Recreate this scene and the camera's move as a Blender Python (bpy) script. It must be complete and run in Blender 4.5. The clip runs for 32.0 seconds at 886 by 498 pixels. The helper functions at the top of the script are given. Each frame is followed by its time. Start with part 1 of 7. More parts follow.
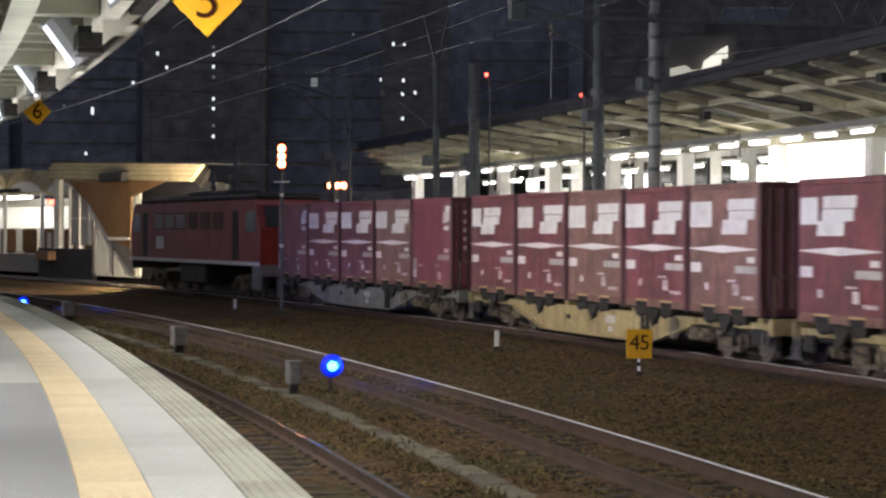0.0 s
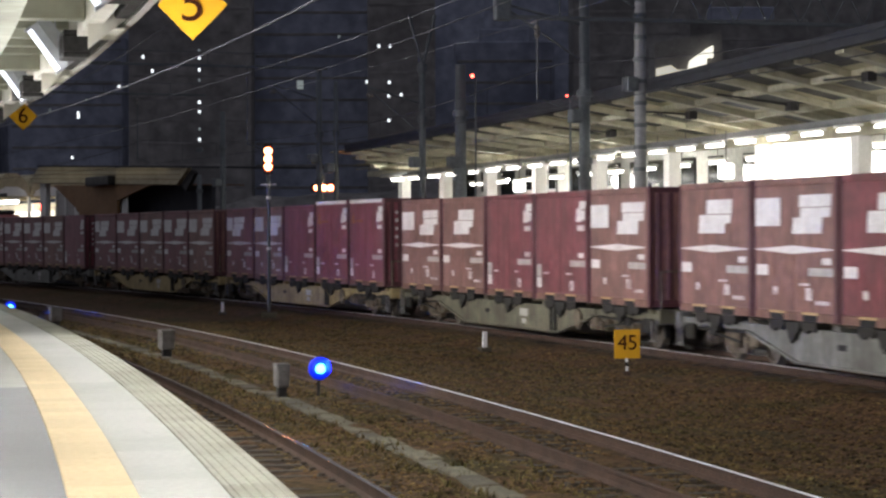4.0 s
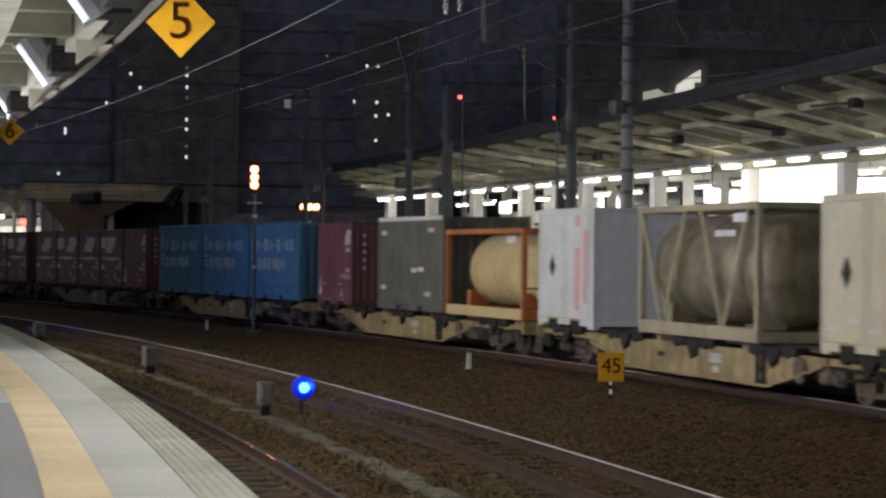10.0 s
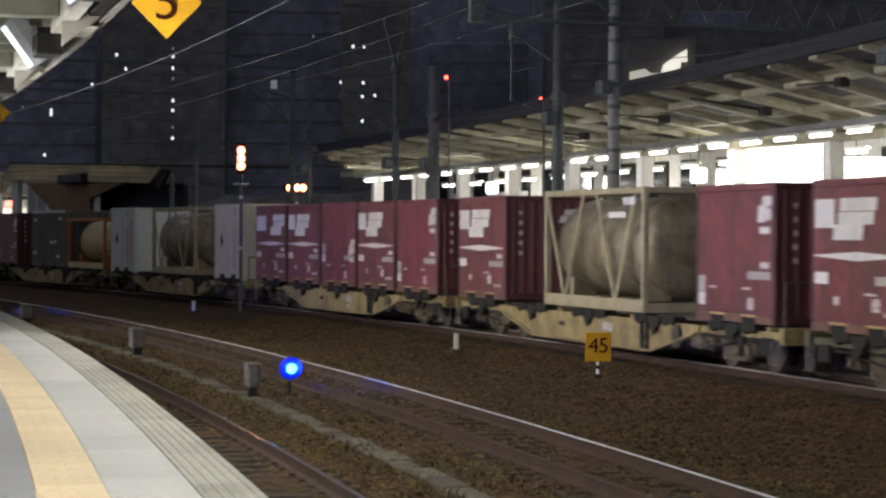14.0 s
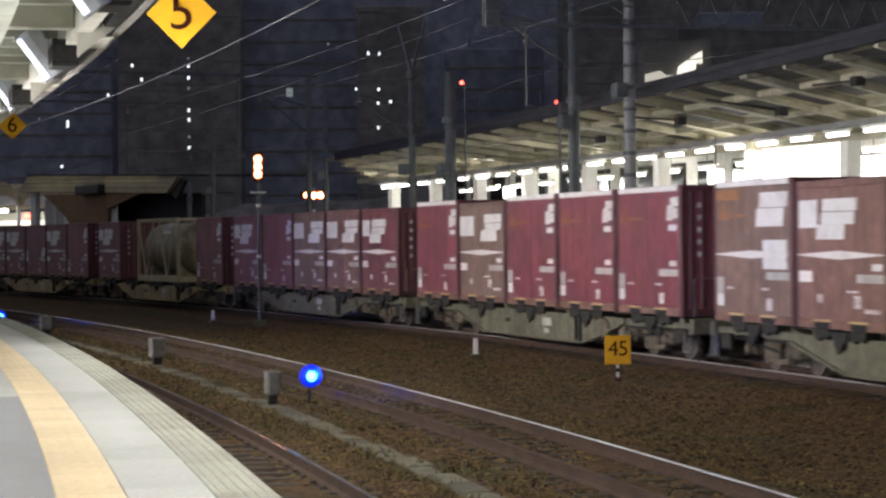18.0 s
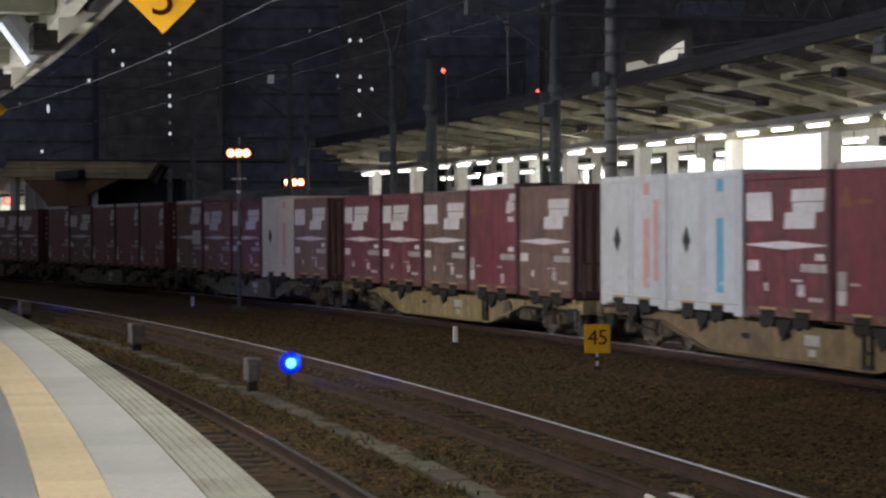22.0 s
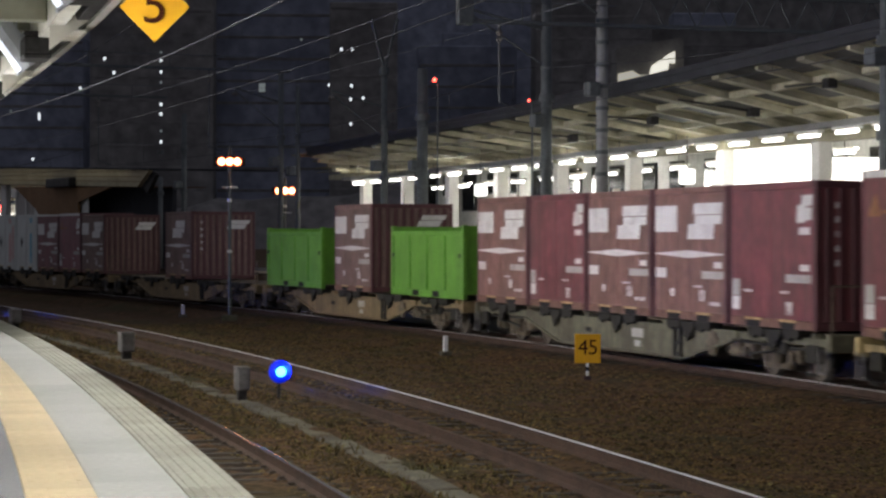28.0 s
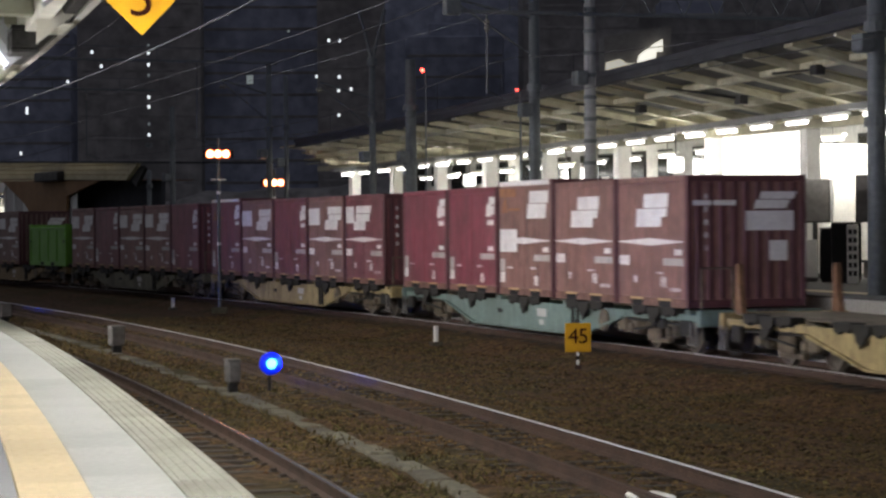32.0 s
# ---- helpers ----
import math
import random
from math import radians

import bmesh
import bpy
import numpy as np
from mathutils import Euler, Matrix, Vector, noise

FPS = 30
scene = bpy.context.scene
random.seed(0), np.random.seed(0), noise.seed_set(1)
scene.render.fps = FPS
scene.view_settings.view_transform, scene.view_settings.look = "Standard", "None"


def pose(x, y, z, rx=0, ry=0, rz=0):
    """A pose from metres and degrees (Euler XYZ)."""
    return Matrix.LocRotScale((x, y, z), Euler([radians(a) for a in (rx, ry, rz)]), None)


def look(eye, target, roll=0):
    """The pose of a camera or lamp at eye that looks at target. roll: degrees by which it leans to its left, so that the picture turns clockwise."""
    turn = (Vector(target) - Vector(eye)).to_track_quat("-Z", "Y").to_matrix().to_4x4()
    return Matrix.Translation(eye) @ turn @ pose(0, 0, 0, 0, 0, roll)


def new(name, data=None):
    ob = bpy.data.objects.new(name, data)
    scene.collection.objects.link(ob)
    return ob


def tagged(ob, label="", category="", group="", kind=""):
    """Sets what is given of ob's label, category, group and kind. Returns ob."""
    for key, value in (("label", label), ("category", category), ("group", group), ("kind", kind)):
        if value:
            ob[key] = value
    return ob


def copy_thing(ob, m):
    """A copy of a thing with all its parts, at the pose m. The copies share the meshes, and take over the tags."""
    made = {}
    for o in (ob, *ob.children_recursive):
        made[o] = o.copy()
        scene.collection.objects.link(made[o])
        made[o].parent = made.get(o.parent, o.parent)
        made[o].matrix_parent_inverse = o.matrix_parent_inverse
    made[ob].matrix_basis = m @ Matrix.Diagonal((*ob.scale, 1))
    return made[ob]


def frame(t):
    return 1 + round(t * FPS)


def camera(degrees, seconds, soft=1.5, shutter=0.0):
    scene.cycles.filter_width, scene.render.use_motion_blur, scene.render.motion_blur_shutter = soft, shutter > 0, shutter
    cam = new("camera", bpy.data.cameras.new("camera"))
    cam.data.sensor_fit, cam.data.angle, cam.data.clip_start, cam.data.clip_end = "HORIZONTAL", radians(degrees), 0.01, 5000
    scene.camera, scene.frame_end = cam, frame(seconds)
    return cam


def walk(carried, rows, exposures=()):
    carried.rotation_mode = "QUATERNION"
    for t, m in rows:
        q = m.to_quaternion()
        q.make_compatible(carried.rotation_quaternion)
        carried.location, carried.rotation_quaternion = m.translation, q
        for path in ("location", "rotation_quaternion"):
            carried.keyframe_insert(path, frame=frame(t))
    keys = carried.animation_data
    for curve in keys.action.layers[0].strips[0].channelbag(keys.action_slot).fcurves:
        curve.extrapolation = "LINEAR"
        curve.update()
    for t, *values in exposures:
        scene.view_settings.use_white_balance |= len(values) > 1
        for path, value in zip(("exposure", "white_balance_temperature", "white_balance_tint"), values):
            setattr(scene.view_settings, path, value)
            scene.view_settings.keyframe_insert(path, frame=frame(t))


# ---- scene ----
# ---- camera: held by hand on the platform ----
EYE = (0.0, 0.0, 2.441)
cam = camera(22.18, 32.0, soft=2.5, shutter=0.5)
walk(cam, [
    (0.0, look(EYE, (0.205, 50.0, 2.082), 0.204)),
    (0.5, look(EYE, (0.060, 50.0, 2.213), 0.034)),
    (1.0, look(EYE, (0.078, 50.0, 2.067), 0.071)),
    (1.5, look(EYE, (0.025, 50.0, 1.809), 0.335)),
    (2.0, look(EYE, (0.012, 50.0, 1.700), 0.440)),
    (2.5, look(EYE, (1.022, 50.0, 1.677), 0.294)),
    (3.0, look(EYE, (0.804, 50.0, 1.772), -0.055)),
    (3.5, look(EYE, (0.570, 50.0, 2.000), -0.208)),
    (5.5, look(EYE, (0.392, 50.0, 2.321), -0.188)),
    (6.0, look(EYE, (0.531, 50.0, 2.520), 0.243)),
    (6.5, look(EYE, (0.642, 50.0, 2.490), 0.176)),
    (7.0, look(EYE, (0.584, 50.0, 2.453), 0.167)),
    (7.5, look(EYE, (0.769, 50.0, 2.576), 0.054)),
    (8.0, look(EYE, (0.710, 50.0, 2.572), 0.271)),
    (8.5, look(EYE, (0.446, 50.0, 2.474), -0.119)),
    (9.0, look(EYE, (0.000, 50.0, 2.155), 0.000)),
    (9.5, look(EYE, (0.280, 50.0, 2.317), 0.237)),
    (10.0, look(EYE, (0.810, 50.0, 2.576), 0.532)),
    (10.5, look(EYE, (0.994, 50.0, 2.471), 0.599)),
    (11.0, look(EYE, (0.759, 50.0, 2.451), 0.773)),
    (11.5, look(EYE, (1.077, 50.0, 2.561), 0.855)),
    (12.0, look(EYE, (1.256, 50.0, 2.694), 0.674)),
    (12.5, look(EYE, (1.180, 50.0, 2.860), 0.506)),
    (13.0, look(EYE, (1.022, 50.0, 2.549), 0.450)),
    (13.5, look(EYE, (1.042, 50.0, 2.111), 0.399)),
    (15.5, look(EYE, (1.250, 50.0, 2.353), 0.327)),
    (16.0, look(EYE, (0.954, 50.0, 2.395), 0.263)),
    (16.5, look(EYE, (1.421, 50.0, 2.594), 0.216)),
    (17.0, look(EYE, (1.218, 50.0, 2.269), 0.185)),
    (17.5, look(EYE, (1.038, 50.0, 2.109), -0.151)),
    (18.0, look(EYE, (0.705, 50.0, 2.266), -0.530)),
    (18.5, look(EYE, (0.956, 50.0, 2.342), -0.001)),
    (19.0, look(EYE, (1.624, 50.0, 2.265), 0.219)),
    (19.5, look(EYE, (1.410, 50.0, 2.234), 0.138)),
    (20.0, look(EYE, (1.308, 50.0, 2.318), 0.120)),
    (20.5, look(EYE, (1.471, 50.0, 2.074), -0.069)),
    (21.0, look(EYE, (1.301, 50.0, 1.920), -0.033)),
    (21.5, look(EYE, (1.177, 50.0, 1.812), 0.111)),
    (22.0, look(EYE, (1.139, 50.0, 1.995), -0.132)),
    (22.5, look(EYE, (0.845, 50.0, 2.061), -0.238)),
    (23.0, look(EYE, (1.371, 50.0, 2.185), 0.200)),
    (23.5, look(EYE, (1.364, 50.0, 2.233), 0.276)),
    (24.0, look(EYE, (1.289, 50.0, 2.582), 0.342)),
    (24.5, look(EYE, (0.726, 50.0, 2.726), 0.271)),
    (26.5, look(EYE, (0.971, 50.0, 2.134), 0.197)),
    (27.0, look(EYE, (1.225, 50.0, 2.021), 0.143)),
    (27.5, look(EYE, (1.546, 50.0, 2.182), 0.145)),
    (28.0, look(EYE, (1.346, 50.0, 2.200), 0.098)),
    (28.5, look(EYE, (1.494, 50.0, 2.361), 0.278)),
    (29.0, look(EYE, (1.374, 50.0, 2.450), 0.272)),
    (29.5, look(EYE, (1.716, 50.0, 2.275), 0.304)),
    (30.0, look(EYE, (1.625, 50.0, 2.074), 0.233)),
    (30.5, look(EYE, (1.424, 50.0, 2.241), -0.131)),
    (31.0, look(EYE, (1.831, 50.0, 2.500), -0.392)),
    (31.5, look(EYE, (1.679, 50.0, 2.203), -0.349)),
    (32.0, look(EYE, (1.578, 50.0, 1.985), -0.458)),
], exposures=[(0, -0.03), (1, -0.05), (2, 0.22), (3, 0.52), (3.5, 0.42), (6, -0.07), (7, -0.03), (8, 0.18), (9, 0.13), (10, -0.58), (11, -0.35), (12, -0.15), (13, -0.12), (16, -0.33), (17, -0.1), (18, 0.17), (19, -0.52), (20, -0.5), (21, 0.05), (22, -0.72), (23, 0.05), (24, -0.1), (27, -0.25), (28, -0.25), (29, -0.25), (30, -0.22), (31, -0.3), (32, -0.05)])

# ---- plan: all tracks and platforms bend round one centre ----
CX, CY = -393.868, -60.695
RC = 413.93            # centre line of the goods track
A0 = 0.273978          # angle of station 0 on that line
D_A, D_B, D_EDGE = -12.496, -8.697, -14.063   # near track, middle track, platform edge, from the goods track
ZP = 1.054             # platform height over the rails
SPEED = 11.49          # of the train, metres a second
U0 = -8.9              # station of the second wagon's load at 0 s
PITCH = 20.4           # wagon length over couplers


def at(s, d, z=0.0):
    """A place s metres along the goods track (towards the camera) and d metres outside it."""
    a = A0 - s / RC
    return Vector((CX + (RC + d) * math.cos(a), CY + (RC + d) * math.sin(a), z))


def put(s, d, z=0.0, turn=0.0):
    """A pose there: x along the track towards the camera, y outwards."""
    a = A0 - s / RC
    return Matrix.Translation(at(s, d, z)) @ Matrix.Rotation(math.atan2(-math.cos(a), math.sin(a)) + radians(turn), 4, "Z")


# ---- night sky and the station's lamps ----
# raised above a night sky to fill shade; skyline slabs cover it
world = bpy.data.worlds.new("night")
scene.world = world
world.use_nodes = True
wn = world.node_tree.nodes
wl = world.node_tree.links
bg = wn["Background"]
bg.inputs["Strength"].default_value = 1.0
wt = wn.new("ShaderNodeTexCoord")
wnoise = wn.new("ShaderNodeTexNoise")
wnoise.inputs["Scale"].default_value = 6.0
wnoise.inputs["Detail"].default_value = 4.0
wr = wn.new("ShaderNodeValToRGB")
wr.color_ramp.elements[0].position = 0.35
wr.color_ramp.elements[0].color = (0.1420, 0.1450, 0.1700, 1)
wr.color_ramp.elements[1].position = 0.75
wr.color_ramp.elements[1].color = (0.2150, 0.2240, 0.2700, 1)
wl.new(wt.outputs["Generated"], wnoise.inputs["Vector"])
wl.new(wnoise.outputs["Fac"], wr.inputs["Fac"])
wl.new(wr.outputs["Color"], bg.inputs["Color"])


def lamp(name, place, watts, colour, radius):
    data = bpy.data.lights.new(name, "POINT")
    data.energy, data.color, data.shadow_soft_size = watts, colour, radius
    ob = new(name, data)
    ob.matrix_world = Matrix.Translation(place)
    return ob


def strip_lamp(name, s, d, z, watts, colour, length, width, tip, spread=180):
    """An area lamp in place of a row of tubes, tipped outwards by so many degrees."""
    data = bpy.data.lights.new(name, "AREA")
    data.shape, data.size, data.size_y = "RECTANGLE", length, width
    data.energy, data.color, data.spread = watts, colour, radians(spread)
    ob = new(name, data)
    ob.matrix_world = put(s, d, z) @ Matrix.Rotation(radians(tip), 4, "X")
    return ob


# fluorescent tubes under the near canopy
for s, w in ((44, 330), (33, 380), (22, 450), (11, 500), (0, 500), (-11, 410), (-22, 130), (-33, 10)):
    strip_lamp("tube_light", s, -15.3, 4.15, w, (0.975, 0.955, 0.96), 9.0, 0.35, 66 if s > 15 else 82, 138 if s > 15 else 110)
# the bare tubes also light the sheets above them
for s in (50, 40, 30, 20, 10, 0, -10, -20, -30):
    strip_lamp("tube_light", s, -15.2, 4.35, 46, (0.96, 0.98, 1.0), 9.5, 0.2, 180)
# an added inner row, without tubes of its own, brightens the platform from above
for s, w in ((52, 290), (41, 280), (30, 180), (19, 85), (8, 48), (-3, 32), (-14, 22), (-25, 15)):
    strip_lamp("tube_light", s, -16.3, 4.8, w, (0.99, 0.97, 0.95), 9.0, 0.3, 0, 110)
# tubes under the canopy across the tracks
for s, w in ((-38, 400), (-28, 400), (-18, 400), (-9, 360), (0, 220), (10, 100)):
    lamp("tube_light", at(s, 6.9, 4.25), 0.36 * w, (1.0, 0.98, 0.92), 0.35)
    lamp("tube_light", at(s + 3, 10.6, 4.5), 0.7 * w, (1.0, 0.97, 0.90), 0.35)
# lit hall beyond the far platform, and an added lamp to brighten its slatted screen
lamp("hall_light", at(-108, 9.0, 4.4), 300, (1.0, 0.96, 0.88), 0.4)
strip_lamp("tube_light", -68, 2.1, 5.05, 8, (1.0, 0.95, 0.80), 22.0, 0.2, 150, 100)

# ---- materials ----


def material(name, colour, rough=0.6, metal=0.0, vary=0.25, grain=8.0, bump=0.2, dirt=None, dirt_amount=0.35, wear=1.3, random_tint=0.0, streak=0.0, island=0.0, rough_vary=0.12, sheen=0.5):
    """A surface with two scales of variation: broad stains and fine grain, and relief."""
    m = bpy.data.materials.new(name)
    m.use_nodes = True
    n, l = m.node_tree.nodes, m.node_tree.links
    p = n["Principled BSDF"]
    p.inputs["Roughness"].default_value = rough
    p.inputs["Metallic"].default_value = metal
    p.inputs["Specular IOR Level"].default_value = sheen
    tc = n.new("ShaderNodeTexCoord")
    big = n.new("ShaderNodeTexNoise")
    big.inputs["Scale"].default_value = wear
    big.inputs["Detail"].default_value = 5.0
    fine = n.new("ShaderNodeTexNoise")
    fine.inputs["Scale"].default_value = grain
    fine.inputs["Detail"].default_value = 6.0
    info = n.new("ShaderNodeObjectInfo")
    shift = n.new("ShaderNodeVectorMath")
    shift.operation = "MULTIPLY_ADD"
    comb = n.new("ShaderNodeCombineXYZ")
    for k in range(3):
        l.new(info.outputs["Random"], comb.inputs[k])
    shift.inputs[1].default_value = (37.0, 61.0, 23.0)
    l.new(comb.outputs[0], shift.inputs[0])
    l.new(tc.outputs["Object"], shift.inputs[2])
    l.new(shift.outputs[0], big.inputs["Vector"])
    l.new(shift.outputs[0], fine.inputs["Vector"])
    ramp = n.new("ShaderNodeValToRGB")
    ramp.color_ramp.elements[0].position = 0.3
    ramp.color_ramp.elements[1].position = 0.7
    lo = [c * (1 - vary) for c in colour]
    hi = [min(1.0, c * (1 + vary)) for c in colour]
    ramp.color_ramp.elements[0].color = (*lo, 1)
    ramp.color_ramp.elements[1].color = (*hi, 1)
    l.new(fine.outputs["Fac"], ramp.inputs["Fac"])
    mix = n.new("ShaderNodeMix")
    mix.data_type = "RGBA"
    mix.inputs["B"].default_value = (*(dirt or [c * 0.45 for c in colour]), 1)
    l.new(ramp.outputs["Color"], mix.inputs["A"])
    mr = n.new("ShaderNodeMapRange")
    mr.inputs["From Min"].default_value = 0.45
    mr.inputs["From Max"].default_value = 0.75
    mr.inputs["To Max"].default_value = dirt_amount
    l.new(big.outputs["Fac"], mr.inputs["Value"])
    l.new(mr.outputs["Result"], mix.inputs["Factor"])
    out = mix.outputs["Result"]
    if streak:
        # rain streaks run down upright faces
        run = n.new("ShaderNodeMapping")
        run.inputs["Scale"].default_value = (5.0, 5.0, 0.45)
        rain = n.new("ShaderNodeTexNoise")
        rain.inputs["Scale"].default_value = 1.0
        rain.inputs["Detail"].default_value = 5.0
        rain.inputs["Roughness"].default_value = 0.65
        amount = n.new("ShaderNodeMapRange")
        amount.inputs["From Min"].default_value = 0.42
        amount.inputs["From Max"].default_value = 0.68
        amount.inputs["To Max"].default_value = streak
        smear = n.new("ShaderNodeMix")
        smear.data_type = "RGBA"
        smear.inputs["B"].default_value = (*(dirt or [c * 0.45 for c in colour]), 1)
        l.new(shift.outputs[0], run.inputs["Vector"])
        l.new(run.outputs[0], rain.inputs["Vector"])
        l.new(rain.outputs["Fac"], amount.inputs["Value"])
        l.new(amount.outputs["Result"], smear.inputs["Factor"])
        l.new(out, smear.inputs["A"])
        out = smear.outputs["Result"]
    if island:
        geo = n.new("ShaderNodeNewGeometry")
        lot = n.new("ShaderNodeHueSaturation")
        ir = n.new("ShaderNodeMapRange")
        ir.inputs["To Min"].default_value = 1 - island
        ir.inputs["To Max"].default_value = 1 + 1.6 * island
        hr = n.new("ShaderNodeMapRange")
        hr.inputs["To Min"].default_value = 0.47
        hr.inputs["To Max"].default_value = 0.56
        l.new(geo.outputs["Random Per Island"], ir.inputs["Value"])
        l.new(fine.outputs["Fac"], hr.inputs["Value"])
        l.new(ir.outputs["Result"], lot.inputs["Value"])
        l.new(hr.outputs["Result"], lot.inputs["Hue"])
        l.new(out, lot.inputs["Color"])
        out = lot.outputs["Color"]
    if random_tint:
        hsv = n.new("ShaderNodeHueSaturation")
        tr = n.new("ShaderNodeMapRange")
        tr.inputs["To Min"].default_value = 1 - random_tint
        tr.inputs["To Max"].default_value = 1 + random_tint
        l.new(info.outputs["Random"], tr.inputs["Value"])
        l.new(tr.outputs["Result"], hsv.inputs["Value"])
        l.new(out, hsv.inputs["Color"])
        out = hsv.outputs["Color"]
    l.new(out, p.inputs["Base Color"])
    rr = n.new("ShaderNodeMapRange")
    rr.inputs["To Min"].default_value = max(0.05, rough - rough_vary)
    rr.inputs["To Max"].default_value = min(1.0, rough + rough_vary)
    l.new(big.outputs["Fac"], rr.inputs["Value"])
    l.new(rr.outputs["Result"], p.inputs["Roughness"])
    if bump:
        b = n.new("ShaderNodeBump")
        b.inputs["Strength"].default_value = bump
        b.inputs["Distance"].default_value = 0.02
        l.new(fine.outputs["Fac"], b.inputs["Height"])
        l.new(b.outputs["Normal"], p.inputs["Normal"])
    return m


def glow(name, colour, strength):
    m = bpy.data.materials.new(name)
    m.use_nodes = True
    p = m.node_tree.nodes["Principled BSDF"]
    p.inputs["Base Color"].default_value = (*[min(1, c) for c in colour], 1)
    p.inputs["Emission Color"].default_value = (*colour, 1)
    p.inputs["Emission Strength"].default_value = strength
    return m


M_BALLAST = material("ballast", (0.074, 0.042, 0.020), 0.95, 0, 0.8, 8.0, 1.0, (0.041, 0.041, 0.016), 0.9, 0.6, sheen=0.12)
M_STONE = material("ballast_stone", (0.089, 0.052, 0.025), 0.95, 0, 0.45, 5.0, 0.4, (0.059, 0.055, 0.021), 0.9, 0.6, island=0.75, sheen=0.12)
M_WEED = material("dry_weed_leaf", (0.080, 0.064, 0.026), 0.9, 0, 0.4, 4.0, 0.0, (0.10, 0.044, 0.024), 0.8, 0.7, island=0.6, sheen=0.15)
M_RUST = material("rusty_steel", (0.052, 0.026, 0.014), 0.85, 0.1, 0.4, 30.0, 0.4, (0.030, 0.018, 0.011), 0.7, 2.0)
M_RAILTOP = material("polished_rail", (0.85, 0.85, 0.87), 0.45, 0.35, 0.1, 20.0, 0.0)
M_SLEEPER = material("concrete_sleeper", (0.036, 0.027, 0.018), 0.95, 0, 0.35, 20.0, 0.5, (0.028, 0.020, 0.013), 0.7, 1.5)
M_CONCRETE = material("concrete", (0.34, 0.32, 0.29), 0.9, 0, 0.15, 14.0, 0.3, (0.2, 0.18, 0.16), 0.4, 0.9)
M_TROUGH = material("trough_concrete", (0.104, 0.093, 0.062), 0.95, 0, 0.4, 12.0, 0.5, (0.045, 0.042, 0.024), 0.85, 1.1, random_tint=0.35)
M_PLAT = material("platform_concrete", (0.405, 0.412, 0.378), 0.8, 0, 0.08, 22.0, 0.15, (0.32, 0.325, 0.29), 0.55, 0.8, random_tint=0.06)
M_ASPHALT = material("platform_asphalt", (0.25, 0.256, 0.256), 0.85, 0, 0.12, 60.0, 0.3, (0.205, 0.209, 0.207), 0.4, 0.7)
M_FARPAVE = material("dark_platform_asphalt", (0.085, 0.08, 0.072), 0.9, 0, 0.2, 20.0, 0.3, (0.055, 0.052, 0.048), 0.5, 0.7)
M_COPING = material("coping", (0.315, 0.312, 0.25), 0.8, 0, 0.12, 20.0, 0.2, (0.17, 0.163, 0.12), 0.6, 1.0, random_tint=0.06)
M_TACTILE = material("tactile_yellow", (0.60, 0.49, 0.30), 0.7, 0, 0.08, 18.0, 0.15, (0.52, 0.42, 0.26), 0.45, 1.2, random_tint=0.06)
M_DARK = material("dark_steel", (0.035, 0.033, 0.032), 0.6, 0.5, 0.3, 14.0, 0.3)
M_GREYBOX = material("grey_painted_box", (0.15, 0.14, 0.13), 0.6, 0, 0.15, 10.0, 0.2, (0.075, 0.065, 0.055), 0.5, 3.0)
M_RELAY = material("weathered_box_paint", (0.155, 0.148, 0.138), 0.75, 0, 0.2, 10.0, 0.2, (0.075, 0.06, 0.045), 0.6, 3.5)
M_WHITE = material("white_paint", (0.75, 0.74, 0.70), 0.6, 0, 0.06, 12.0, 0.1, (0.55, 0.52, 0.46), 0.4, 2.0)
M_MARK = material("white_marking", (0.66, 0.64, 0.62), 0.6, 0, 0.1, 16.0, 0.05, (0.42, 0.38, 0.37), 0.5, 2.5)
M_WORN = material("worn_white_lettering", (0.56, 0.52, 0.51), 0.6, 0, 0.3, 22.0, 0.05, (0.20, 0.09, 0.10), 0.95, 5.0)
M_YELLOW = material("sign_yellow", (0.58, 0.30, 0.010), 0.75, 0, 0.06, 8.0, 0.05, (0.46, 0.25, 0.02), 0.3, 2.0, sheen=0.2)
M_BLACK = material("sign_black", (0.012, 0.011, 0.011), 0.95, 0, 0.2, 10.0, 0.0)
M_DIGIT = material("faded_black_digit", (0.040, 0.011, 0.004), 1.0, 0, 0.2, 10.0, 0.0, sheen=0.1)
M_OLDYELLOW = material("faded_yellow_paint", (0.28, 0.125, 0.05), 0.6, 0, 0.2, 9.0, 0.05, (0.19, 0.07, 0.05), 0.75, 4.0)
M_GREASE = material("greasy_black_steel", (0.013, 0.011, 0.008), 0.8, 0.1, 0.4, 9.0, 0.4, (0.034, 0.028, 0.016), 0.6, 3.0)
M_DUST = material("dusty_rail_paint", (0.185, 0.095, 0.068), 0.75, 0, 0.3, 9.0, 0.2, (0.095, 0.06, 0.038), 0.7, 2.5)
M_RUSTY = material("rusty_brown_paint", (0.15, 0.075, 0.035), 0.8, 0, 0.3, 9.0, 0.2, (0.07, 0.035, 0.02), 0.7, 2.5)
M_LIP = material("worn_pocket_lip", (0.50, 0.36, 0.16), 0.6, 0, 0.2, 9.0, 0.1, (0.25, 0.14, 0.06), 0.6, 3.0)
M_LABEL = material("grey_label_card", (0.42, 0.40, 0.37), 0.6, 0, 0.15, 16.0, 0.05, (0.25, 0.21, 0.20), 0.6, 4.0)
M_RAILGOODS = material("bright_worn_rail", (0.85, 0.84, 0.84), 0.4, 0.4, 0.1, 20.0, 0.0)
M_LOCKER = material("brown_panel", (0.20, 0.105, 0.055), 0.7, 0, 0.2, 7.0, 0.2)
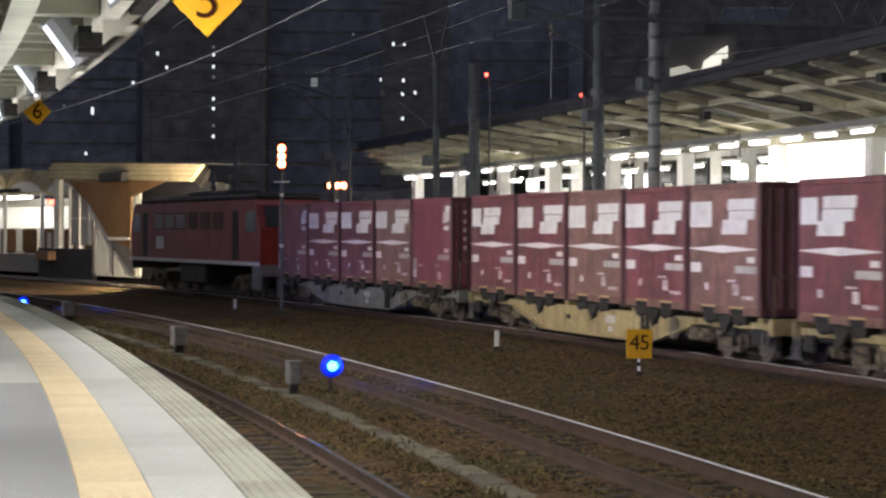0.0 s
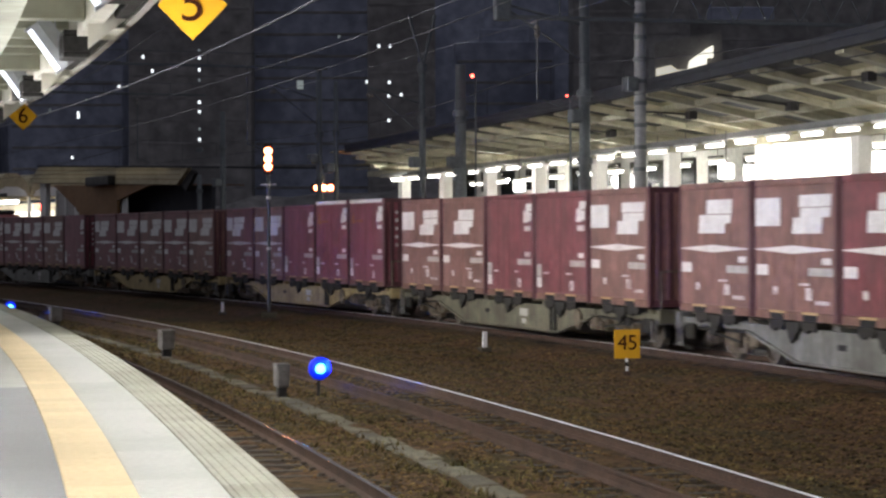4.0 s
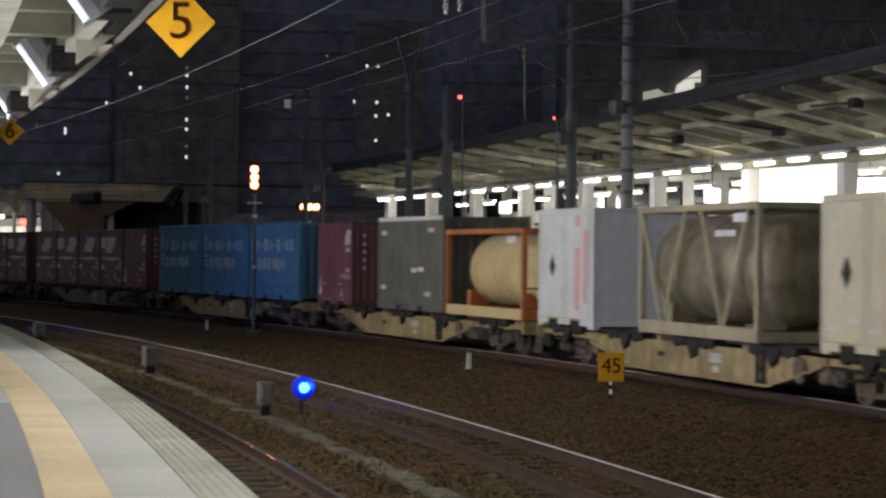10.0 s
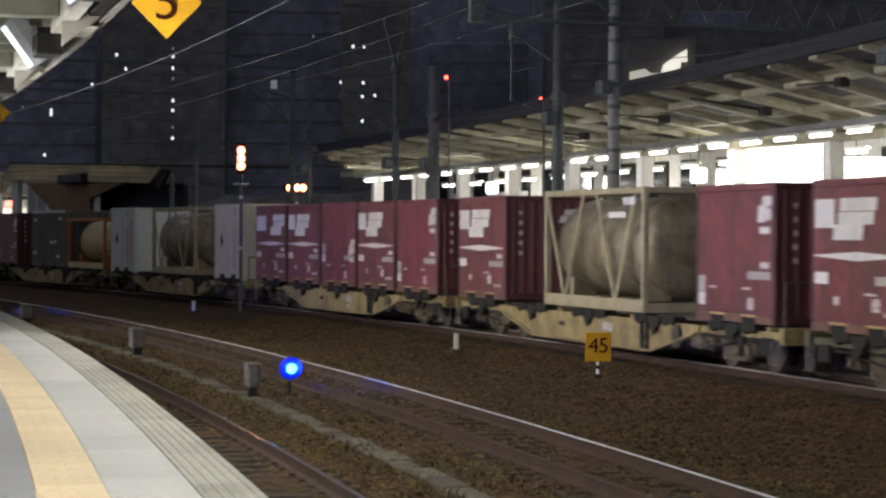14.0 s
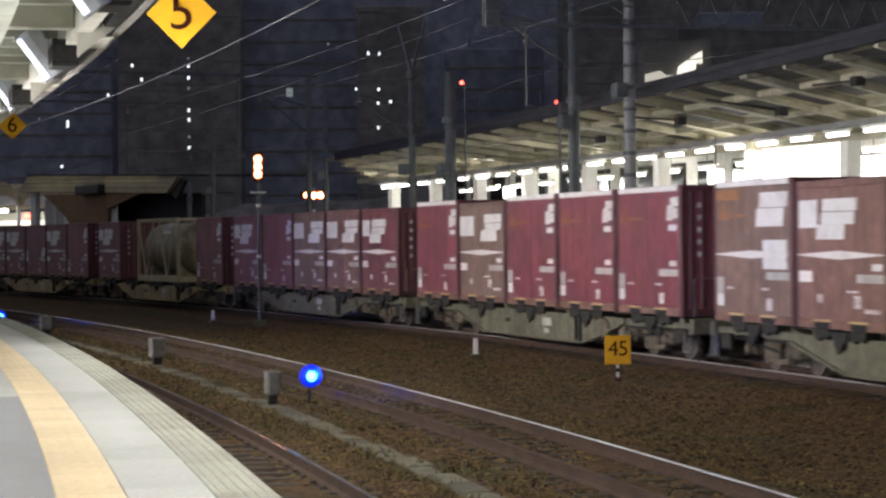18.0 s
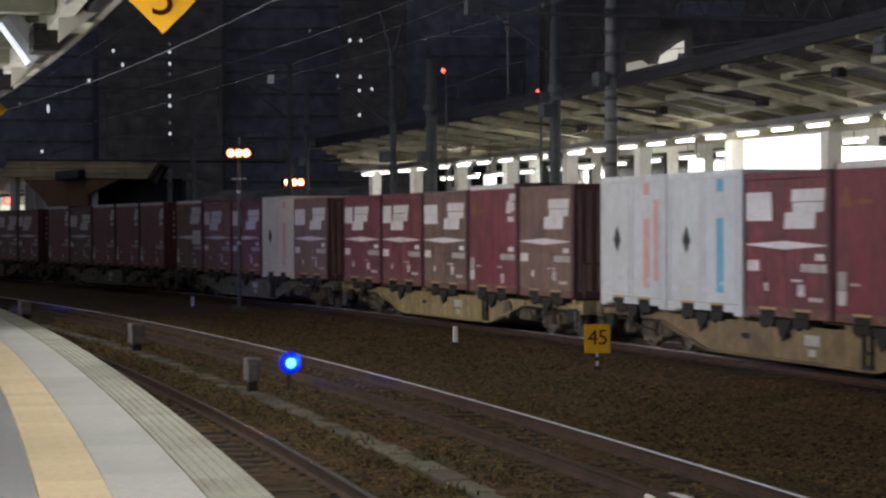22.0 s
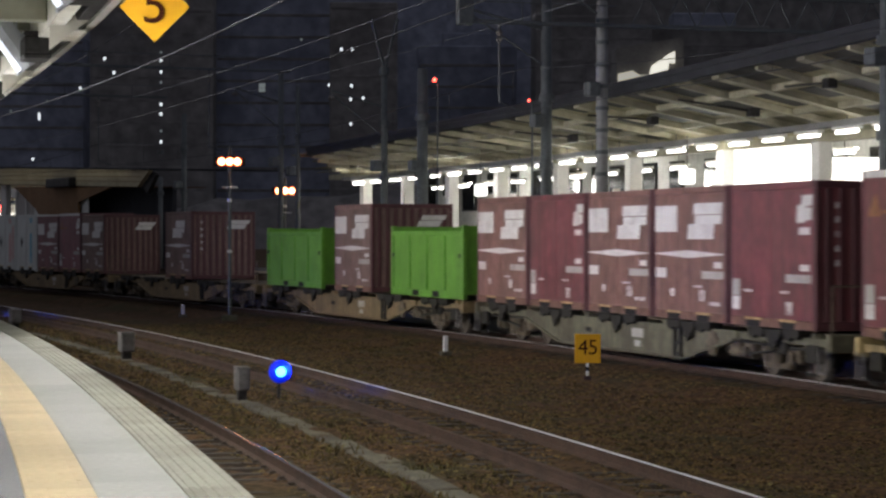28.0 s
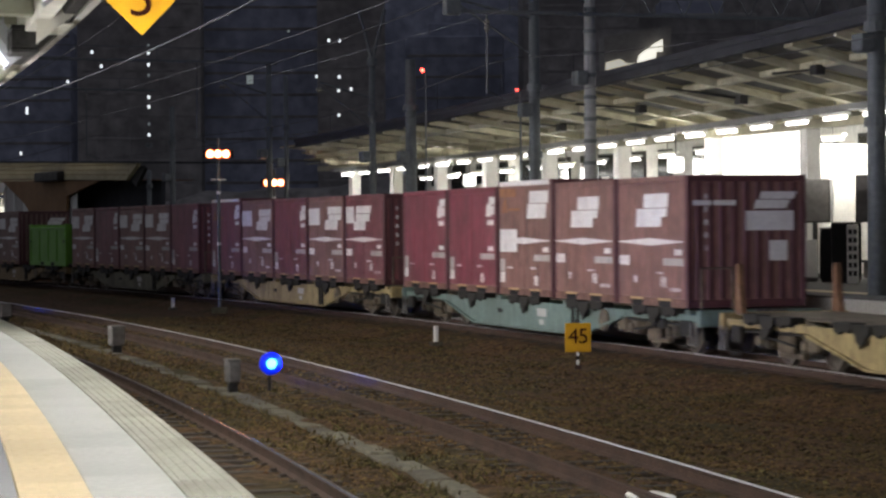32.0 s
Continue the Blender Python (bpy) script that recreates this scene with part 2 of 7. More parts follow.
M_MAROON = material("maroon_paint", (0.194, 0.046, 0.055), 0.45, 0, 0.24, 5.0, 0.1, (0.09, 0.042, 0.036), 0.75, 0.9, streak=0.75)
M_BROWN = material("faded_maroon_paint", (0.232, 0.108, 0.088), 0.5, 0, 0.24, 5.0, 0.1, (0.110, 0.060, 0.048), 0.75, 0.9, streak=0.75)
M_TAUPE = material("taupe_brown_paint", (0.200, 0.118, 0.094), 0.55, 0, 0.24, 5.0, 0.1, (0.10, 0.060, 0.048), 0.75, 0.9, streak=0.75)
M_END_MAROON = material("dark_maroon_ends", (0.088, 0.024, 0.030), 0.6, 0, 0.15, 9.0, 0.1, (0.05, 0.02, 0.02), 0.5, 0.9, streak=0.4)
M_CRIMSON = material("crimson_paint", (0.212, 0.040, 0.057), 0.42, 0, 0.22, 5.0, 0.1, (0.112, 0.040, 0.043), 0.75, 0.9, streak=0.75)
M_BLUE = material("blue_paint", (0.022, 0.205, 0.375), 0.5, 0, 0.2, 6.0, 0.1, (0.055, 0.115, 0.165), 0.75, 0.9, streak=0.7)
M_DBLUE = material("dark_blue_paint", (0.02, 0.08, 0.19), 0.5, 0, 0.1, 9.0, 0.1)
M_GREEN = material("lime_green_paint", (0.125, 0.32, 0.03), 0.5, 0, 0.15, 9.0, 0.1, (0.08, 0.19, 0.03), 0.5, 1.1, streak=0.5)
M_GREY20 = material("grey_green_paint", (0.118, 0.115, 0.085), 0.6, 0, 0.2, 3.0, 0.1, (0.055, 0.055, 0.045), 0.7, 0.9, streak=0.6)
M_REEFER = material("white_container_paint", (0.60, 0.625, 0.60), 0.5, 0, 0.08, 5.0, 0.08, (0.46, 0.46, 0.42), 0.5, 1.0, streak=0.18)
M_CREAM = material("cream_paint", (0.62, 0.575, 0.42), 0.55, 0, 0.08, 5.0, 0.08, (0.48, 0.42, 0.30), 0.5, 1.0, streak=0.2)
M_ORANGE = material("orange_frame_paint", (0.42, 0.14, 0.035), 0.55, 0, 0.12, 9.0, 0.1, (0.25, 0.09, 0.03), 0.4, 2.0)
M_TANK = material("tank_cream", (0.56, 0.44, 0.22), 0.5, 0, 0.08, 6.0, 0.06, (0.34, 0.25, 0.12), 0.6, 1.2)
M_STEELTANK = material("dull_steel_tank", (0.30, 0.265, 0.17), 0.45, 0.25, 0.2, 6.0, 0.06, (0.11, 0.075, 0.04), 0.9, 1.6, streak=0.6)
M_TFRAME = material("olive_frame_paint", (0.36, 0.31, 0.19), 0.6, 0, 0.12, 9.0, 0.1, (0.16, 0.14, 0.09), 0.5, 2.0)
M_PINK = material("red_stripe", (0.62, 0.31, 0.29), 0.6, 0, 0.12, 9.0, 0.05, (0.6, 0.5, 0.47), 0.7, 3.0)
M_CYAN = material("blue_stripe", (0.16, 0.42, 0.55), 0.6, 0, 0.1, 9.0, 0.05)
WAGON_PAINT = {
    "tan": material("tan_wagon_paint", (0.35, 0.268, 0.118), 0.7, 0, 0.24, 7.0, 0.2, (0.11, 0.077, 0.037), 0.8, 1.1, streak=0.65),
    "ochre": material("ochre_wagon_paint", (0.22, 0.155, 0.072), 0.7, 0, 0.24, 7.0, 0.2, (0.075, 0.052, 0.028), 0.8, 1.1, streak=0.65),
    "green": material("grey_green_wagon_paint", (0.132, 0.122, 0.076), 0.7, 0, 0.3, 7.0, 0.2, (0.040, 0.033, 0.020), 0.8, 1.1, streak=0.65),
    "grey": material("grey_wagon_paint", (0.175, 0.175, 0.155), 0.7, 0, 0.24, 7.0, 0.2, (0.065, 0.058, 0.044), 0.8, 1.1, streak=0.65),
    "teal": material("pale_teal_wagon_paint", (0.135, 0.195, 0.172), 0.7, 0, 0.15, 7.0, 0.2, (0.085, 0.10, 0.08), 0.6, 1.1, streak=0.5)}
M_BOGIE = material("dirty_bogie_steel", (0.135, 0.106, 0.070), 0.8, 0.1, 0.45, 9.0, 0.4, (0.032, 0.026, 0.018), 0.85, 2.2)
M_WHEEL = material("wheel_steel", (0.12, 0.098, 0.076), 0.6, 0.3, 0.3, 12.0, 0.2, (0.05, 0.038, 0.027), 0.7, 2.0)
M_LOCORED = material("locomotive_red", (0.25, 0.026, 0.017), 0.4, 0, 0.15, 3.0, 0.05, (0.13, 0.02, 0.015), 0.6, 0.8, streak=0.4)
M_GLASS = material("dark_window_glass", (0.02, 0.022, 0.025), 0.08, 0, 0.2, 3.0, 0.0)
M_CANOPY = material("canopy_sheet", (0.34, 0.31, 0.19), 0.8, 0, 0.25, 3.0, 0.2, (0.17, 0.15, 0.09), 0.7, 0.6, random_tint=0.5)
M_RAFTER = material("canopy_rafter_paint", (0.44, 0.41, 0.29), 0.7, 0, 0.25, 4.0, 0.1, (0.22, 0.20, 0.14), 0.7, 1.0, random_tint=0.3)
M_SKYLIGHT = material("dirty_roof_glazing", (0.035, 0.034, 0.028), 0.75, 0, 0.3, 4.0, 0.1)
M_ROOFTOP = material("roof_dark_sheet", (0.018, 0.019, 0.025), 0.8, 0, 0.2, 4.0, 0.2)
M_NCANOPY = material("near_canopy_sheet", (0.34, 0.335, 0.26), 0.75, 0, 0.15, 3.0, 0.15, (0.18, 0.165, 0.115), 0.7, 0.9)
M_HOUSING = material("grey_lamp_housing", (0.36, 0.37, 0.39), 0.5, 0, 0.08, 10.0, 0.1)
M_FASCIA = material("white_fascia", (0.60, 0.58, 0.50), 0.7, 0, 0.08, 5.0, 0.1, (0.22, 0.20, 0.16), 0.5, 1.0)
M_EAVES = material("grey_eaves_paint", (0.27, 0.255, 0.225), 0.7, 0, 0.15, 5.0, 0.1, (0.13, 0.12, 0.10), 0.6, 1.2)
M_POLE = material("concrete_pole", (0.24, 0.24, 0.24), 0.9, 0, 0.12, 9.0, 0.2, (0.15, 0.15, 0.15), 0.5, 1.2)
M_STEELPOLE = material("dark_grey_steel_mast", (0.10, 0.11, 0.115), 0.7, 0.2, 0.2, 9.0, 0.2)
M_WOOD = material("orange_brown_timber", (0.20, 0.105, 0.038), 0.7, 0, 0.15, 7.0, 0.2, (0.12, 0.06, 0.022), 0.5, 0.8)
# mottled wall tones; on the skyline slabs they pass for dark sky
M_FARWALL = material("pale_wall_and_sky_tone", (0.245, 0.26, 0.325), 0.95, 0, 0.3, 0.3, 0.0, (0.12, 0.132, 0.18), 0.85, 0.06)
M_FARDARK = material("dark_wall_and_sky_tone", (0.185, 0.175, 0.17), 0.95, 0, 0.35, 0.3, 0.0, (0.09, 0.085, 0.085), 0.85, 0.05)
M_TUBE = glow("tube_glow", (1.0, 0.97, 0.92), 6.0)
M_TUBE_NEAR = glow("near_tube_glow", (0.86, 0.90, 1.0), 1.3)
M_ORANGE_LIGHT = glow("signal_glow", (1.0, 0.15, 0.05), 3.0)
M_BLUE_LIGHT = glow("blue_lens_glow", (0.0, 0.03, 1.0), 1.6)
M_BLUE_HALO = glow("blue_halo_glow", (0.0, 0.012, 0.5), 0.9)
M_BLUE_CORE = glow("blue_core_glow", (0.09, 0.5, 1.0), 7.0)
M_RED_LIGHT = glow("red_lamp_glow", (1.0, 0.06, 0.04), 14.0)
M_WINDOW_LIGHT = glow("lit_window_glow", (0.9, 0.95, 1.0), 1.4)
M_WINDOW_DIM = glow("dim_window_glow", (0.55, 0.62, 0.6), 0.22)
M_STAIR_GLOW = glow("lit_stair_glow", (1.0, 0.97, 0.84), 0.9)
M_WALL_SIGN_GLOW = glow("wall_and_sign_glow", (1.0, 0.98, 0.93), 2.6)
M_FRONT_GLOW = glow("wall_front_glow", (1.0, 0.97, 0.88), 0.75)
M_BEIGE = material("beige_roof_board", (0.46, 0.40, 0.25), 0.75, 0, 0.15, 5.0, 0.15, (0.30, 0.26, 0.15), 0.5, 0.5)
M_SLAT = material("white_corrugated_sheet", (0.70, 0.70, 0.66), 0.6, 0, 0.06, 6.0, 0.1, (0.5, 0.48, 0.42), 0.4, 1.0)
M_HEADLIGHT = glow("headlight_glow", (1.0, 0.84, 0.60), 12000.0)
M_WIRE = material("dark_wire", (0.02, 0.02, 0.022), 0.6, 0.3, 0.1, 9.0, 0.0)
M_BRIGHTWIRE = material("grey_wire", (0.16, 0.16, 0.17), 0.5, 0.5, 0.1, 9.0, 0.0)
M_BACKWALL = material("station_back_wall", (0.62, 0.62, 0.59), 0.8, 0, 0.15, 6.0, 0.1, (0.42, 0.42, 0.40), 0.5, 0.5)
M_RAILDULL = material("dull_rail", (0.48, 0.45, 0.45), 0.11, 0.75, 0.15, 12.0, 0.0, rough_vary=0.02)
M_SIGNAL_CORE = glow("signal_core_glow", (1.0, 0.36, 0.16), 22.0)
M_FADED = material("faded_white_lettering", (0.29, 0.41, 0.47), 0.6, 0, 0.25, 9.0, 0.05, (0.09, 0.24, 0.36), 0.85, 2.5)
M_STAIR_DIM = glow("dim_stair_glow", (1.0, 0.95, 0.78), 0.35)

# ---- building tools ----


class Shape:
    """Collects solids into one mesh."""

    def __init__(self):
        self.v, self.f = [], []

    def add(self, verts, faces, m=None):
        k = len(self.v)
        self.v += [tuple(m @ Vector(p)) for p in verts] if m else [tuple(p) for p in verts]
        self.f += [tuple(i + k for i in q) for q in faces]
        return self

    def box(self, x0, x1, y0, y1, z0, z1, m=None):
        x0, x1, y0, y1, z0, z1 = min(x0, x1), max(x0, x1), min(y0, y1), max(y0, y1), min(z0, z1), max(z0, z1)
        return self.add([(x0, y0, z0), (x1, y0, z0), (x1, y1, z0), (x0, y1, z0), (x0, y0, z1), (x1, y0, z1), (x1, y1, z1), (x0, y1, z1)],
                        [(0, 3, 2, 1), (4, 5, 6, 7), (0, 1, 5, 4), (1, 2, 6, 5), (2, 3, 7, 6), (3, 0, 4, 7)], m)

    def soft(self, x0, x1, y0, y1, z0, z1, c=0.02, m=None):
        """A box with all its edges cut at 45 degrees."""
        X, Y, Z = (min(x0, x1), max(x0, x1)), (min(y0, y1), max(y0, y1)), (min(z0, z1), max(z0, z1))
        c = min(c, 0.45 * (X[1] - X[0]), 0.45 * (Y[1] - Y[0]), 0.45 * (Z[1] - Z[0]))
        v, ix = [], {}
        for i in (0, 1):
            for j in (0, 1):
                for k in (0, 1):
                    sx, sy, sz = (1 if i == 0 else -1), (1 if j == 0 else -1), (1 if k == 0 else -1)
                    for a in range(3):
                        ix[i, j, k, a] = len(v)
                        v.append((X[i] + sx * c * (a != 0), Y[j] + sy * c * (a != 1), Z[k] + sz * c * (a != 2)))
        f = []
        for a in range(3):
            b, d = (a + 1) % 3, (a + 2) % 3
            for e in (0, 1):
                q = []
                for p, r in ((0, 0), (1, 0), (1, 1), (0, 1)):
                    key = [0, 0, 0]
                    key[a], key[b], key[d] = e, p, r
                    q.append(ix[(*key, a)])
                f.append(tuple(q if e else q[::-1]))
            for p in (0, 1):
                for r in (0, 1):
                    k0, k1 = [0, 0, 0], [0, 0, 0]
                    k0[b], k0[d], k1[b], k1[d] = p, r, p, r
                    k1[a] = 1
                    q = [ix[(*k0, b)], ix[(*k1, b)], ix[(*k1, d)], ix[(*k0, d)]]
                    f.append(tuple(q if p != r else q[::-1]))
        for i in (0, 1):
            for j in (0, 1):
                for k in (0, 1):
                    q = [ix[i, j, k, a] for a in range(3)]
                    f.append(tuple(q if (i + j + k) % 2 else q[::-1]))
        return self.add(v, f, m)

    def tube(self, p, q, r, n=8, r2=None):
        p, q = Vector(p), Vector(q)
        r2 = r if r2 is None else r2
        t = (q - p).to_track_quat("Z", "Y").to_matrix()
        v = [p + t @ Vector((r * math.cos(6.28319 * i / n), r * math.sin(6.28319 * i / n), 0)) for i in range(n)]
        v += [q + t @ Vector((r2 * math.cos(6.28319 * i / n), r2 * math.sin(6.28319 * i / n), 0)) for i in range(n)]
        f = [(i, (i + 1) % n, n + (i + 1) % n, n + i) for i in range(n)] + [tuple(range(n - 1, -1, -1)), tuple(range(n, 2 * n))]
        return self.add(v, f)

    def lathe(self, rings, n=16, axis="x", caps=True):
        """Rings of (place along the axis, radius)."""
        v, f = [], []
        for a, r in rings:
            for i in range(n):
                c, s = r * math.cos(6.28319 * i / n), r * math.sin(6.28319 * i / n)
                v.append((a, c, s) if axis == "x" else (c, a, s) if axis == "y" else (c, s, a))
        for k in range(len(rings) - 1):
            for i in range(n):
                j = (i + 1) % n
                f.append((k * n + i, k * n + j, k * n + n + j, k * n + n + i))
        if caps:
            f += [tuple(range(n - 1, -1, -1)), tuple(range((len(rings) - 1) * n, len(rings) * n))]
        return self.add(v, f)

    def prism(self, outline, y0, y1, m=None):
        """An outline of (x, z) drawn out along y."""
        n = len(outline)
        v = [(x, y0, z) for x, z in outline] + [(x, y1, z) for x, z in outline]
        f = [tuple(range(n)), tuple(range(2 * n - 1, n - 1, -1))] + [((i + 1) % n, i, n + i, n + (i + 1) % n) for i in range(n)]
        return self.add(v, f, m)

    def sweep(self, outline, s0, s1, step=2.0, ends=True):
        """An outline of (d, z) drawn along the curve of the tracks."""
        n, k = len(outline), max(1, int(math.ceil(abs(s1 - s0) / step)))
        v = [tuple(at(s0 + (s1 - s0) * i / k, d, z)) for i in range(k + 1) for d, z in outline]
        f = [(i * n + j, i * n + (j + 1) % n, i * n + n + (j + 1) % n, i * n + n + j) for i in range(k) for j in range(n)]
        if ends:
            f += [tuple(range(n - 1, -1, -1)), tuple(range(k * n, k * n + n))]
        return self.add(v, f)

    def mesh(self, name, mat):
        me = bpy.data.meshes.new(name)
        me.from_pydata(self.v, [], self.f)
        bm = bmesh.new()
        bm.from_mesh(me)
        bmesh.ops.recalc_face_normals(bm, faces=bm.faces)
        bm.to_mesh(me)
        bm.free()
        me.materials.append(mat)
        return me


def part(name, shape, mat, parent, label="", m=None, smooth=False):
    me = shape if isinstance(shape, bpy.types.Mesh) else shape.mesh(name, mat)
    if smooth:
        me.polygons.foreach_set("use_smooth", [True] * len(me.polygons))
    ob = new(name, me)
    ob.parent = parent
    if m:
        ob.matrix_basis = m
    if label:
        ob["label"] = label
    return ob


def thing(name, m, label, category, group="", kind=""):
    ob = new(name)
    ob.matrix_basis = m
    ob.empty_display_size = 0.3
    return tagged(ob, label, category, group, kind)


def solid(name, shape, mat, label, category="", kind="", m=None, smooth=False):
    """A thing that is one mesh."""
    ob = part(name, shape, mat, None, "", m, smooth)
    return tagged(ob, label, category, "", kind)


ID = Matrix.Identity(4)


def letters(name, text, size, mat, parent, m, depth=0.004, weight=0.0):
    cu = bpy.data.curves.new(name, "FONT")
    cu.body, cu.size, cu.align_x, cu.align_y, cu.extrude = text, size, "CENTER", "CENTER", depth
    cu.offset = size * weight
    tmp = bpy.data.objects.new(name, cu)
    scene.collection.objects.link(tmp)
    bpy.context.view_layer.update()
    me = bpy.data.meshes.new_from_object(tmp.evaluated_get(bpy.context.evaluated_depsgraph_get()))
    bpy.data.objects.remove(tmp)
    me.materials.clear()
    me.materials.append(mat)
    return part(name, me, mat, parent, "", m)


# ---- ground ----
def ground_height(s, d):
    """Ballast beds under the tracks, a hollow between them."""
    z = -0.36
    for c, w in ((0.0, 1.55), (D_A, 1.5), (D_B, 1.5)):
        e = max(0.0, abs(d - c) - w)
        z = max(z, -0.17 - 0.34 * e * e)
    return z


def build_ground():
    sh = Shape()
    ss = [-2500, -1200, -600, -300, -200] + list(np.arange(-150, 60, 0.75)) + [80, 120, 200, 330, 450]
    ds = [-300, -100, -30, -16] + list(np.arange(-14.2, 2.3, 0.28)) + [3.5, 16, 60, 200, 900, 2500]
    rnd = random.Random(3)
    nd = len(ds)
    v = []
    for s in ss:
        a = A0 - max(-560, min(560, s)) / RC
        for d in ds:
            z = ground_height(s, d) + (rnd.uniform(-0.035, 0.035) if -15 < d < 2.5 else -0.05)
            p = at(max(-560, min(560, s)), d, z)
            if abs(s) > 560:
                p += Vector((math.sin(a), -math.cos(a), 0)) * (s - math.copysign(560, s))
            v.append(tuple(p))
    f = [(i * nd + j, i * nd + j + 1, i * nd + nd + j + 1, i * nd + nd + j) for i in range(len(ss) - 1) for j in range(nd - 1)]
    solid("ground", sh.add(v, f), M_BALLAST, "dark brown stone ballast between the station tracks", "ground", "structure")


def build_stones():
    """Loose ballast stones where the camera stands nearest."""
    rng = np.random.default_rng(5)
    octa = np.array([(1, 0, 0), (-1, 0, 0), (0, 1, 0), (0, -1, 0), (0, 0, 1), (0, 0, -1)], float)
    tri = np.array([(0, 2, 4), (2, 1, 4), (1, 3, 4), (3, 0, 4), (2, 0, 5), (1, 2, 5), (3, 1, 5), (0, 3, 5)])
    n = 130000
    u = rng.random(n)
    s = 38 - 62 * u ** 1.3
    d = rng.uniform(-12.2, -1.6, n)
    keep = np.abs(d + 10.5) > 0.24
    for c in (D_A, D_B):
        for q in (-0.5665, 0.5665):
            keep &= np.abs(d - c - q) > 0.1
    s, d = s[keep], d[keep]
    n = len(s)
    r = 0.012 + 0.032 * rng.random(n) ** 2
    z = np.array([ground_height(0, x) for x in d]) + rng.uniform(-0.01, 0.03, n)
    a = A0 - s / RC
    centre = np.stack([CX + (RC + d) * np.cos(a), CY + (RC + d) * np.sin(a), z], 1)
    jit = rng.uniform(0.55, 1.35, (n, 6, 3))
    yaw = rng.uniform(0, 6.28, n)
    c, q = np.cos(yaw)[:, None], np.sin(yaw)[:, None]
    loc = octa[None] * jit * r[:, None, None]
    rot = np.stack([loc[..., 0] * c - loc[..., 1] * q, loc[..., 0] * q + loc[..., 1] * c, loc[..., 2] * 0.4], 2)
    v = (rot + centre[:, None]).reshape(-1, 3)
    f = (tri[None] + (np.arange(n) * 6)[:, None, None]).reshape(-1, 3)
    me = bpy.data.meshes.new("ballast_stones")
    me.from_pydata(v.tolist(), [], f.tolist())
    me.materials.append(M_STONE)
    ob = new("ballast_stones", me)
    tagged(ob, "loose grey-brown ballast stones strewn between the rails", "ballast", "", "stuff")


def build_weeds():
    """Dry weeds and blown leaves along the cable trough."""
    rng = np.random.default_rng(11)
    v, f = [], []
    for _ in range(700):
        s0 = 30 - 60 * rng.random() ** 1.2
        d0 = -10.5 + rng.normal(0, 0.75)
        if abs(d0 - D_B + 0.5665) < 0.12 or d0 < -11.8 or d0 > -7.2:
            continue
        z0 = ground_height(s0, d0) - 0.02
        for _ in range(7):
            a = A0 - (s0 + rng.normal(0, 0.06)) / RC
            r = RC + d0 + rng.normal(0, 0.06)
            x, y = CX + r * math.cos(a), CY + r * math.sin(a)
            t, h, w = rng.uniform(0, 6.28), rng.uniform(0.03, 0.13), rng.uniform(0.006, 0.02)
            lean = rng.uniform(0.02, 0.09)
            c, q = math.cos(t), math.sin(t)
            k = len(v)
            v += [(x - q * w, y + c * w, z0), (x + q * w, y - c * w, z0), (x + c * lean + q * w * 0.6, y + q * lean - c * w * 0.6, z0 + h * 0.7), (x + c * lean * 1.6, y + q * lean * 1.6, z0 + h)]
            f += [(k, k + 1, k + 2), (k, k + 2, k + 3)]
    # leaves blown over the ballast of the goods track
    for _ in range(2600):
        s0, d0 = 36 - 60 * rng.random() ** 1.1, rng.uniform(-8.0, -1.7)
        c = at(s0, d0, ground_height(s0, d0) + rng.uniform(0.015, 0.045))
        t, r = rng.uniform(0, 6.28), rng.uniform(0.025, 0.07)
        k = len(v)
        v += [(c.x + r * math.cos(t + q) * w, c.y + r * math.sin(t + q) * w, c.z + rng.uniform(-0.01, 0.03)) for q, w in ((0, 1), (1.57, 0.5), (3.14, 1), (4.71, 0.5))]
        f += [(k, k + 1, k + 2, k + 3)]
    me = bpy.data.meshes.new("dry_weeds")
    me.from_pydata(v, [], f)
    me.materials.append(M_WEED)
    tagged(new("dry_weeds", me), "sparse dry weeds and blown brown leaves on the ballast", "weeds", "", "stuff")


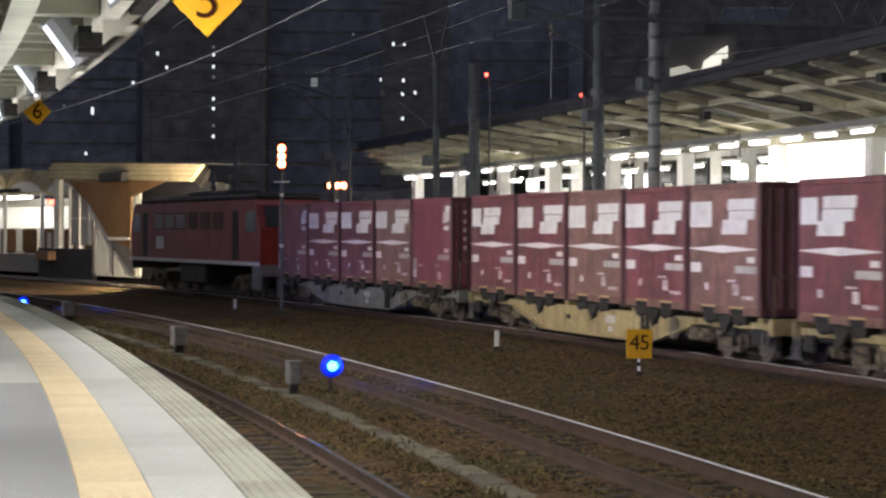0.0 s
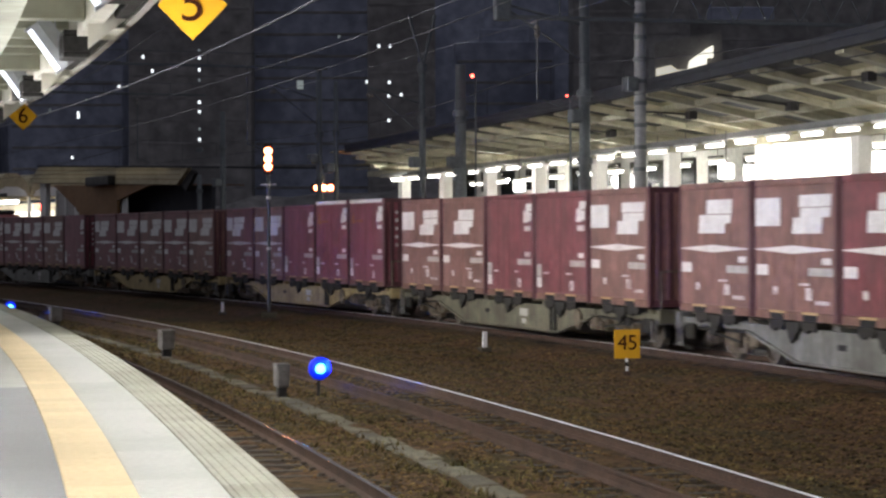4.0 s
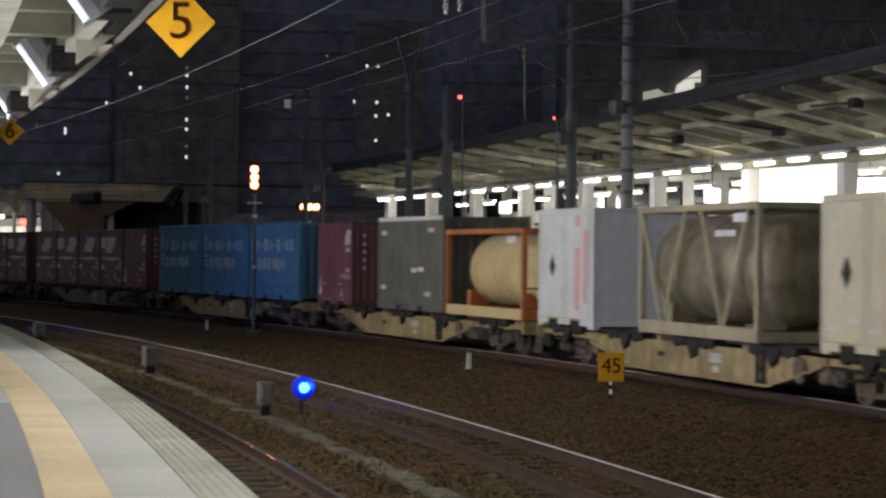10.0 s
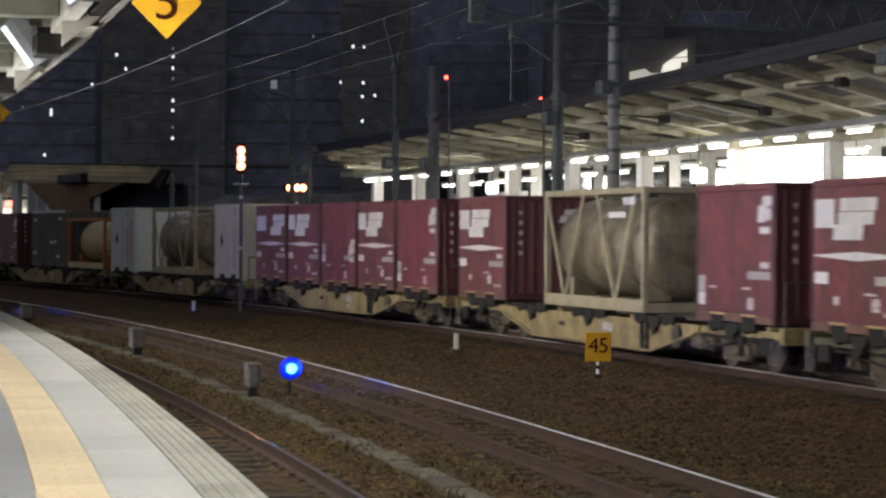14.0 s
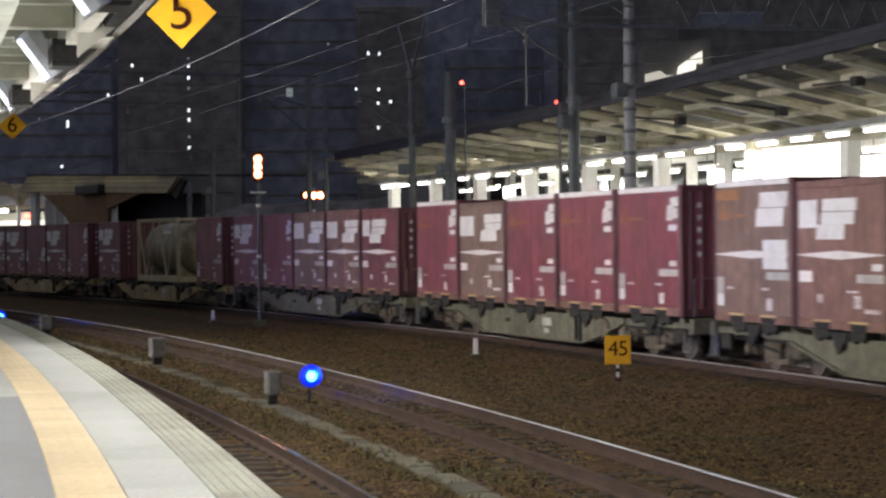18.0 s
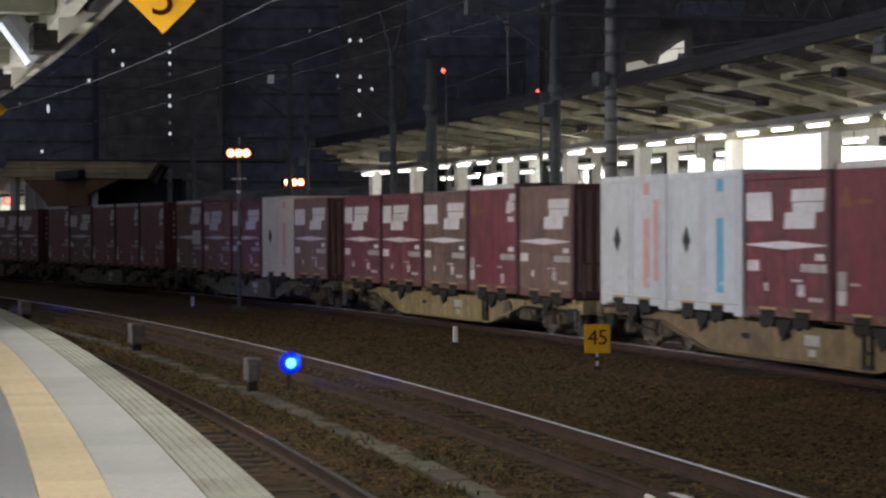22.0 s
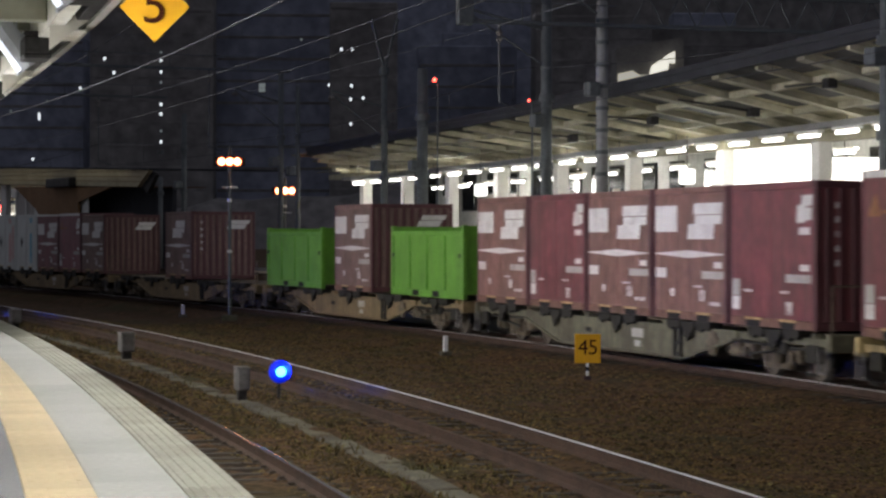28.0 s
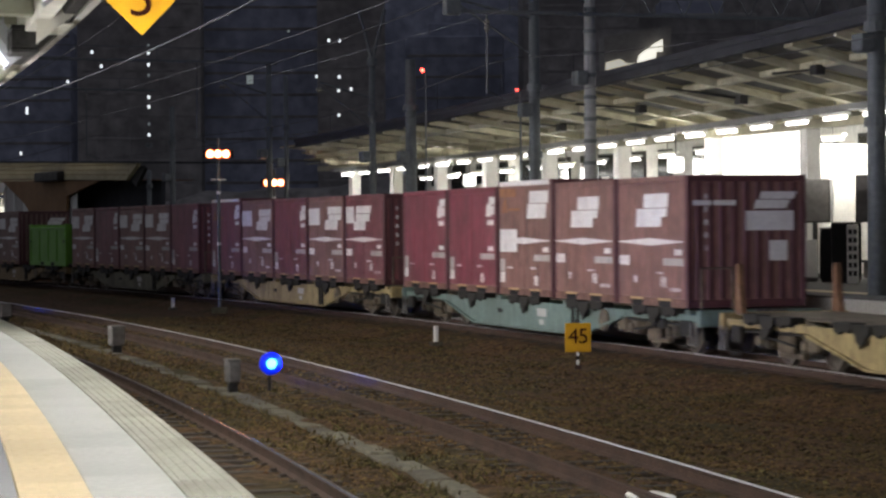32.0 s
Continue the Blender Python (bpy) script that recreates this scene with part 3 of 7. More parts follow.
def build_track(d, s0, s1, near0, near1, label, bright):
    """Two rails, fastened to sleepers; the sleepers near the camera are pieces of their own."""
    root = thing("railway_track", ID, label, "track", "tracks", "structure")
    for side in (-1, 1):
        c = d + side * 0.5665
        prof = [(-0.065, -0.155), (0.065, -0.155), (0.065, -0.143), (0.012, -0.118), (0.012, -0.045), (0.033, -0.03), (0.033, -0.004),
                (-0.033, -0.004), (-0.033, -0.03), (-0.012, -0.045), (-0.012, -0.118), (-0.065, -0.143)]
        rail = part("rail", Shape().sweep([(c + x, z) for x, z in prof], s0, s1), M_RUST, root, "rusty steel rail with a worn head")
        # flanges and treads polish the goods rails down over their shoulders
        w, z = (0.0345, -0.017) if d == 0.0 else (0.03, -0.004)
        part("rail_head", Shape().sweep([(c - w, z), (c + w, z), (c + 0.03, -0.003), (c + 0.02, -0.0008), (c + 0.008, 0.0), (c - 0.008, 0.0), (c - 0.02, -0.0008), (c - 0.03, -0.003)], s0, s1),
             (M_RAILTOP if d == D_B else M_RAILDULL if d == D_A else M_RAILGOODS) if side in bright else M_RUST, rail, "polished rail head")
    me = Shape().soft(-0.12, 0.12, -1.0, 1.0, -0.33, -0.155, 0.03).mesh("sleeper", M_SLEEPER)
    clip = Shape()
    for y in (-0.5665, 0.5665):
        for q in (-0.1, 0.1):
            clip.soft(-0.045, 0.045, y + q - 0.035, y + q + 0.035, -0.158, -0.128, 0.01)
    cm = clip.mesh("rail_clip", M_SLEEPER)
    s = near0
    while s < near1:
        sl = part("sleeper", me, M_SLEEPER, root, "", put(s, d))
        if s > 14 and d == D_A:
            part("rail_clip", cm, M_RUST, sl)
        s += 0.62


# ---- near platform ----
def build_platform():
    root = thing("platform", ID, "curved station platform of pale concrete with a yellow tactile strip", "platform", "", "structure")
    e, s0, s1 = D_EDGE, -110.0, 75.0
    part("wall", Shape().sweep([(e - 0.06, -0.7), (e - 0.06, ZP - 0.13), (e - 0.3, ZP - 0.13), (e - 0.3, -0.7)], s0, s1), M_CONCRETE, root)
    part("bed", Shape().sweep([(e - 9.0, -0.6), (e - 0.31, -0.6), (e - 0.31, ZP - 0.07), (e - 9.0, ZP - 0.07)], s0, s1), M_CONCRETE, root)
    # grooved coping pieces along the edge
    def ribbed(length):
        sh = Shape()
        prof = [(-0.33, ZP - 0.16), (0.0, ZP - 0.16), (0.015, ZP - 0.14), (0.015, ZP - 0.012), (0.0, ZP)]
        for k in range(5):
            a = -0.012 - k * 0.062
            prof += [(a - 0.028, ZP), (a - 0.033, ZP - 0.009), (a - 0.052, ZP - 0.009), (a - 0.057, ZP)]
        prof += [(-0.33, ZP)]
        return sh.prism([(x, z) for x, z in prof], -length / 2, length / 2, Matrix.Rotation(radians(90), 4, "Z"))
    cop = ribbed(0.892).mesh("coping_stone", M_COPING)
    s = -84.0
    while s < 44:
        part("coping_stone", cop, M_COPING, root, "", put(s, e))
        s += 0.9
    part("coping_far", Shape().sweep([(e - 0.33, ZP - 0.15), (e, ZP - 0.15), (e, ZP - 0.004), (e - 0.33, ZP - 0.004)], 43.5, s1), M_COPING, root)
    # concrete flags between coping and tactile strip
    flag = Shape().soft(-0.896, 0.896, -0.812, -0.337, ZP - 0.07, ZP - 0.002, 0.006).mesh("paving_slab", M_PLAT)
    s = -83.0
    while s < 44:
        part("paving_slab", flag, M_PLAT, root, "", put(s, e))
        s += 1.8
    # yellow tiles with ribs
    tile = Shape().soft(-0.198, 0.198, -0.188, 0.188, ZP - 0.05, ZP + 0.001, 0.004)
    for k in range(4):
        tile.soft(-0.18, 0.18, -0.135 + 0.09 * k - 0.018, -0.135 + 0.09 * k + 0.018, ZP, ZP + 0.003, 0.003)
    tm = tile.mesh("tactile_tile", M_TACTILE)
    part("tactile_far", Shape().sweep([(e - 1.193, ZP - 0.05), (e - 0.817, ZP - 0.05), (e - 0.817, ZP + 0.001), (e - 1.193, ZP + 0.001)], -84, -22.2), M_TACTILE, root)
    s = -22.0
    while s < 43:
        part("tactile_tile", tm, M_TACTILE, root, "", put(s, e - 1.005))
        s += 0.4
    # paving behind the strip
    part("far_paving", Shape().sweep([(e - 9.0, ZP - 0.07), (e - 1.198, ZP - 0.07), (e - 1.198, ZP - 0.003), (e - 9.0, ZP - 0.003)], s0, 28.2), M_PLAT, root, "pale concrete paving")
    part("near_paving", Shape().sweep([(e - 9.0, ZP - 0.07), (e - 1.198, ZP - 0.07), (e - 1.198, ZP - 0.003), (e - 9.0, ZP - 0.003)], 28.21, s1), M_ASPHALT, root, "mid-grey asphalt paving")


def build_near_canopy():
    root = thing("platform_canopy", ID, "cream steel platform canopy with hanging tube lamps", "canopy", "", "structure")
    e = D_EDGE + 0.36
    s0, s1 = -40.0, 75.0
    part("roof_sheet", Shape().sweep([(e - 9, 5.35), (e - 0.02, 5.28), (e - 0.02, 5.33), (e - 9, 5.40)], s0, s1), M_NCANOPY, root)
    part("fascia", Shape().sweep([(e - 0.09, 5.0), (e, 5.0), (e, 5.40), (e - 0.09, 5.40)], s0, s1), M_EAVES, root, "grey-beige edge fascia")
    part("gutter", Shape().sweep([(e - 0.30, 4.98), (e - 0.16, 4.98), (e - 0.12, 5.12), (e - 0.34, 5.12)], s0, s1), M_DARK, root, "dark eaves gutter")
    part("edge_beam", Shape().sweep([(e - 0.62, 4.92), (e - 0.44, 4.92), (e - 0.44, 5.26), (e - 0.62, 5.26)], s0, s1), M_FASCIA, root)
    part("ridge_beam", Shape().sweep([(e - 2.35, 4.85), (e - 2.1, 4.85), (e - 2.1, 5.29), (e - 2.35, 5.29)], s0, s1), M_NCANOPY, root)
    raf = Shape().soft(-0.13, 0.13, -6.0, -0.63, 4.98, 5.27, 0.015).mesh("rafter", M_NCANOPY)
    rib = Shape().soft(-0.07, 0.07, -6.0, -0.63, 5.12, 5.275, 0.01).mesh("purlin", M_NCANOPY)
    gus = Shape().prism([(-0.62, 5.0), (-0.14, 5.0), (-0.14, 5.1), (-0.62, 4.62)], -0.012, 0.012, Matrix.Rotation(radians(90), 4, "Z")).mesh("gusset", M_FASCIA)
    box = Shape().soft(-0.4, 0.4, -0.78, -0.42, 4.74, 5.0, 0.02).mesh("junction_box", M_DARK)
    s = -38.2
    while s < 60:
        part("rafter", raf, M_NCANOPY, root, "", put(s, e))
        part("gusset", gus, M_FASCIA, root, "white triangular gusset", put(s + 0.35, e))
        part("junction_box", box, M_DARK, root, "dark cable box", put(s - 3.7, e))
        for q in (1.44, 2.87, 4.3, 5.74, 7.18):
            part("purlin", rib, M_NCANOPY, root, "", put(s + q, e))
        s += 8.61
    bracket = Shape()
    for a, b, c, d in ((-0.36, 0.36, 4.66, 4.72), (-0.36, 0.36, 4.94, 5.0), (-0.36, -0.29, 4.72, 4.94), (0.29, 0.36, 4.72, 4.94), (-0.05, 0.06, 4.72, 4.94)):
        bracket.soft(a, b, -0.80, -0.46, c, d, 0.015)
    bm = bracket.mesh("cable_bracket", M_DARK)
    for s in (37.9, 28.95, 20.25, 11.75, 3.5, -5.0):
        part("cable_bracket", bm, M_DARK, root, "dark open cable bracket", put(s, e))
        part("soffit_plate", Shape().soft(-0.75, 0.75, -0.435, -0.10, 4.945, 4.968, 0.005), M_FASCIA, root, "white soffit plate", put(s + 0.35, e))
    part("cable_duct", Shape().sweep([(e - 1.75, 4.86), (e - 1.45, 4.86), (e - 1.45, 4.97), (e - 1.75, 4.97)], s0, s1), M_NCANOPY, root)
    return root


def build_tube_lamp(s, d, z):
    """A boxed fluorescent lamp, tipped steeply outwards, hung from the canopy."""
    t = thing("tube_lamp", put(s, d, z), "grey boxed fluorescent lamp hanging under the canopy edge", "lamp", "lamps under the near canopy")
    tip = Matrix.Rotation(radians(-54), 4, "X")
    h = part("housing", Shape().prism([(-0.14, 0.02), (0.12, 0.0), (0.15, 0.10), (0.12, 0.26), (-0.08, 0.26), (-0.15, 0.12)], -0.34, 0.34), M_HOUSING, t, m=tip)
    part("tube", Shape().tube((0.02, -0.32, -0.03), (0.02, 0.32, -0.03), 0.034, 10), M_TUBE_NEAR, h, "glowing white tube")
    for y in (-0.33, 0.33):
        part("tube_socket", Shape().soft(-0.05, 0.09, y - 0.02, y + 0.02, -0.09, 0.02, 0.01), M_HOUSING, h)
    part("hanger", Shape().tube((0, -0.1, 0.2), (0, -0.1, 5.28 - z), 0.016, 6), M_HOUSING, t)
    part("hanger", Shape().tube((0, 0.12, 0.0), (0, 0.12, 5.28 - z), 0.016, 6), M_HOUSING, t)
    return t


def build_number_sign(s, d, z, half, digit, face):
    t = thing("stop_marker_sign", put(s, d, z) @ Matrix.Rotation(radians(face), 4, "Z"), "yellow diamond stop marker with a black %s" % digit, "sign", "diamond signs under the canopy")
    sh = Shape().prism([(0, -half), (half, 0), (0, half), (-half, 0)], -0.012, 0.012)
    part("plate", sh, M_YELLOW, t)
    letters("digit", digit, half * 1.5, M_DIGIT, t, Matrix.Translation((0, -0.017, 0.0)) @ Matrix.Rotation(radians(90), 4, "X"))
    part("bracket", Shape().box(-0.02, 0.02, 0.014, 0.05, half * 0.5, max(half * 0.55, 5.0 - z)), M_DARK, t)
    return t

# ---- the goods train ----
L12, W12 = 3.715, 2.45


def plate(x0, x1, z0, z1, y, slant=0.0):
    """A painted marking or plate on the side that faces the platform."""
    return Shape().prism([(x0, z0), (x1, z0), (x1 + slant, z1), (x0 + slant, z1)], y - 0.006, y)


def corrugated(x, depth, width, n, z0, z1):
    """A ribbed end wall, one folded sheet across the container."""
    prof, w = [(x - 0.02, -width / 2), (x, -width / 2)], width / n
    for k in range(n):
        y = -width / 2 + k * w
        prof += [(x, y + 0.2 * w), (x + depth, y + 0.35 * w), (x + depth, y + 0.65 * w), (x, y + 0.8 * w)]
    prof += [(x, width / 2), (x - 0.02, width / 2)]
    m = len(prof)
    v = [(a, b, z0) for a, b in prof] + [(a, b, z1) for a, b in prof]
    f = [(i, (i + 1) % m, m + (i + 1) % m, m + i) for i in range(m)] + [tuple(range(m - 1, -1, -1)), tuple(range(m, 2 * m))]
    return Shape().add(v, f)


CONTAINER_WORDS = {
    "a": "weathered maroon freight container with two white marks",
    "m": "maroon freight container with joined white marks",
    "f": "faded brown-maroon freight container, one slanted mark",
    "R": "taupe brown freight container, one stepped white mark",
    "T": "faded brown-maroon freight container, plates on its end",
    "D": "plain crimson freight container, white mark at half height",
    "B": "plain crimson freight container, small white mark",
    "C": "tall crimson freight container with white top band",
    "H": "maroon freight container, white top band and square",
    "W": "white freight container with a red stripe",
    "X": "white freight container with a blue stripe",
    "K": "cream freight container with a pale red stripe"}


def make_container(kind, paint):
    tall = kind in "CHWXK"
    h = 2.6 if tall else 2.5
    t = thing("freight_container", ID, CONTAINER_WORDS[kind] + " on a wagon", "container", "containers on the train")
    hl, hw = L12 / 2 - 0.032, W12 / 2
    part("body", Shape().soft(-hl + 0.03, hl - 0.03, -hw + 0.045, hw - 0.045, 0.06, h - 0.03, 0.03), paint, t)
    pale = kind in "WXK"
    # ends and corner posts take a darker maroon than the sides
    post = paint if pale else M_END_MAROON
    for x in (-1, 1):
        for y in (-1, 1):
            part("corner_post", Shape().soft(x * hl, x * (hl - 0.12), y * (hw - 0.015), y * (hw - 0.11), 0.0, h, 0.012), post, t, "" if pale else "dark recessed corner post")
    for y in (-1, 1):
        part("top_rail", Shape().soft(-hl + 0.12, hl - 0.12, y * hw, y * (hw - 0.09), h - 0.12, h - 0.002, 0.012), paint, t)
        part("bottom_rail", Shape().soft(-hl + 0.12, hl - 0.12, y * hw, y * (hw - 0.09), 0.002, 0.15, 0.012), paint if pale else M_DUST, t, "dusty bottom rail")
    rear = paint if kind in "WXK" else M_END_MAROON
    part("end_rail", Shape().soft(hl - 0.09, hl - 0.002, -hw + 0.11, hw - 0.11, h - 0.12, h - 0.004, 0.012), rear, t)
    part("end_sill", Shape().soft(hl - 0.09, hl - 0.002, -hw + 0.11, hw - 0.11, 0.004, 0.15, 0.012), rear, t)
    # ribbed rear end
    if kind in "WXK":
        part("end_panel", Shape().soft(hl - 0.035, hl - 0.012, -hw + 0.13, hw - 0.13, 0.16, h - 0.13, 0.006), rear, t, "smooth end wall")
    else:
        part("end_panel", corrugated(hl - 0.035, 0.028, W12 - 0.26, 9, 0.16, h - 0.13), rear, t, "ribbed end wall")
    face = Matrix.Translation((hl + 0.002, -hw, 0)) @ Matrix.Rotation(radians(90), 4, "Z")
    part("end_mark", Shape().prism([(1.48, h - 0.46), (2.18, h - 0.46), (2.26, h - 0.32), (1.52, h - 0.32)], -0.004, 0.0, face), M_MARK, t, "white slanted mark")
    part("end_mark", Shape().prism([(1.36, h - 0.64), (2.02, h - 0.64), (2.12, h - 0.475), (1.42, h - 0.475)], -0.004, 0.0, face), M_MARK, t)
    if kind in "BCmfT":
        for k in range(5):
            z = h - 1.42 + 0.24 * k
            part("end_plate", Shape().prism([(0.35, z), (0.43, z), (0.43, z + 0.1), (0.35, z + 0.1)], -0.004, 0.0, face), M_WORN, t, "small white lettering bar")
    if kind == "T":
        for a, b, c, d in ((0.13, 0.5, 0.575, 0.48), (0.54, 1.0, 0.575, 0.48), (1.2, 2.18, 1.05, 0.68), (1.68, 2.05, 1.62, 1.24)):
            part("end_plate", Shape().prism([(a, h - c), (b, h - c), (b, h - d), (a, h - d)], -0.004, 0.0, face), M_MARK, t, "white plate")
    # doors on the side
    y = -hw
    for k in (0, 1):
        a, b = (-hl + 0.125, -0.004) if k == 0 else (0.004, hl - 0.125)
        d = part("door", Shape().soft(a, b, y + 0.012, y + 0.05, 0.165, h - 0.135, 0.008), paint, t)
        x = 0.5 * (a + b)
        part("door_seam", Shape().soft(x - 0.02, x + 0.02, y + 0.007, y + 0.013, 0.2, h - 0.17, 0.003), paint, d)
        for q in (0.06, 0.94) if pale else ():
            x = a + (b - a) * q
            part("lock_rod", Shape().tube((x, y - 0.004, 0.17), (x, y - 0.004, h - 0.14), 0.01, 6), M_MARK, d)
    for x in (-0.72, 0.72):
        part("fork_pocket", Shape().box(x - 0.3, x + 0.3, y - 0.003, y + 0.02, 0.003, 0.12), M_BLACK, t, "dark fork-lift pocket")
        part("pocket_lip", Shape().soft(x - 0.33, x + 0.33, y - 0.012, y + 0.01, 0.118, 0.16, 0.005), M_LIP, t, "yellowish worn lip")
    y = -hw - 0.004
    P = lambda n, *q, m=M_MARK, w="": part(n, plate(*q), m, t, w)
    if kind in "amHR":
        if kind in "aR":
            if kind == "a":
                P("square_mark", -hl + 0.16, -hl + 1.28, h - 0.84, h - 0.34, y)
            P("upper_mark", hl - 1.55, hl - 0.22, h - 0.52, h - 0.31, y, 0.03)
            P("middle_mark", hl - 1.5, hl - 0.26, h - 0.70, h - 0.535, y, 0.03)
            P("lower_mark", hl - 1.85, hl - 0.62, h - 0.98, h - 0.70, y, 0.06)
        elif kind == "m":
            P("square_mark", -hl + 0.2, -hl + 0.95, h - 0.80, h - 0.33, y)
            P("upper_mark", -hl + 1.15, -hl + 2.5, h - 0.53, h - 0.32, y, 0.03)
            P("middle_mark", -hl + 1.1, -hl + 2.4, h - 0.75, h - 0.545, y, 0.02)
            P("lower_mark", -hl + 0.9, -hl + 2.0, h - 1.0, h - 0.75, y, 0.05)
        else:
            P("upper_mark", hl - 1.45, hl - 0.22, h - 0.52, h - 0.25, y, 0.03)
            P("lower_mark", hl - 1.6, hl - 0.4, h - 0.86, h - 0.535, y, 0.05)
            P("square_mark", -hl + 0.2 if paint is M_BROWN else hl - 1.3, -hl + 1.35 if paint is M_BROWN else hl - 0.25, h - 1.62, h - 1.1, y)
    if kind in "fT":
        P("upper_mark", -hl + 1.5, -hl + 2.75, h - 0.60, h - 0.33, y, 0.04)
        P("lower_mark", -hl + 1.1, -hl + 2.4, h - 0.97, h - 0.615, y, 0.05)
        P("side_mark", -hl + 2.4, -hl + 2.68, h - 0.78, h - 0.615, y, 0.03)
    if kind in "amfHTR":
        part("diamond_band", Shape().prism([(-hl + 0.14, 1.235), (0, 1.165), (hl - 0.14, 1.235), (hl - 0.14, 1.25), (0, 1.315), (-hl + 0.14, 1.25)], y - 0.006, y), M_MARK, t, "long white diamond band")
    if kind in "BCD":
        q = h if kind != "D" else h - 0.86
        P("letter_mark", hl - 0.72, hl - 0.38, q - 0.70, q - 0.40, y, 0.05)
        P("letter_mark", hl - 0.52, hl - 0.12, q - 0.42, q - 0.24, y, 0.02)
        P("letter_mark", hl - 0.40, hl - 0.14, q - 0.66, q - 0.45, y)
        P("small_plate", hl - 0.62, hl - 0.2, q - 0.90, q - 0.78, y)
    if kind in "CH":
        P("top_band", -hl + 0.16, hl - 0.16, h - 0.118, h - 0.012, y + 0.002, w="white top band")
        part("warning_triangle", Shape().prism([(-hl + 0.25, h - 0.72), (-hl + 0.75, h - 0.72), (-hl + 0.55, h - 0.36)], y - 0.006, y), M_OLDYELLOW, t, "faded yellow triangle")
        P("small_plate", -hl + 0.8, -hl + 1.55, h - 0.68, h - 0.62, y, m=M_OLDYELLOW)
    if kind == "H":
        P("faded_panel", -hl + 0.16, -hl + 1.3, h - 0.36, h - 0.17, y, m=M_OLDYELLOW, w="faded orange panel")
    if kind in "WXK":
        stripe = M_CYAN if kind == "X" else M_PINK
        P("stripe", hl - 1.12, hl - 0.80, 0.35, 1.72, y, m=stripe, w="faded upright stripe")
        P("stripe", hl - 1.12, hl - 0.80, h - 0.4, h - 0.16, y, m=stripe)
        if kind == "W":
            P("stripe", hl - 0.56, hl - 0.34, 0.5, h - 0.5, y, m=stripe)
        part("dark_badge", Shape().prism([(-hl + 0.85, 1.30), (-hl + 1.05, 1.05), (-hl + 1.25, 1.30), (-hl + 1.05, 1.58)], y - 0.006, y), M_DARK, t, "dark diamond badge")
        for k in range(4):
            P("small_plate", -hl + 0.3 + 0.8 * k, -hl + 0.7 + 0.8 * k, 0.35 + 0.13 * (k % 2), 0.42 + 0.13 * (k % 2), y)
        for x in (-hl + 0.2, hl - 0.2):
            part("foot", Shape().soft(x - 0.18, x + 0.18, -hw + 0.01, -hw + 0.2, -0.06, 0.03, 0.02), paint, t)
    else:
        # label cards and stencilled plates by the doors
        if kind in "BCDH":
            z = 0.72 if kind == "D" else 0.28
            P("label_card", -hl + 0.2, -hl + 0.52, z + 0.25, z + 0.54, y, m=M_LABEL)
            P("label_card", -hl + 0.2, -hl + 0.52, z, z + 0.235, y)
            P("small_plate", -hl + 0.68, -hl + 1.05, 0.60, 0.645, y, m=M_WORN)
            P("small_plate", hl - 1.38, hl - 1.02, 0.60, 0.645, y, m=M_WORN)
            P("square_plate", hl - 1.15, hl - 0.9, 0.24, 0.46, y, m=M_WORN)
        else:
            P("label_card", -hl + 0.2, -hl + 0.72, 0.78, 0.97, y)
            P("square_plate", -hl + 0.95, -hl + 1.14, 0.44, 0.58, y, m=M_WORN)
            P("small_plate", 0.28, 0.72, 0.62, 0.66, y, m=M_WORN)
            P("square_plate", 0.55, 0.82, 0.37, 0.58, y, m=M_WORN)
            P("small_plate", hl - 0.85, hl - 0.3, 0.30, 0.37, y, m=M_WORN)
        P("small_plate", hl - 0.58, hl - 0.22, 0.99, 1.10, y, m=M_MARK)
        P("wide_plate", hl - 1.15, hl - 0.14, 0.79, 0.93, y, m=M_LABEL)
    return t


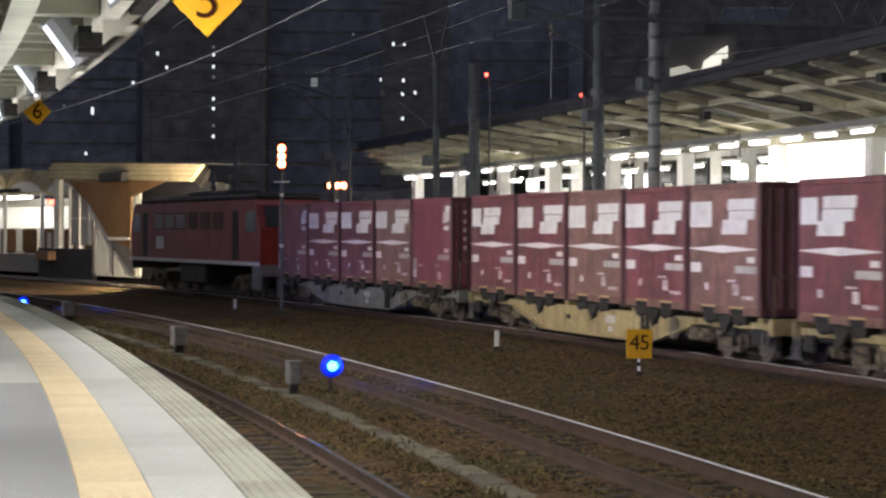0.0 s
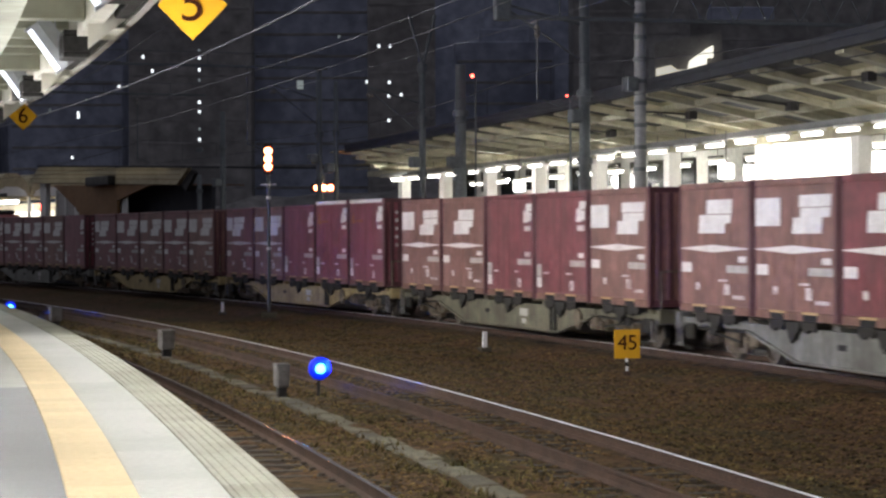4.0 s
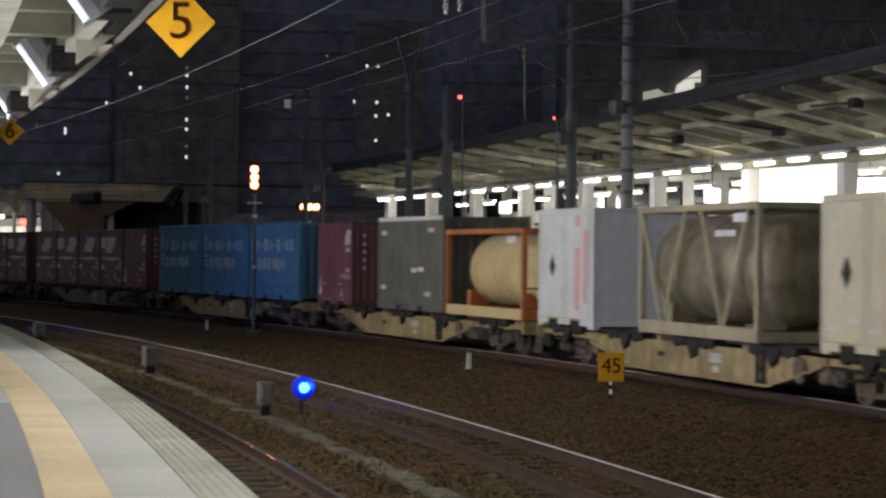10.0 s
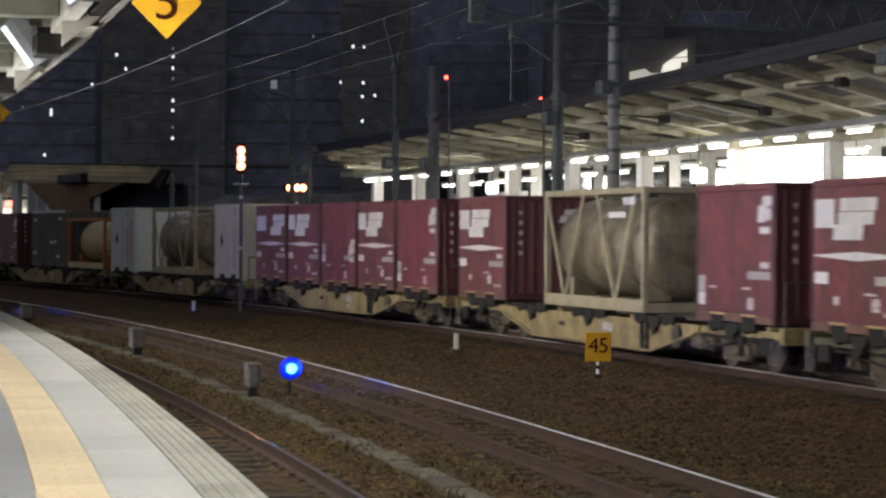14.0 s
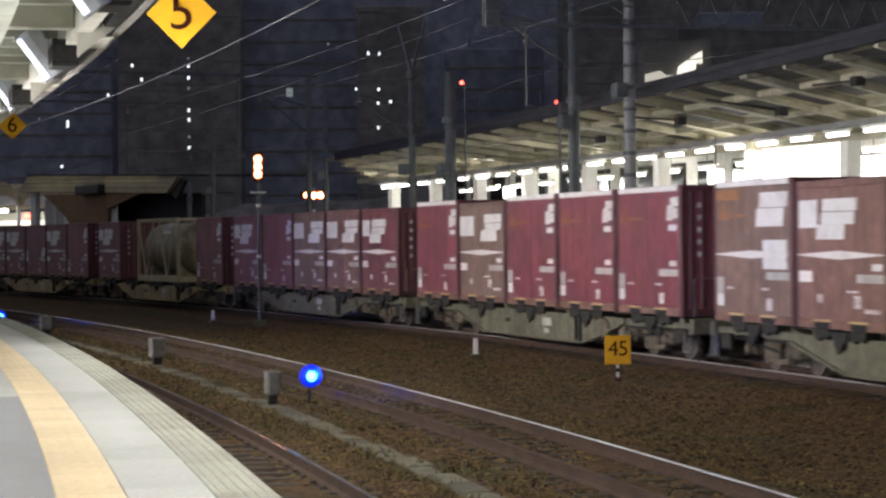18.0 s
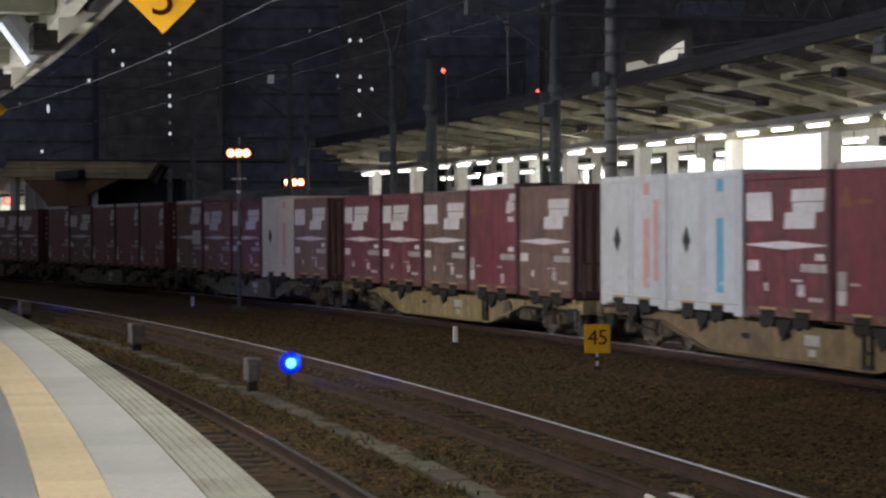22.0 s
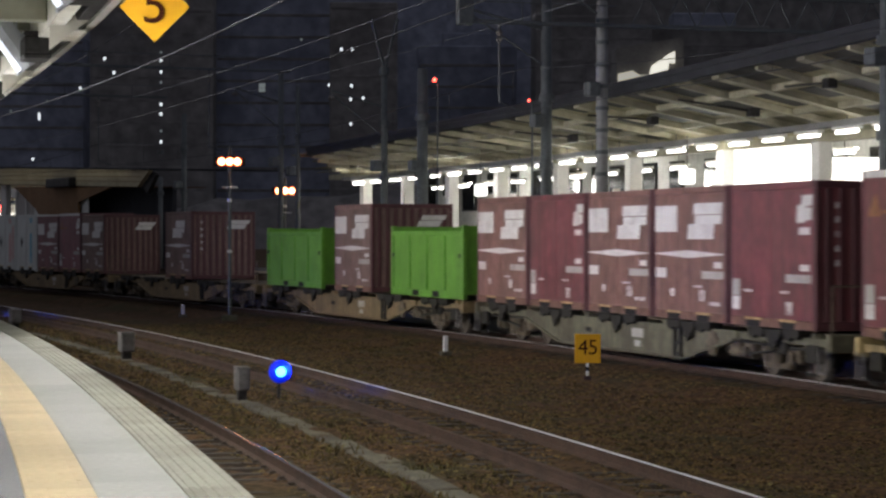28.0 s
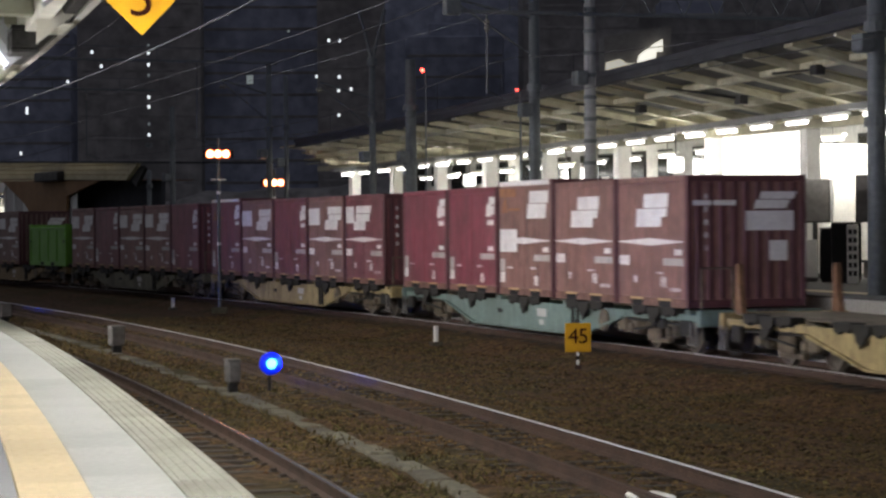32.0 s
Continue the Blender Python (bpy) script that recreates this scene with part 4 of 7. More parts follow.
def make_long_container(kind):
    """Twenty-foot box: blue with two rows of white writing, or plain grey-green."""
    L, W, h = 6.058, 2.438, 2.59
    paint = M_BLUE if kind == "blue" else M_GREY20
    words = "bright blue long freight container with white lettering" if kind == "blue" else "dull grey-green long freight container"
    t = thing("freight_container", ID, words + " on a wagon", "container", "containers on the train")
    hl, hw = L / 2, W / 2
    part("body", Shape().soft(-hl + 0.04, hl - 0.04, -hw + 0.05, hw - 0.05, 0.1, h - 0.04, 0.02), paint, t)
    for x in (-1, 1):
        for y in (-1, 1):
            part("corner_post", Shape().soft(x * hl, x * (hl - 0.14), y * hw, y * (hw - 0.12), 0.0, h, 0.012), paint, t)
    for y in (-1, 1):
        part("top_rail", Shape().soft(-hl + 0.14, hl - 0.14, y * hw, y * (hw - 0.08), h - 0.12, h - 0.002, 0.012), M_MARK if kind != "blue" and y < 0 else paint, t)
        part("bottom_rail", Shape().soft(-hl + 0.14, hl - 0.14, y * hw, y * (hw - 0.08), 0.002, 0.17, 0.012), paint, t)
    for k in range(4):
        a = -hl + 0.15 + k * (L - 0.3) / 4
        b = a + (L - 0.3) / 4 - 0.02
        n = 5
        fold = [(a, -hw + 0.07), (a, -hw + 0.05)]
        for q in range(n):
            x = a + (q + 0.5) * (b - a) / n
            fold += [(x - 0.11, -hw + 0.05), (x - 0.07, -hw + 0.012), (x + 0.07, -hw + 0.012), (x + 0.11, -hw + 0.05)]
        fold += [(b, -hw + 0.05), (b, -hw + 0.07)]
        p = Shape().prism(fold, 0.18, h - 0.13, Matrix(((1, 0, 0, 0), (0, 0, 1, 0), (0, 1, 0, 0), (0, 0, 0, 1))))
        part("side_panel", p, paint, t, "corrugated side wall")
    end = corrugated(hl - 0.045, 0.037, W - 0.26, 8, 0.16, h - 0.13)
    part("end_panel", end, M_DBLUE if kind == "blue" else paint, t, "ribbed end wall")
    for y in (-0.75, -0.3, 0.3, 0.75):
        part("lock_rod", Shape().tube((hl + 0.01, y, 0.2), (hl + 0.01, y, h - 0.2), 0.018, 6), M_GREYBOX, t)
    y = -hw + 0.004
    rnd = random.Random(8)
    if kind == "blue":
        part("letter_bar", plate(-hl + 0.35, -hl + 0.62, h - 0.95, h - 0.35, y), M_FADED, t)
        x = -hl + 0.95
        for k in range(9):
            w = (0.34, 0.22, 0.42, 0.3, 0.2, 0.4, 0.26, 0.36, 0.3)[k]
            hgt = (0.36, 0.1, 0.42, 0.3, 0.1, 0.42, 0.1, 0.34, 0.4)[k]
            part("letter_bar", plate(x, x + w, h - 0.78 - hgt / 2, h - 0.78 + hgt / 2, y), M_FADED, t)
            x += w + 0.2
        for k in range(6):
            a = -hl + (1.1, 1.75, 2.3, 2.95, 3.4, 3.95)[k]
            part("letter_bar", plate(a, a + 0.42, h - 1.62 + 0.06 * (k % 2), h - 1.22, y), M_FADED, t)
        for k in range(3):
            part("small_plate", plate(-hl + 0.3 + 0.1 * k, -hl + 0.8, h - 1.2 - 0.16 * k, h - 1.15 - 0.16 * k, y), M_MARK, t)
        part("sill_line", plate(-hl + 0.2, hl - 0.2, 0.42, 0.45, y), M_DBLUE, t)
    else:
        for a, z in ((-hl + 0.35, 0.55), (1.4, 0.42), (1.7, h - 0.45), (-hl + 0.4, h - 0.5), (0.2, 1.05), (0.8, 1.08)):
            part("small_plate", plate(a, a + 0.5, z, z + 0.12, y), M_MARK, t)
    for x in (-1.0, 1.0):
        part("fork_pocket", Shape().box(x - 0.2, x + 0.2, -hw - 0.003, -hw + 0.02, 0.02, 0.14), M_BLACK, t, "dark fork-lift pocket")
    return t


def make_tank(kind):
    """A horizontal tank in a twenty-foot frame."""
    small = kind == "orange"
    L, W, h = 6.058, 2.438, 2.2 if small else 2.55
    fr, tk = (M_ORANGE, M_TANK) if small else (M_TFRAME, M_STEELTANK)
    words = "cream tank container in an orange steel frame" if small else "dull steel tank container in an olive braced frame"
    t = thing("tank_container", ID, words + " on a wagon", "container", "containers on the train")
    hl, hw = L / 2, W / 2
    r = 0.9 if small else 1.05
    zc = 1.18 if small else 1.32
    rings = [(-hl + 0.62 * small + 0.1, 0.25), (-hl + 0.62 * small + 0.16, r * 0.62), (-hl + 0.62 * small + 0.3, r * 0.88), (-hl + 0.62 * small + 0.5, r)]
    rings += [(hl - 0.5, r), (hl - 0.3, r * 0.88), (hl - 0.16, r * 0.62), (hl - 0.1, 0.25)]
    tank = part("tank", _shift(Shape().lathe(rings, 28), zc), tk, t, smooth=True)
    for x in (-hl + 1.5, 0.0, hl - 1.2):
        part("tank_band", _shift(Shape().lathe([(x - 0.05, r + 0.002), (x - 0.05, r + 0.016), (x + 0.05, r + 0.016), (x + 0.05, r + 0.002)], 28), zc), tk, tank)
    part("manhole", Shape().tube((0, 0, zc + r - 0.05), (0, 0, min(h - 0.02, zc + r + 0.14)), 0.3, 14), M_GREYBOX, tank)
    part("walkway", Shape().soft(-1.6, 1.6, 0.28, 0.72, h - 0.09, h - 0.03, 0.01), M_GREYBOX, t, "grey walkway grating")
    c = 0.13
    for x in (-1, 1):
        for y in (-1, 1):
            part("corner_post", Shape().soft(x * hl, x * (hl - c), y * hw, y * (hw - c), 0.0, h, 0.015), fr, t)
        part("end_rail", Shape().soft(x * hl, x * (hl - c), -hw + c, hw - c, h - c, h - 0.003, 0.015), fr, t)
        part("end_sill", Shape().soft(x * hl, x * (hl - c), -hw + c, hw - c, 0.003, 0.2, 0.015), fr, t)
    for y in (-1, 1):
        part("top_rail", Shape().soft(-hl + c, hl - c, y * hw, y * (hw - c), h - c, h - 0.003, 0.015), fr, t)
        part("bottom_rail", Shape().soft(-hl + c, hl - c, y * hw, y * (hw - c), 0.003, 0.26, 0.015), M_TANK if small else fr, t)
        if not small:
            for a, b in ((-hl + 0.1, -hl + 1.25), (-hl + 2.5, -hl + 1.35), (-hl + 3.3, -hl + 4.35), (hl - 0.5, hl - 1.6)):
                brace = Shape()
                v0, v1 = Vector((a, y * (hw - 0.05), h - 0.1)), Vector((b, y * (hw - 0.05), 0.25))
                w = Vector((0.07, 0, 0))
                e = Vector((0, 0.035 * y, 0))
                brace.add([v0 - w, v0 + w, v1 + w, v1 - w, v0 - w + e, v0 + w + e, v1 + w + e, v1 - w + e],
                          [(0, 1, 2, 3), (7, 6, 5, 4), (0, 4, 5, 1), (1, 5, 6, 2), (2, 6, 7, 3), (3, 7, 4, 0)])
                part("brace", brace, fr, t)
        part("saddle", Shape().soft(-hl + 0.7, -hl + 0.95, y * 0.85, y * 0.3, 0.2, zc - r + 0.35, 0.02), fr, t)
        part("saddle", Shape().soft(hl - 0.95, hl - 0.7, y * 0.85, y * 0.3, 0.2, zc - r + 0.35, 0.02), fr, t)
    part("data_plate", plate(hl - 1.1, hl - 0.45, h - 0.36, h - 0.2, -hw - 0.002), M_MARK, t)
    if not small:
        part("data_plate", plate(0.8, 1.8, h - 0.62, h - 0.5, -hw + 0.1), M_MARK, t)
    return t


def _shift(sh, dz):
    sh.v = [(x, y, z + dz) for x, y, z in sh.v]
    return sh


def make_open_container():
    """Low green open-top container with ribbed sides."""
    L, W, h = 6.06, 2.43, 1.72
    t = thing("open_container", ID, "lime green open-top steel container on a wagon", "container", "green open containers")
    hl, hw = L / 2, W / 2
    part("floor", Shape().soft(-hl + 0.05, hl - 0.05, -hw + 0.05, hw - 0.05, 0.12, 0.24, 0.01), M_GREEN, t)
    for y in (-1, 1):
        part("side_wall", Shape().soft(-hl + 0.05, hl - 0.05, y * (hw - 0.09), y * (hw - 0.04), 0.2, h - 0.05, 0.008), M_GREEN, t)
        part("top_rail", Shape().soft(-hl, hl, y * hw, y * (hw - 0.12), h - 0.12, h, 0.015), M_GREEN, t)
        part("bottom_rail", Shape().soft(-hl, hl, y * hw, y * (hw - 0.12), 0.0, 0.2, 0.015), M_GREEN, t)
        for k in range(5):
            x = -hl + 0.1 + k * (L - 0.2) / 4
            part("side_rib", Shape().soft(x - 0.07, x + 0.07, y * hw, y * (hw - 0.09), 0.19, h - 0.11, 0.012), M_GREEN, t)
    for x in (-1, 1):
        part("end_wall", Shape().soft(x * (hl - 0.03), x * (hl - 0.09), -hw + 0.1, hw - 0.1, 0.2, h + 0.12, 0.01), M_GREEN, t)
        for y in (-1, 1):
            part("corner_post", Shape().soft(x * hl, x * (hl - 0.14), y * (hw + 0.01), y * (hw - 0.13), 0.0, h + 0.14, 0.015), M_GREEN, t)
            part("lashing_ring", Shape().soft(x * (hl - 0.28), x * (hl - 0.16), y * (hw + 0.004), y * (hw + 0.03), 1.02, 1.14, 0.01), M_DARK, t)
    for x in (-0.85, 0.85):
        part("fork_pocket", Shape().box(x - 0.27, x + 0.27, -hw - 0.004, -hw + 0.02, 0.02, 0.17), M_BLACK, t, "dark fork-lift pocket")
    return t


WAGON_WORDS = {"tan": "tan bogie container wagon", "ochre": "ochre bogie container wagon", "green": "grey-green bogie container wagon",
               "grey": "grey bogie container wagon", "teal": "pale teal bogie container wagon"}


def make_bogie_mesh():
    frame = Shape()
    for y in (-1, 1):
        # cast side frame: arched top member, two struts, spring plank
        frame.prism([(-1.32, 0.5), (-1.2, 0.76), (-0.55, 0.85), (0.55, 0.85), (1.2, 0.76), (1.32, 0.5), (1.16, 0.5), (1.05, 0.62), (0.5, 0.71), (-0.5, 0.71), (-1.05, 0.62), (-1.16, 0.5)],
                    y * 0.98, y * 0.84)
        for x in (-1, 1):
            frame.prism([(x * 0.74, 0.66), (x * 0.56, 0.70), (x * 0.40, 0.30), (x * 0.50, 0.20)], y * 0.97, y * 0.86)
        frame.soft(-0.52, 0.52, y * 0.98, y * 0.85, 0.18, 0.28, 0.02)
    frame.soft(-0.25, 0.25, -0.9, 0.9, 0.5, 0.78, 0.03)
    spring = Shape()
    for x in (-0.28, 0.0, 0.28):
        spring.tube((x * 0.8, 0, 0.28), (x * 0.8, 0, 0.58), 0.085, 10)
    spring.soft(-0.2, 0.2, -0.08, 0.08, 0.56, 0.68, 0.02)
    box = Shape().soft(-0.16, 0.16, -0.12, 0.12, 0.3, 0.6, 0.04).tube((0, -0.12, 0.43), (0, -0.2, 0.43), 0.1, 10)
    brake = Shape()
    for y in (-0.6, 0.6):
        for x in (-0.42, 0.42, -1.46, 1.46):
            brake.soft(x - 0.05, x + 0.05, y - 0.06, y + 0.06, 0.25, 0.62, 0.02)
    brake.tube((-1.46, 0.3, 0.5), (1.46, 0.3, 0.5), 0.025, 6)
    wheel = Shape()
    for y in (-1, 1):
        a = y * 0.49
        wheel.lathe([(a, 0.09), (a, 0.36), (a + y * 0.01, 0.37), (a + y * 0.01, 0.45), (a + y * 0.035, 0.455), (a + y * 0.042, 0.43), (a + y * 0.13, 0.425), (a + y * 0.13, 0.37), (a + y * 0.09, 0.35), (a + y * 0.09, 0.14), (a + y * 0.15, 0.13), (a + y * 0.15, 0.09)], 26, "y")
    wheel.tube((0, -1.05, 0), (0, 1.05, 0), 0.075, 10)
    wheel.soft(-0.05, 0.05, -0.585, -0.575, 0.16, 0.33, 0.01)
    return {"frame": frame.mesh("side_frame", M_BOGIE), "spring": spring.mesh("spring", M_BOGIE), "box": box.mesh("axle_box", M_BOGIE),
            "brake": brake.mesh("brake_rigging", M_DARK), "wheel": wheel.mesh("wheelset", M_WHEEL)}


BOGIE = make_bogie_mesh()
WHEELSETS = {-0.95: [], 0.95: []}


def bogie_fittings(b):
    """Springs and axle boxes outside the frames; those of the far side are hidden for good."""
    part("spring", BOGIE["spring"], M_BOGIE, b, "", Matrix.Translation((0, -1.02, 0)))
    for x in (-0.95, 0.95):
        part("axle_box", BOGIE["box"], M_BOGIE, b, "", Matrix.Translation((x, -0.98, 0)))


def make_wagon(colour):
    paint = WAGON_PAINT[colour]
    t = thing("container_wagon", ID, WAGON_WORDS[colour] + " with a deep middle sill", "wagon", "wagons of the train")
    part("centre_sill", Shape().soft(-9.5, 9.5, -0.3, 0.3, 0.62, 0.93, 0.03), paint, t)
    for y in (-1, 1):
        part("side_sill", Shape().prism([(-5.9, 0.87), (-5.9, 0.74), (-3.6, 0.28), (3.6, 0.28), (5.9, 0.74), (5.9, 0.87)],
                                        y * 1.2, y * 1.11), paint, t, "deep fish-bellied side sill")
        part("sill_flange", Shape().prism([(-5.9, 0.70), (-3.6, 0.25), (3.6, 0.25), (5.9, 0.70), (5.85, 0.74), (3.57, 0.29), (-3.57, 0.29), (-5.85, 0.74)],
                                          y * 1.27, y * 1.2), paint, t)
        for x in (-1, 1):
            part("end_side_sill", Shape().soft(x * 5.902, x * 9.55, y * 1.16, y * 1.08, 0.74, 0.87, 0.01), paint, t, "grimy shallow sill over the bogie")
        part("sill_hole", Shape().soft(-1.95, -1.6, y * 1.2, y * 1.204, 0.56, 0.66, 0.003), M_BLACK, t, "dark slot in the sill")
        part("sill_plate", Shape().soft(0.75, 1.35, y * 1.2, y * 1.206, 0.56, 0.74, 0.003), M_LABEL, t, "faded white plate")
        part("sill_plate", Shape().soft(0.9, 1.2, y * 1.2, y * 1.206, 0.38, 0.50, 0.003), M_LABEL, t)
        part("sill_ladder", Shape().soft(3.02, 3.12, y * 1.2, y * 1.26, 0.2, 0.84, 0.02).soft(3.3, 3.4, y * 1.2, y * 1.26, 0.2, 0.84, 0.02).soft(3.0, 3.42, y * 1.2, y * 1.25, 0.3, 0.36, 0.01).soft(3.0, 3.42, y * 1.2, y * 1.25, 0.52, 0.58, 0.01), M_GREASE, t, "dark step irons")
    for k in range(9):
        x = -8.8 + 2.2 * k
        part("cross_beam", Shape().soft(x - 0.12, x + 0.12, -1.1, 1.1, 0.7, 0.955, 0.02), paint, t)
    part("deck_plate", Shape().soft(-9.5, 9.5, -1.0, 1.0, 0.93, 0.962, 0.01), M_BOGIE, t)
    # fastenings at the middle of each load place: a hanging lever frame between two fork shoes
    lever = Shape().prism([(-0.34, 0.97), (0.34, 0.97), (0.30, 0.84), (0.2, 0.78), (0.12, 0.68), (-0.05, 0.64), (-0.16, 0.70), (-0.20, 0.79), (-0.28, 0.84)], -1.27, -1.19)
    lever.soft(-0.5, 0.5, -1.24, -1.0, 0.90, 0.96, 0.02).tube((-0.04, -1.25, 0.62), (0.24, -1.29, 0.74), 0.03, 6)
    shoe = Shape().prism([(-0.33, 0.99), (0.33, 0.99), (0.33, 0.90), (0.24, 0.82), (0.05, 0.86), (-0.12, 0.79), (-0.28, 0.83), (-0.33, 0.9)], -1.26, -1.0)
    lm, sm = lever.mesh("fastening", M_GREASE), shoe.mesh("fork_shoe", M_GREASE)
    for k in range(5):
        x = -9.375 + 3.76 * k + L12 / 2
        part("fastening", lm, M_GREASE, t, "dark greasy load fastening", Matrix.Translation((x, 0, 0)))
        for q in (-0.72, 0.72):
            part("fork_shoe", sm, M_GREASE, t, "", Matrix.Translation((x + q, 0, 0)))
    for x in (-1, 1):
        part("end_sill", Shape().soft(x * 9.55, x * 9.72, -1.25, 1.25, 0.66, 0.97, 0.02), paint, t)
        part("coupler", Shape().soft(x * 9.7, x * 10.16, -0.13, 0.13, 0.74, 1.0, 0.04), M_DARK, t)
        part("air_hose", Shape().tube((x * 9.74, 0.45, 0.75), (x * 10.05, 0.38, 0.42), 0.03, 6), M_BLACK, t)
        part("step", Shape().soft(x * 9.3, x * 9.62, -1.3, -1.22, 0.3, 0.34, 0.01).soft(x * 9.32, x * 9.36, -1.28, -1.24, 0.32, 0.74, 0.01).soft(x * 9.56, x * 9.6, -1.28, -1.24, 0.32, 0.74, 0.01), M_GREYBOX, t, "grey footstep")
    part("hand_rail", Shape().tube((9.66, -1.18, 0.95), (9.66, -1.18, 1.75), 0.022, 6).tube((9.66, -1.18, 1.75), (9.66, -0.55, 1.75), 0.022, 6).tube((9.66, -0.55, 1.75), (9.66, -0.55, 0.95), 0.022, 6), M_BOGIE, t, "dirty steel hand rail")
    for y in (-0.95, 0.95) if colour == "tan" else ():
        part("end_stand", Shape().prism([(-9.58, 0.95), (-9.22, 0.95), (-9.36, 1.5), (-9.38, 1.85), (-9.52, 1.85), (-9.54, 1.5)], y - 0.05, y + 0.05), M_RUSTY, t, "rusty brown end stand")
    part("brake_wheel", Shape().lathe([(-1.29, 0.03), (-1.29, 0.22), (-1.26, 0.24), (-1.23, 0.22), (-1.23, 0.03)], 16, "y"), M_BOGIE, t, m=Matrix.Translation((4.9, 0.02, 0.62)))
    part("air_tank", Shape().lathe([(-1.1, 0.05), (-1.05, 0.18), (1.05, 0.18), (1.1, 0.05)], 14), M_DARK, t, m=Matrix.Translation((0.5, -0.55, 0.5)), smooth=True)
    part("brake_cylinder", Shape().lathe([(-0.4, 0.15), (0.4, 0.15)], 12), M_DARK, t, m=Matrix.Translation((-1.8, 0.5, 0.52)))
    for x in (-1, 1):
        part("pipe_run", Shape().tube((x * 5.3, -1.14, 0.52), (x * 5.9, -1.12, 0.70), 0.035, 6).tube((x * 5.9, -1.12, 0.70), (x * 9.4, -1.12, 0.66), 0.03, 6), M_GREASE, t, "dark brake pipe")
        part("valve_box", Shape().soft(x * 5.55, x * 5.95, -1.2, -0.95, 0.42, 0.72, 0.04), M_BOGIE, t, "dirty valve box")
        part("tread_plate", Shape().soft(x * 8.75, x * 9.2, -1.24, -1.15, 0.46, 0.76, 0.02).soft(x * 8.8, x * 9.15, -1.26, -1.2, 0.24, 0.30, 0.01), M_GREASE, t, "greasy step bracket")
        part("release_rod", Shape().tube((x * 6.4, -1.18, 0.5), (x * 7.7, -1.18, 0.62), 0.025, 6).soft(x * 7.6, x * 7.95, -1.22, -1.12, 0.56, 0.76, 0.03), M_GREASE, t)
    for ob in t.children:
        ob.matrix_basis = Matrix.Translation((0, 0, -0.09)) @ ob.matrix_basis
    for x in (-7.1, 7.1):
        b = part("bogie", BOGIE["frame"], M_BOGIE, t, "dirty grey-brown bogie", m=Matrix.Translation((x, 0, 0)))
        bogie_fittings(b)
        part("brake_rigging", BOGIE["brake"], M_DARK, b)
        for a in (-0.95, 0.95):
            part("wheelset", BOGIE["wheel"], M_WHEEL, b, "steel wheelset", m=Matrix.Translation((a, 0, 0.425)))
    return t


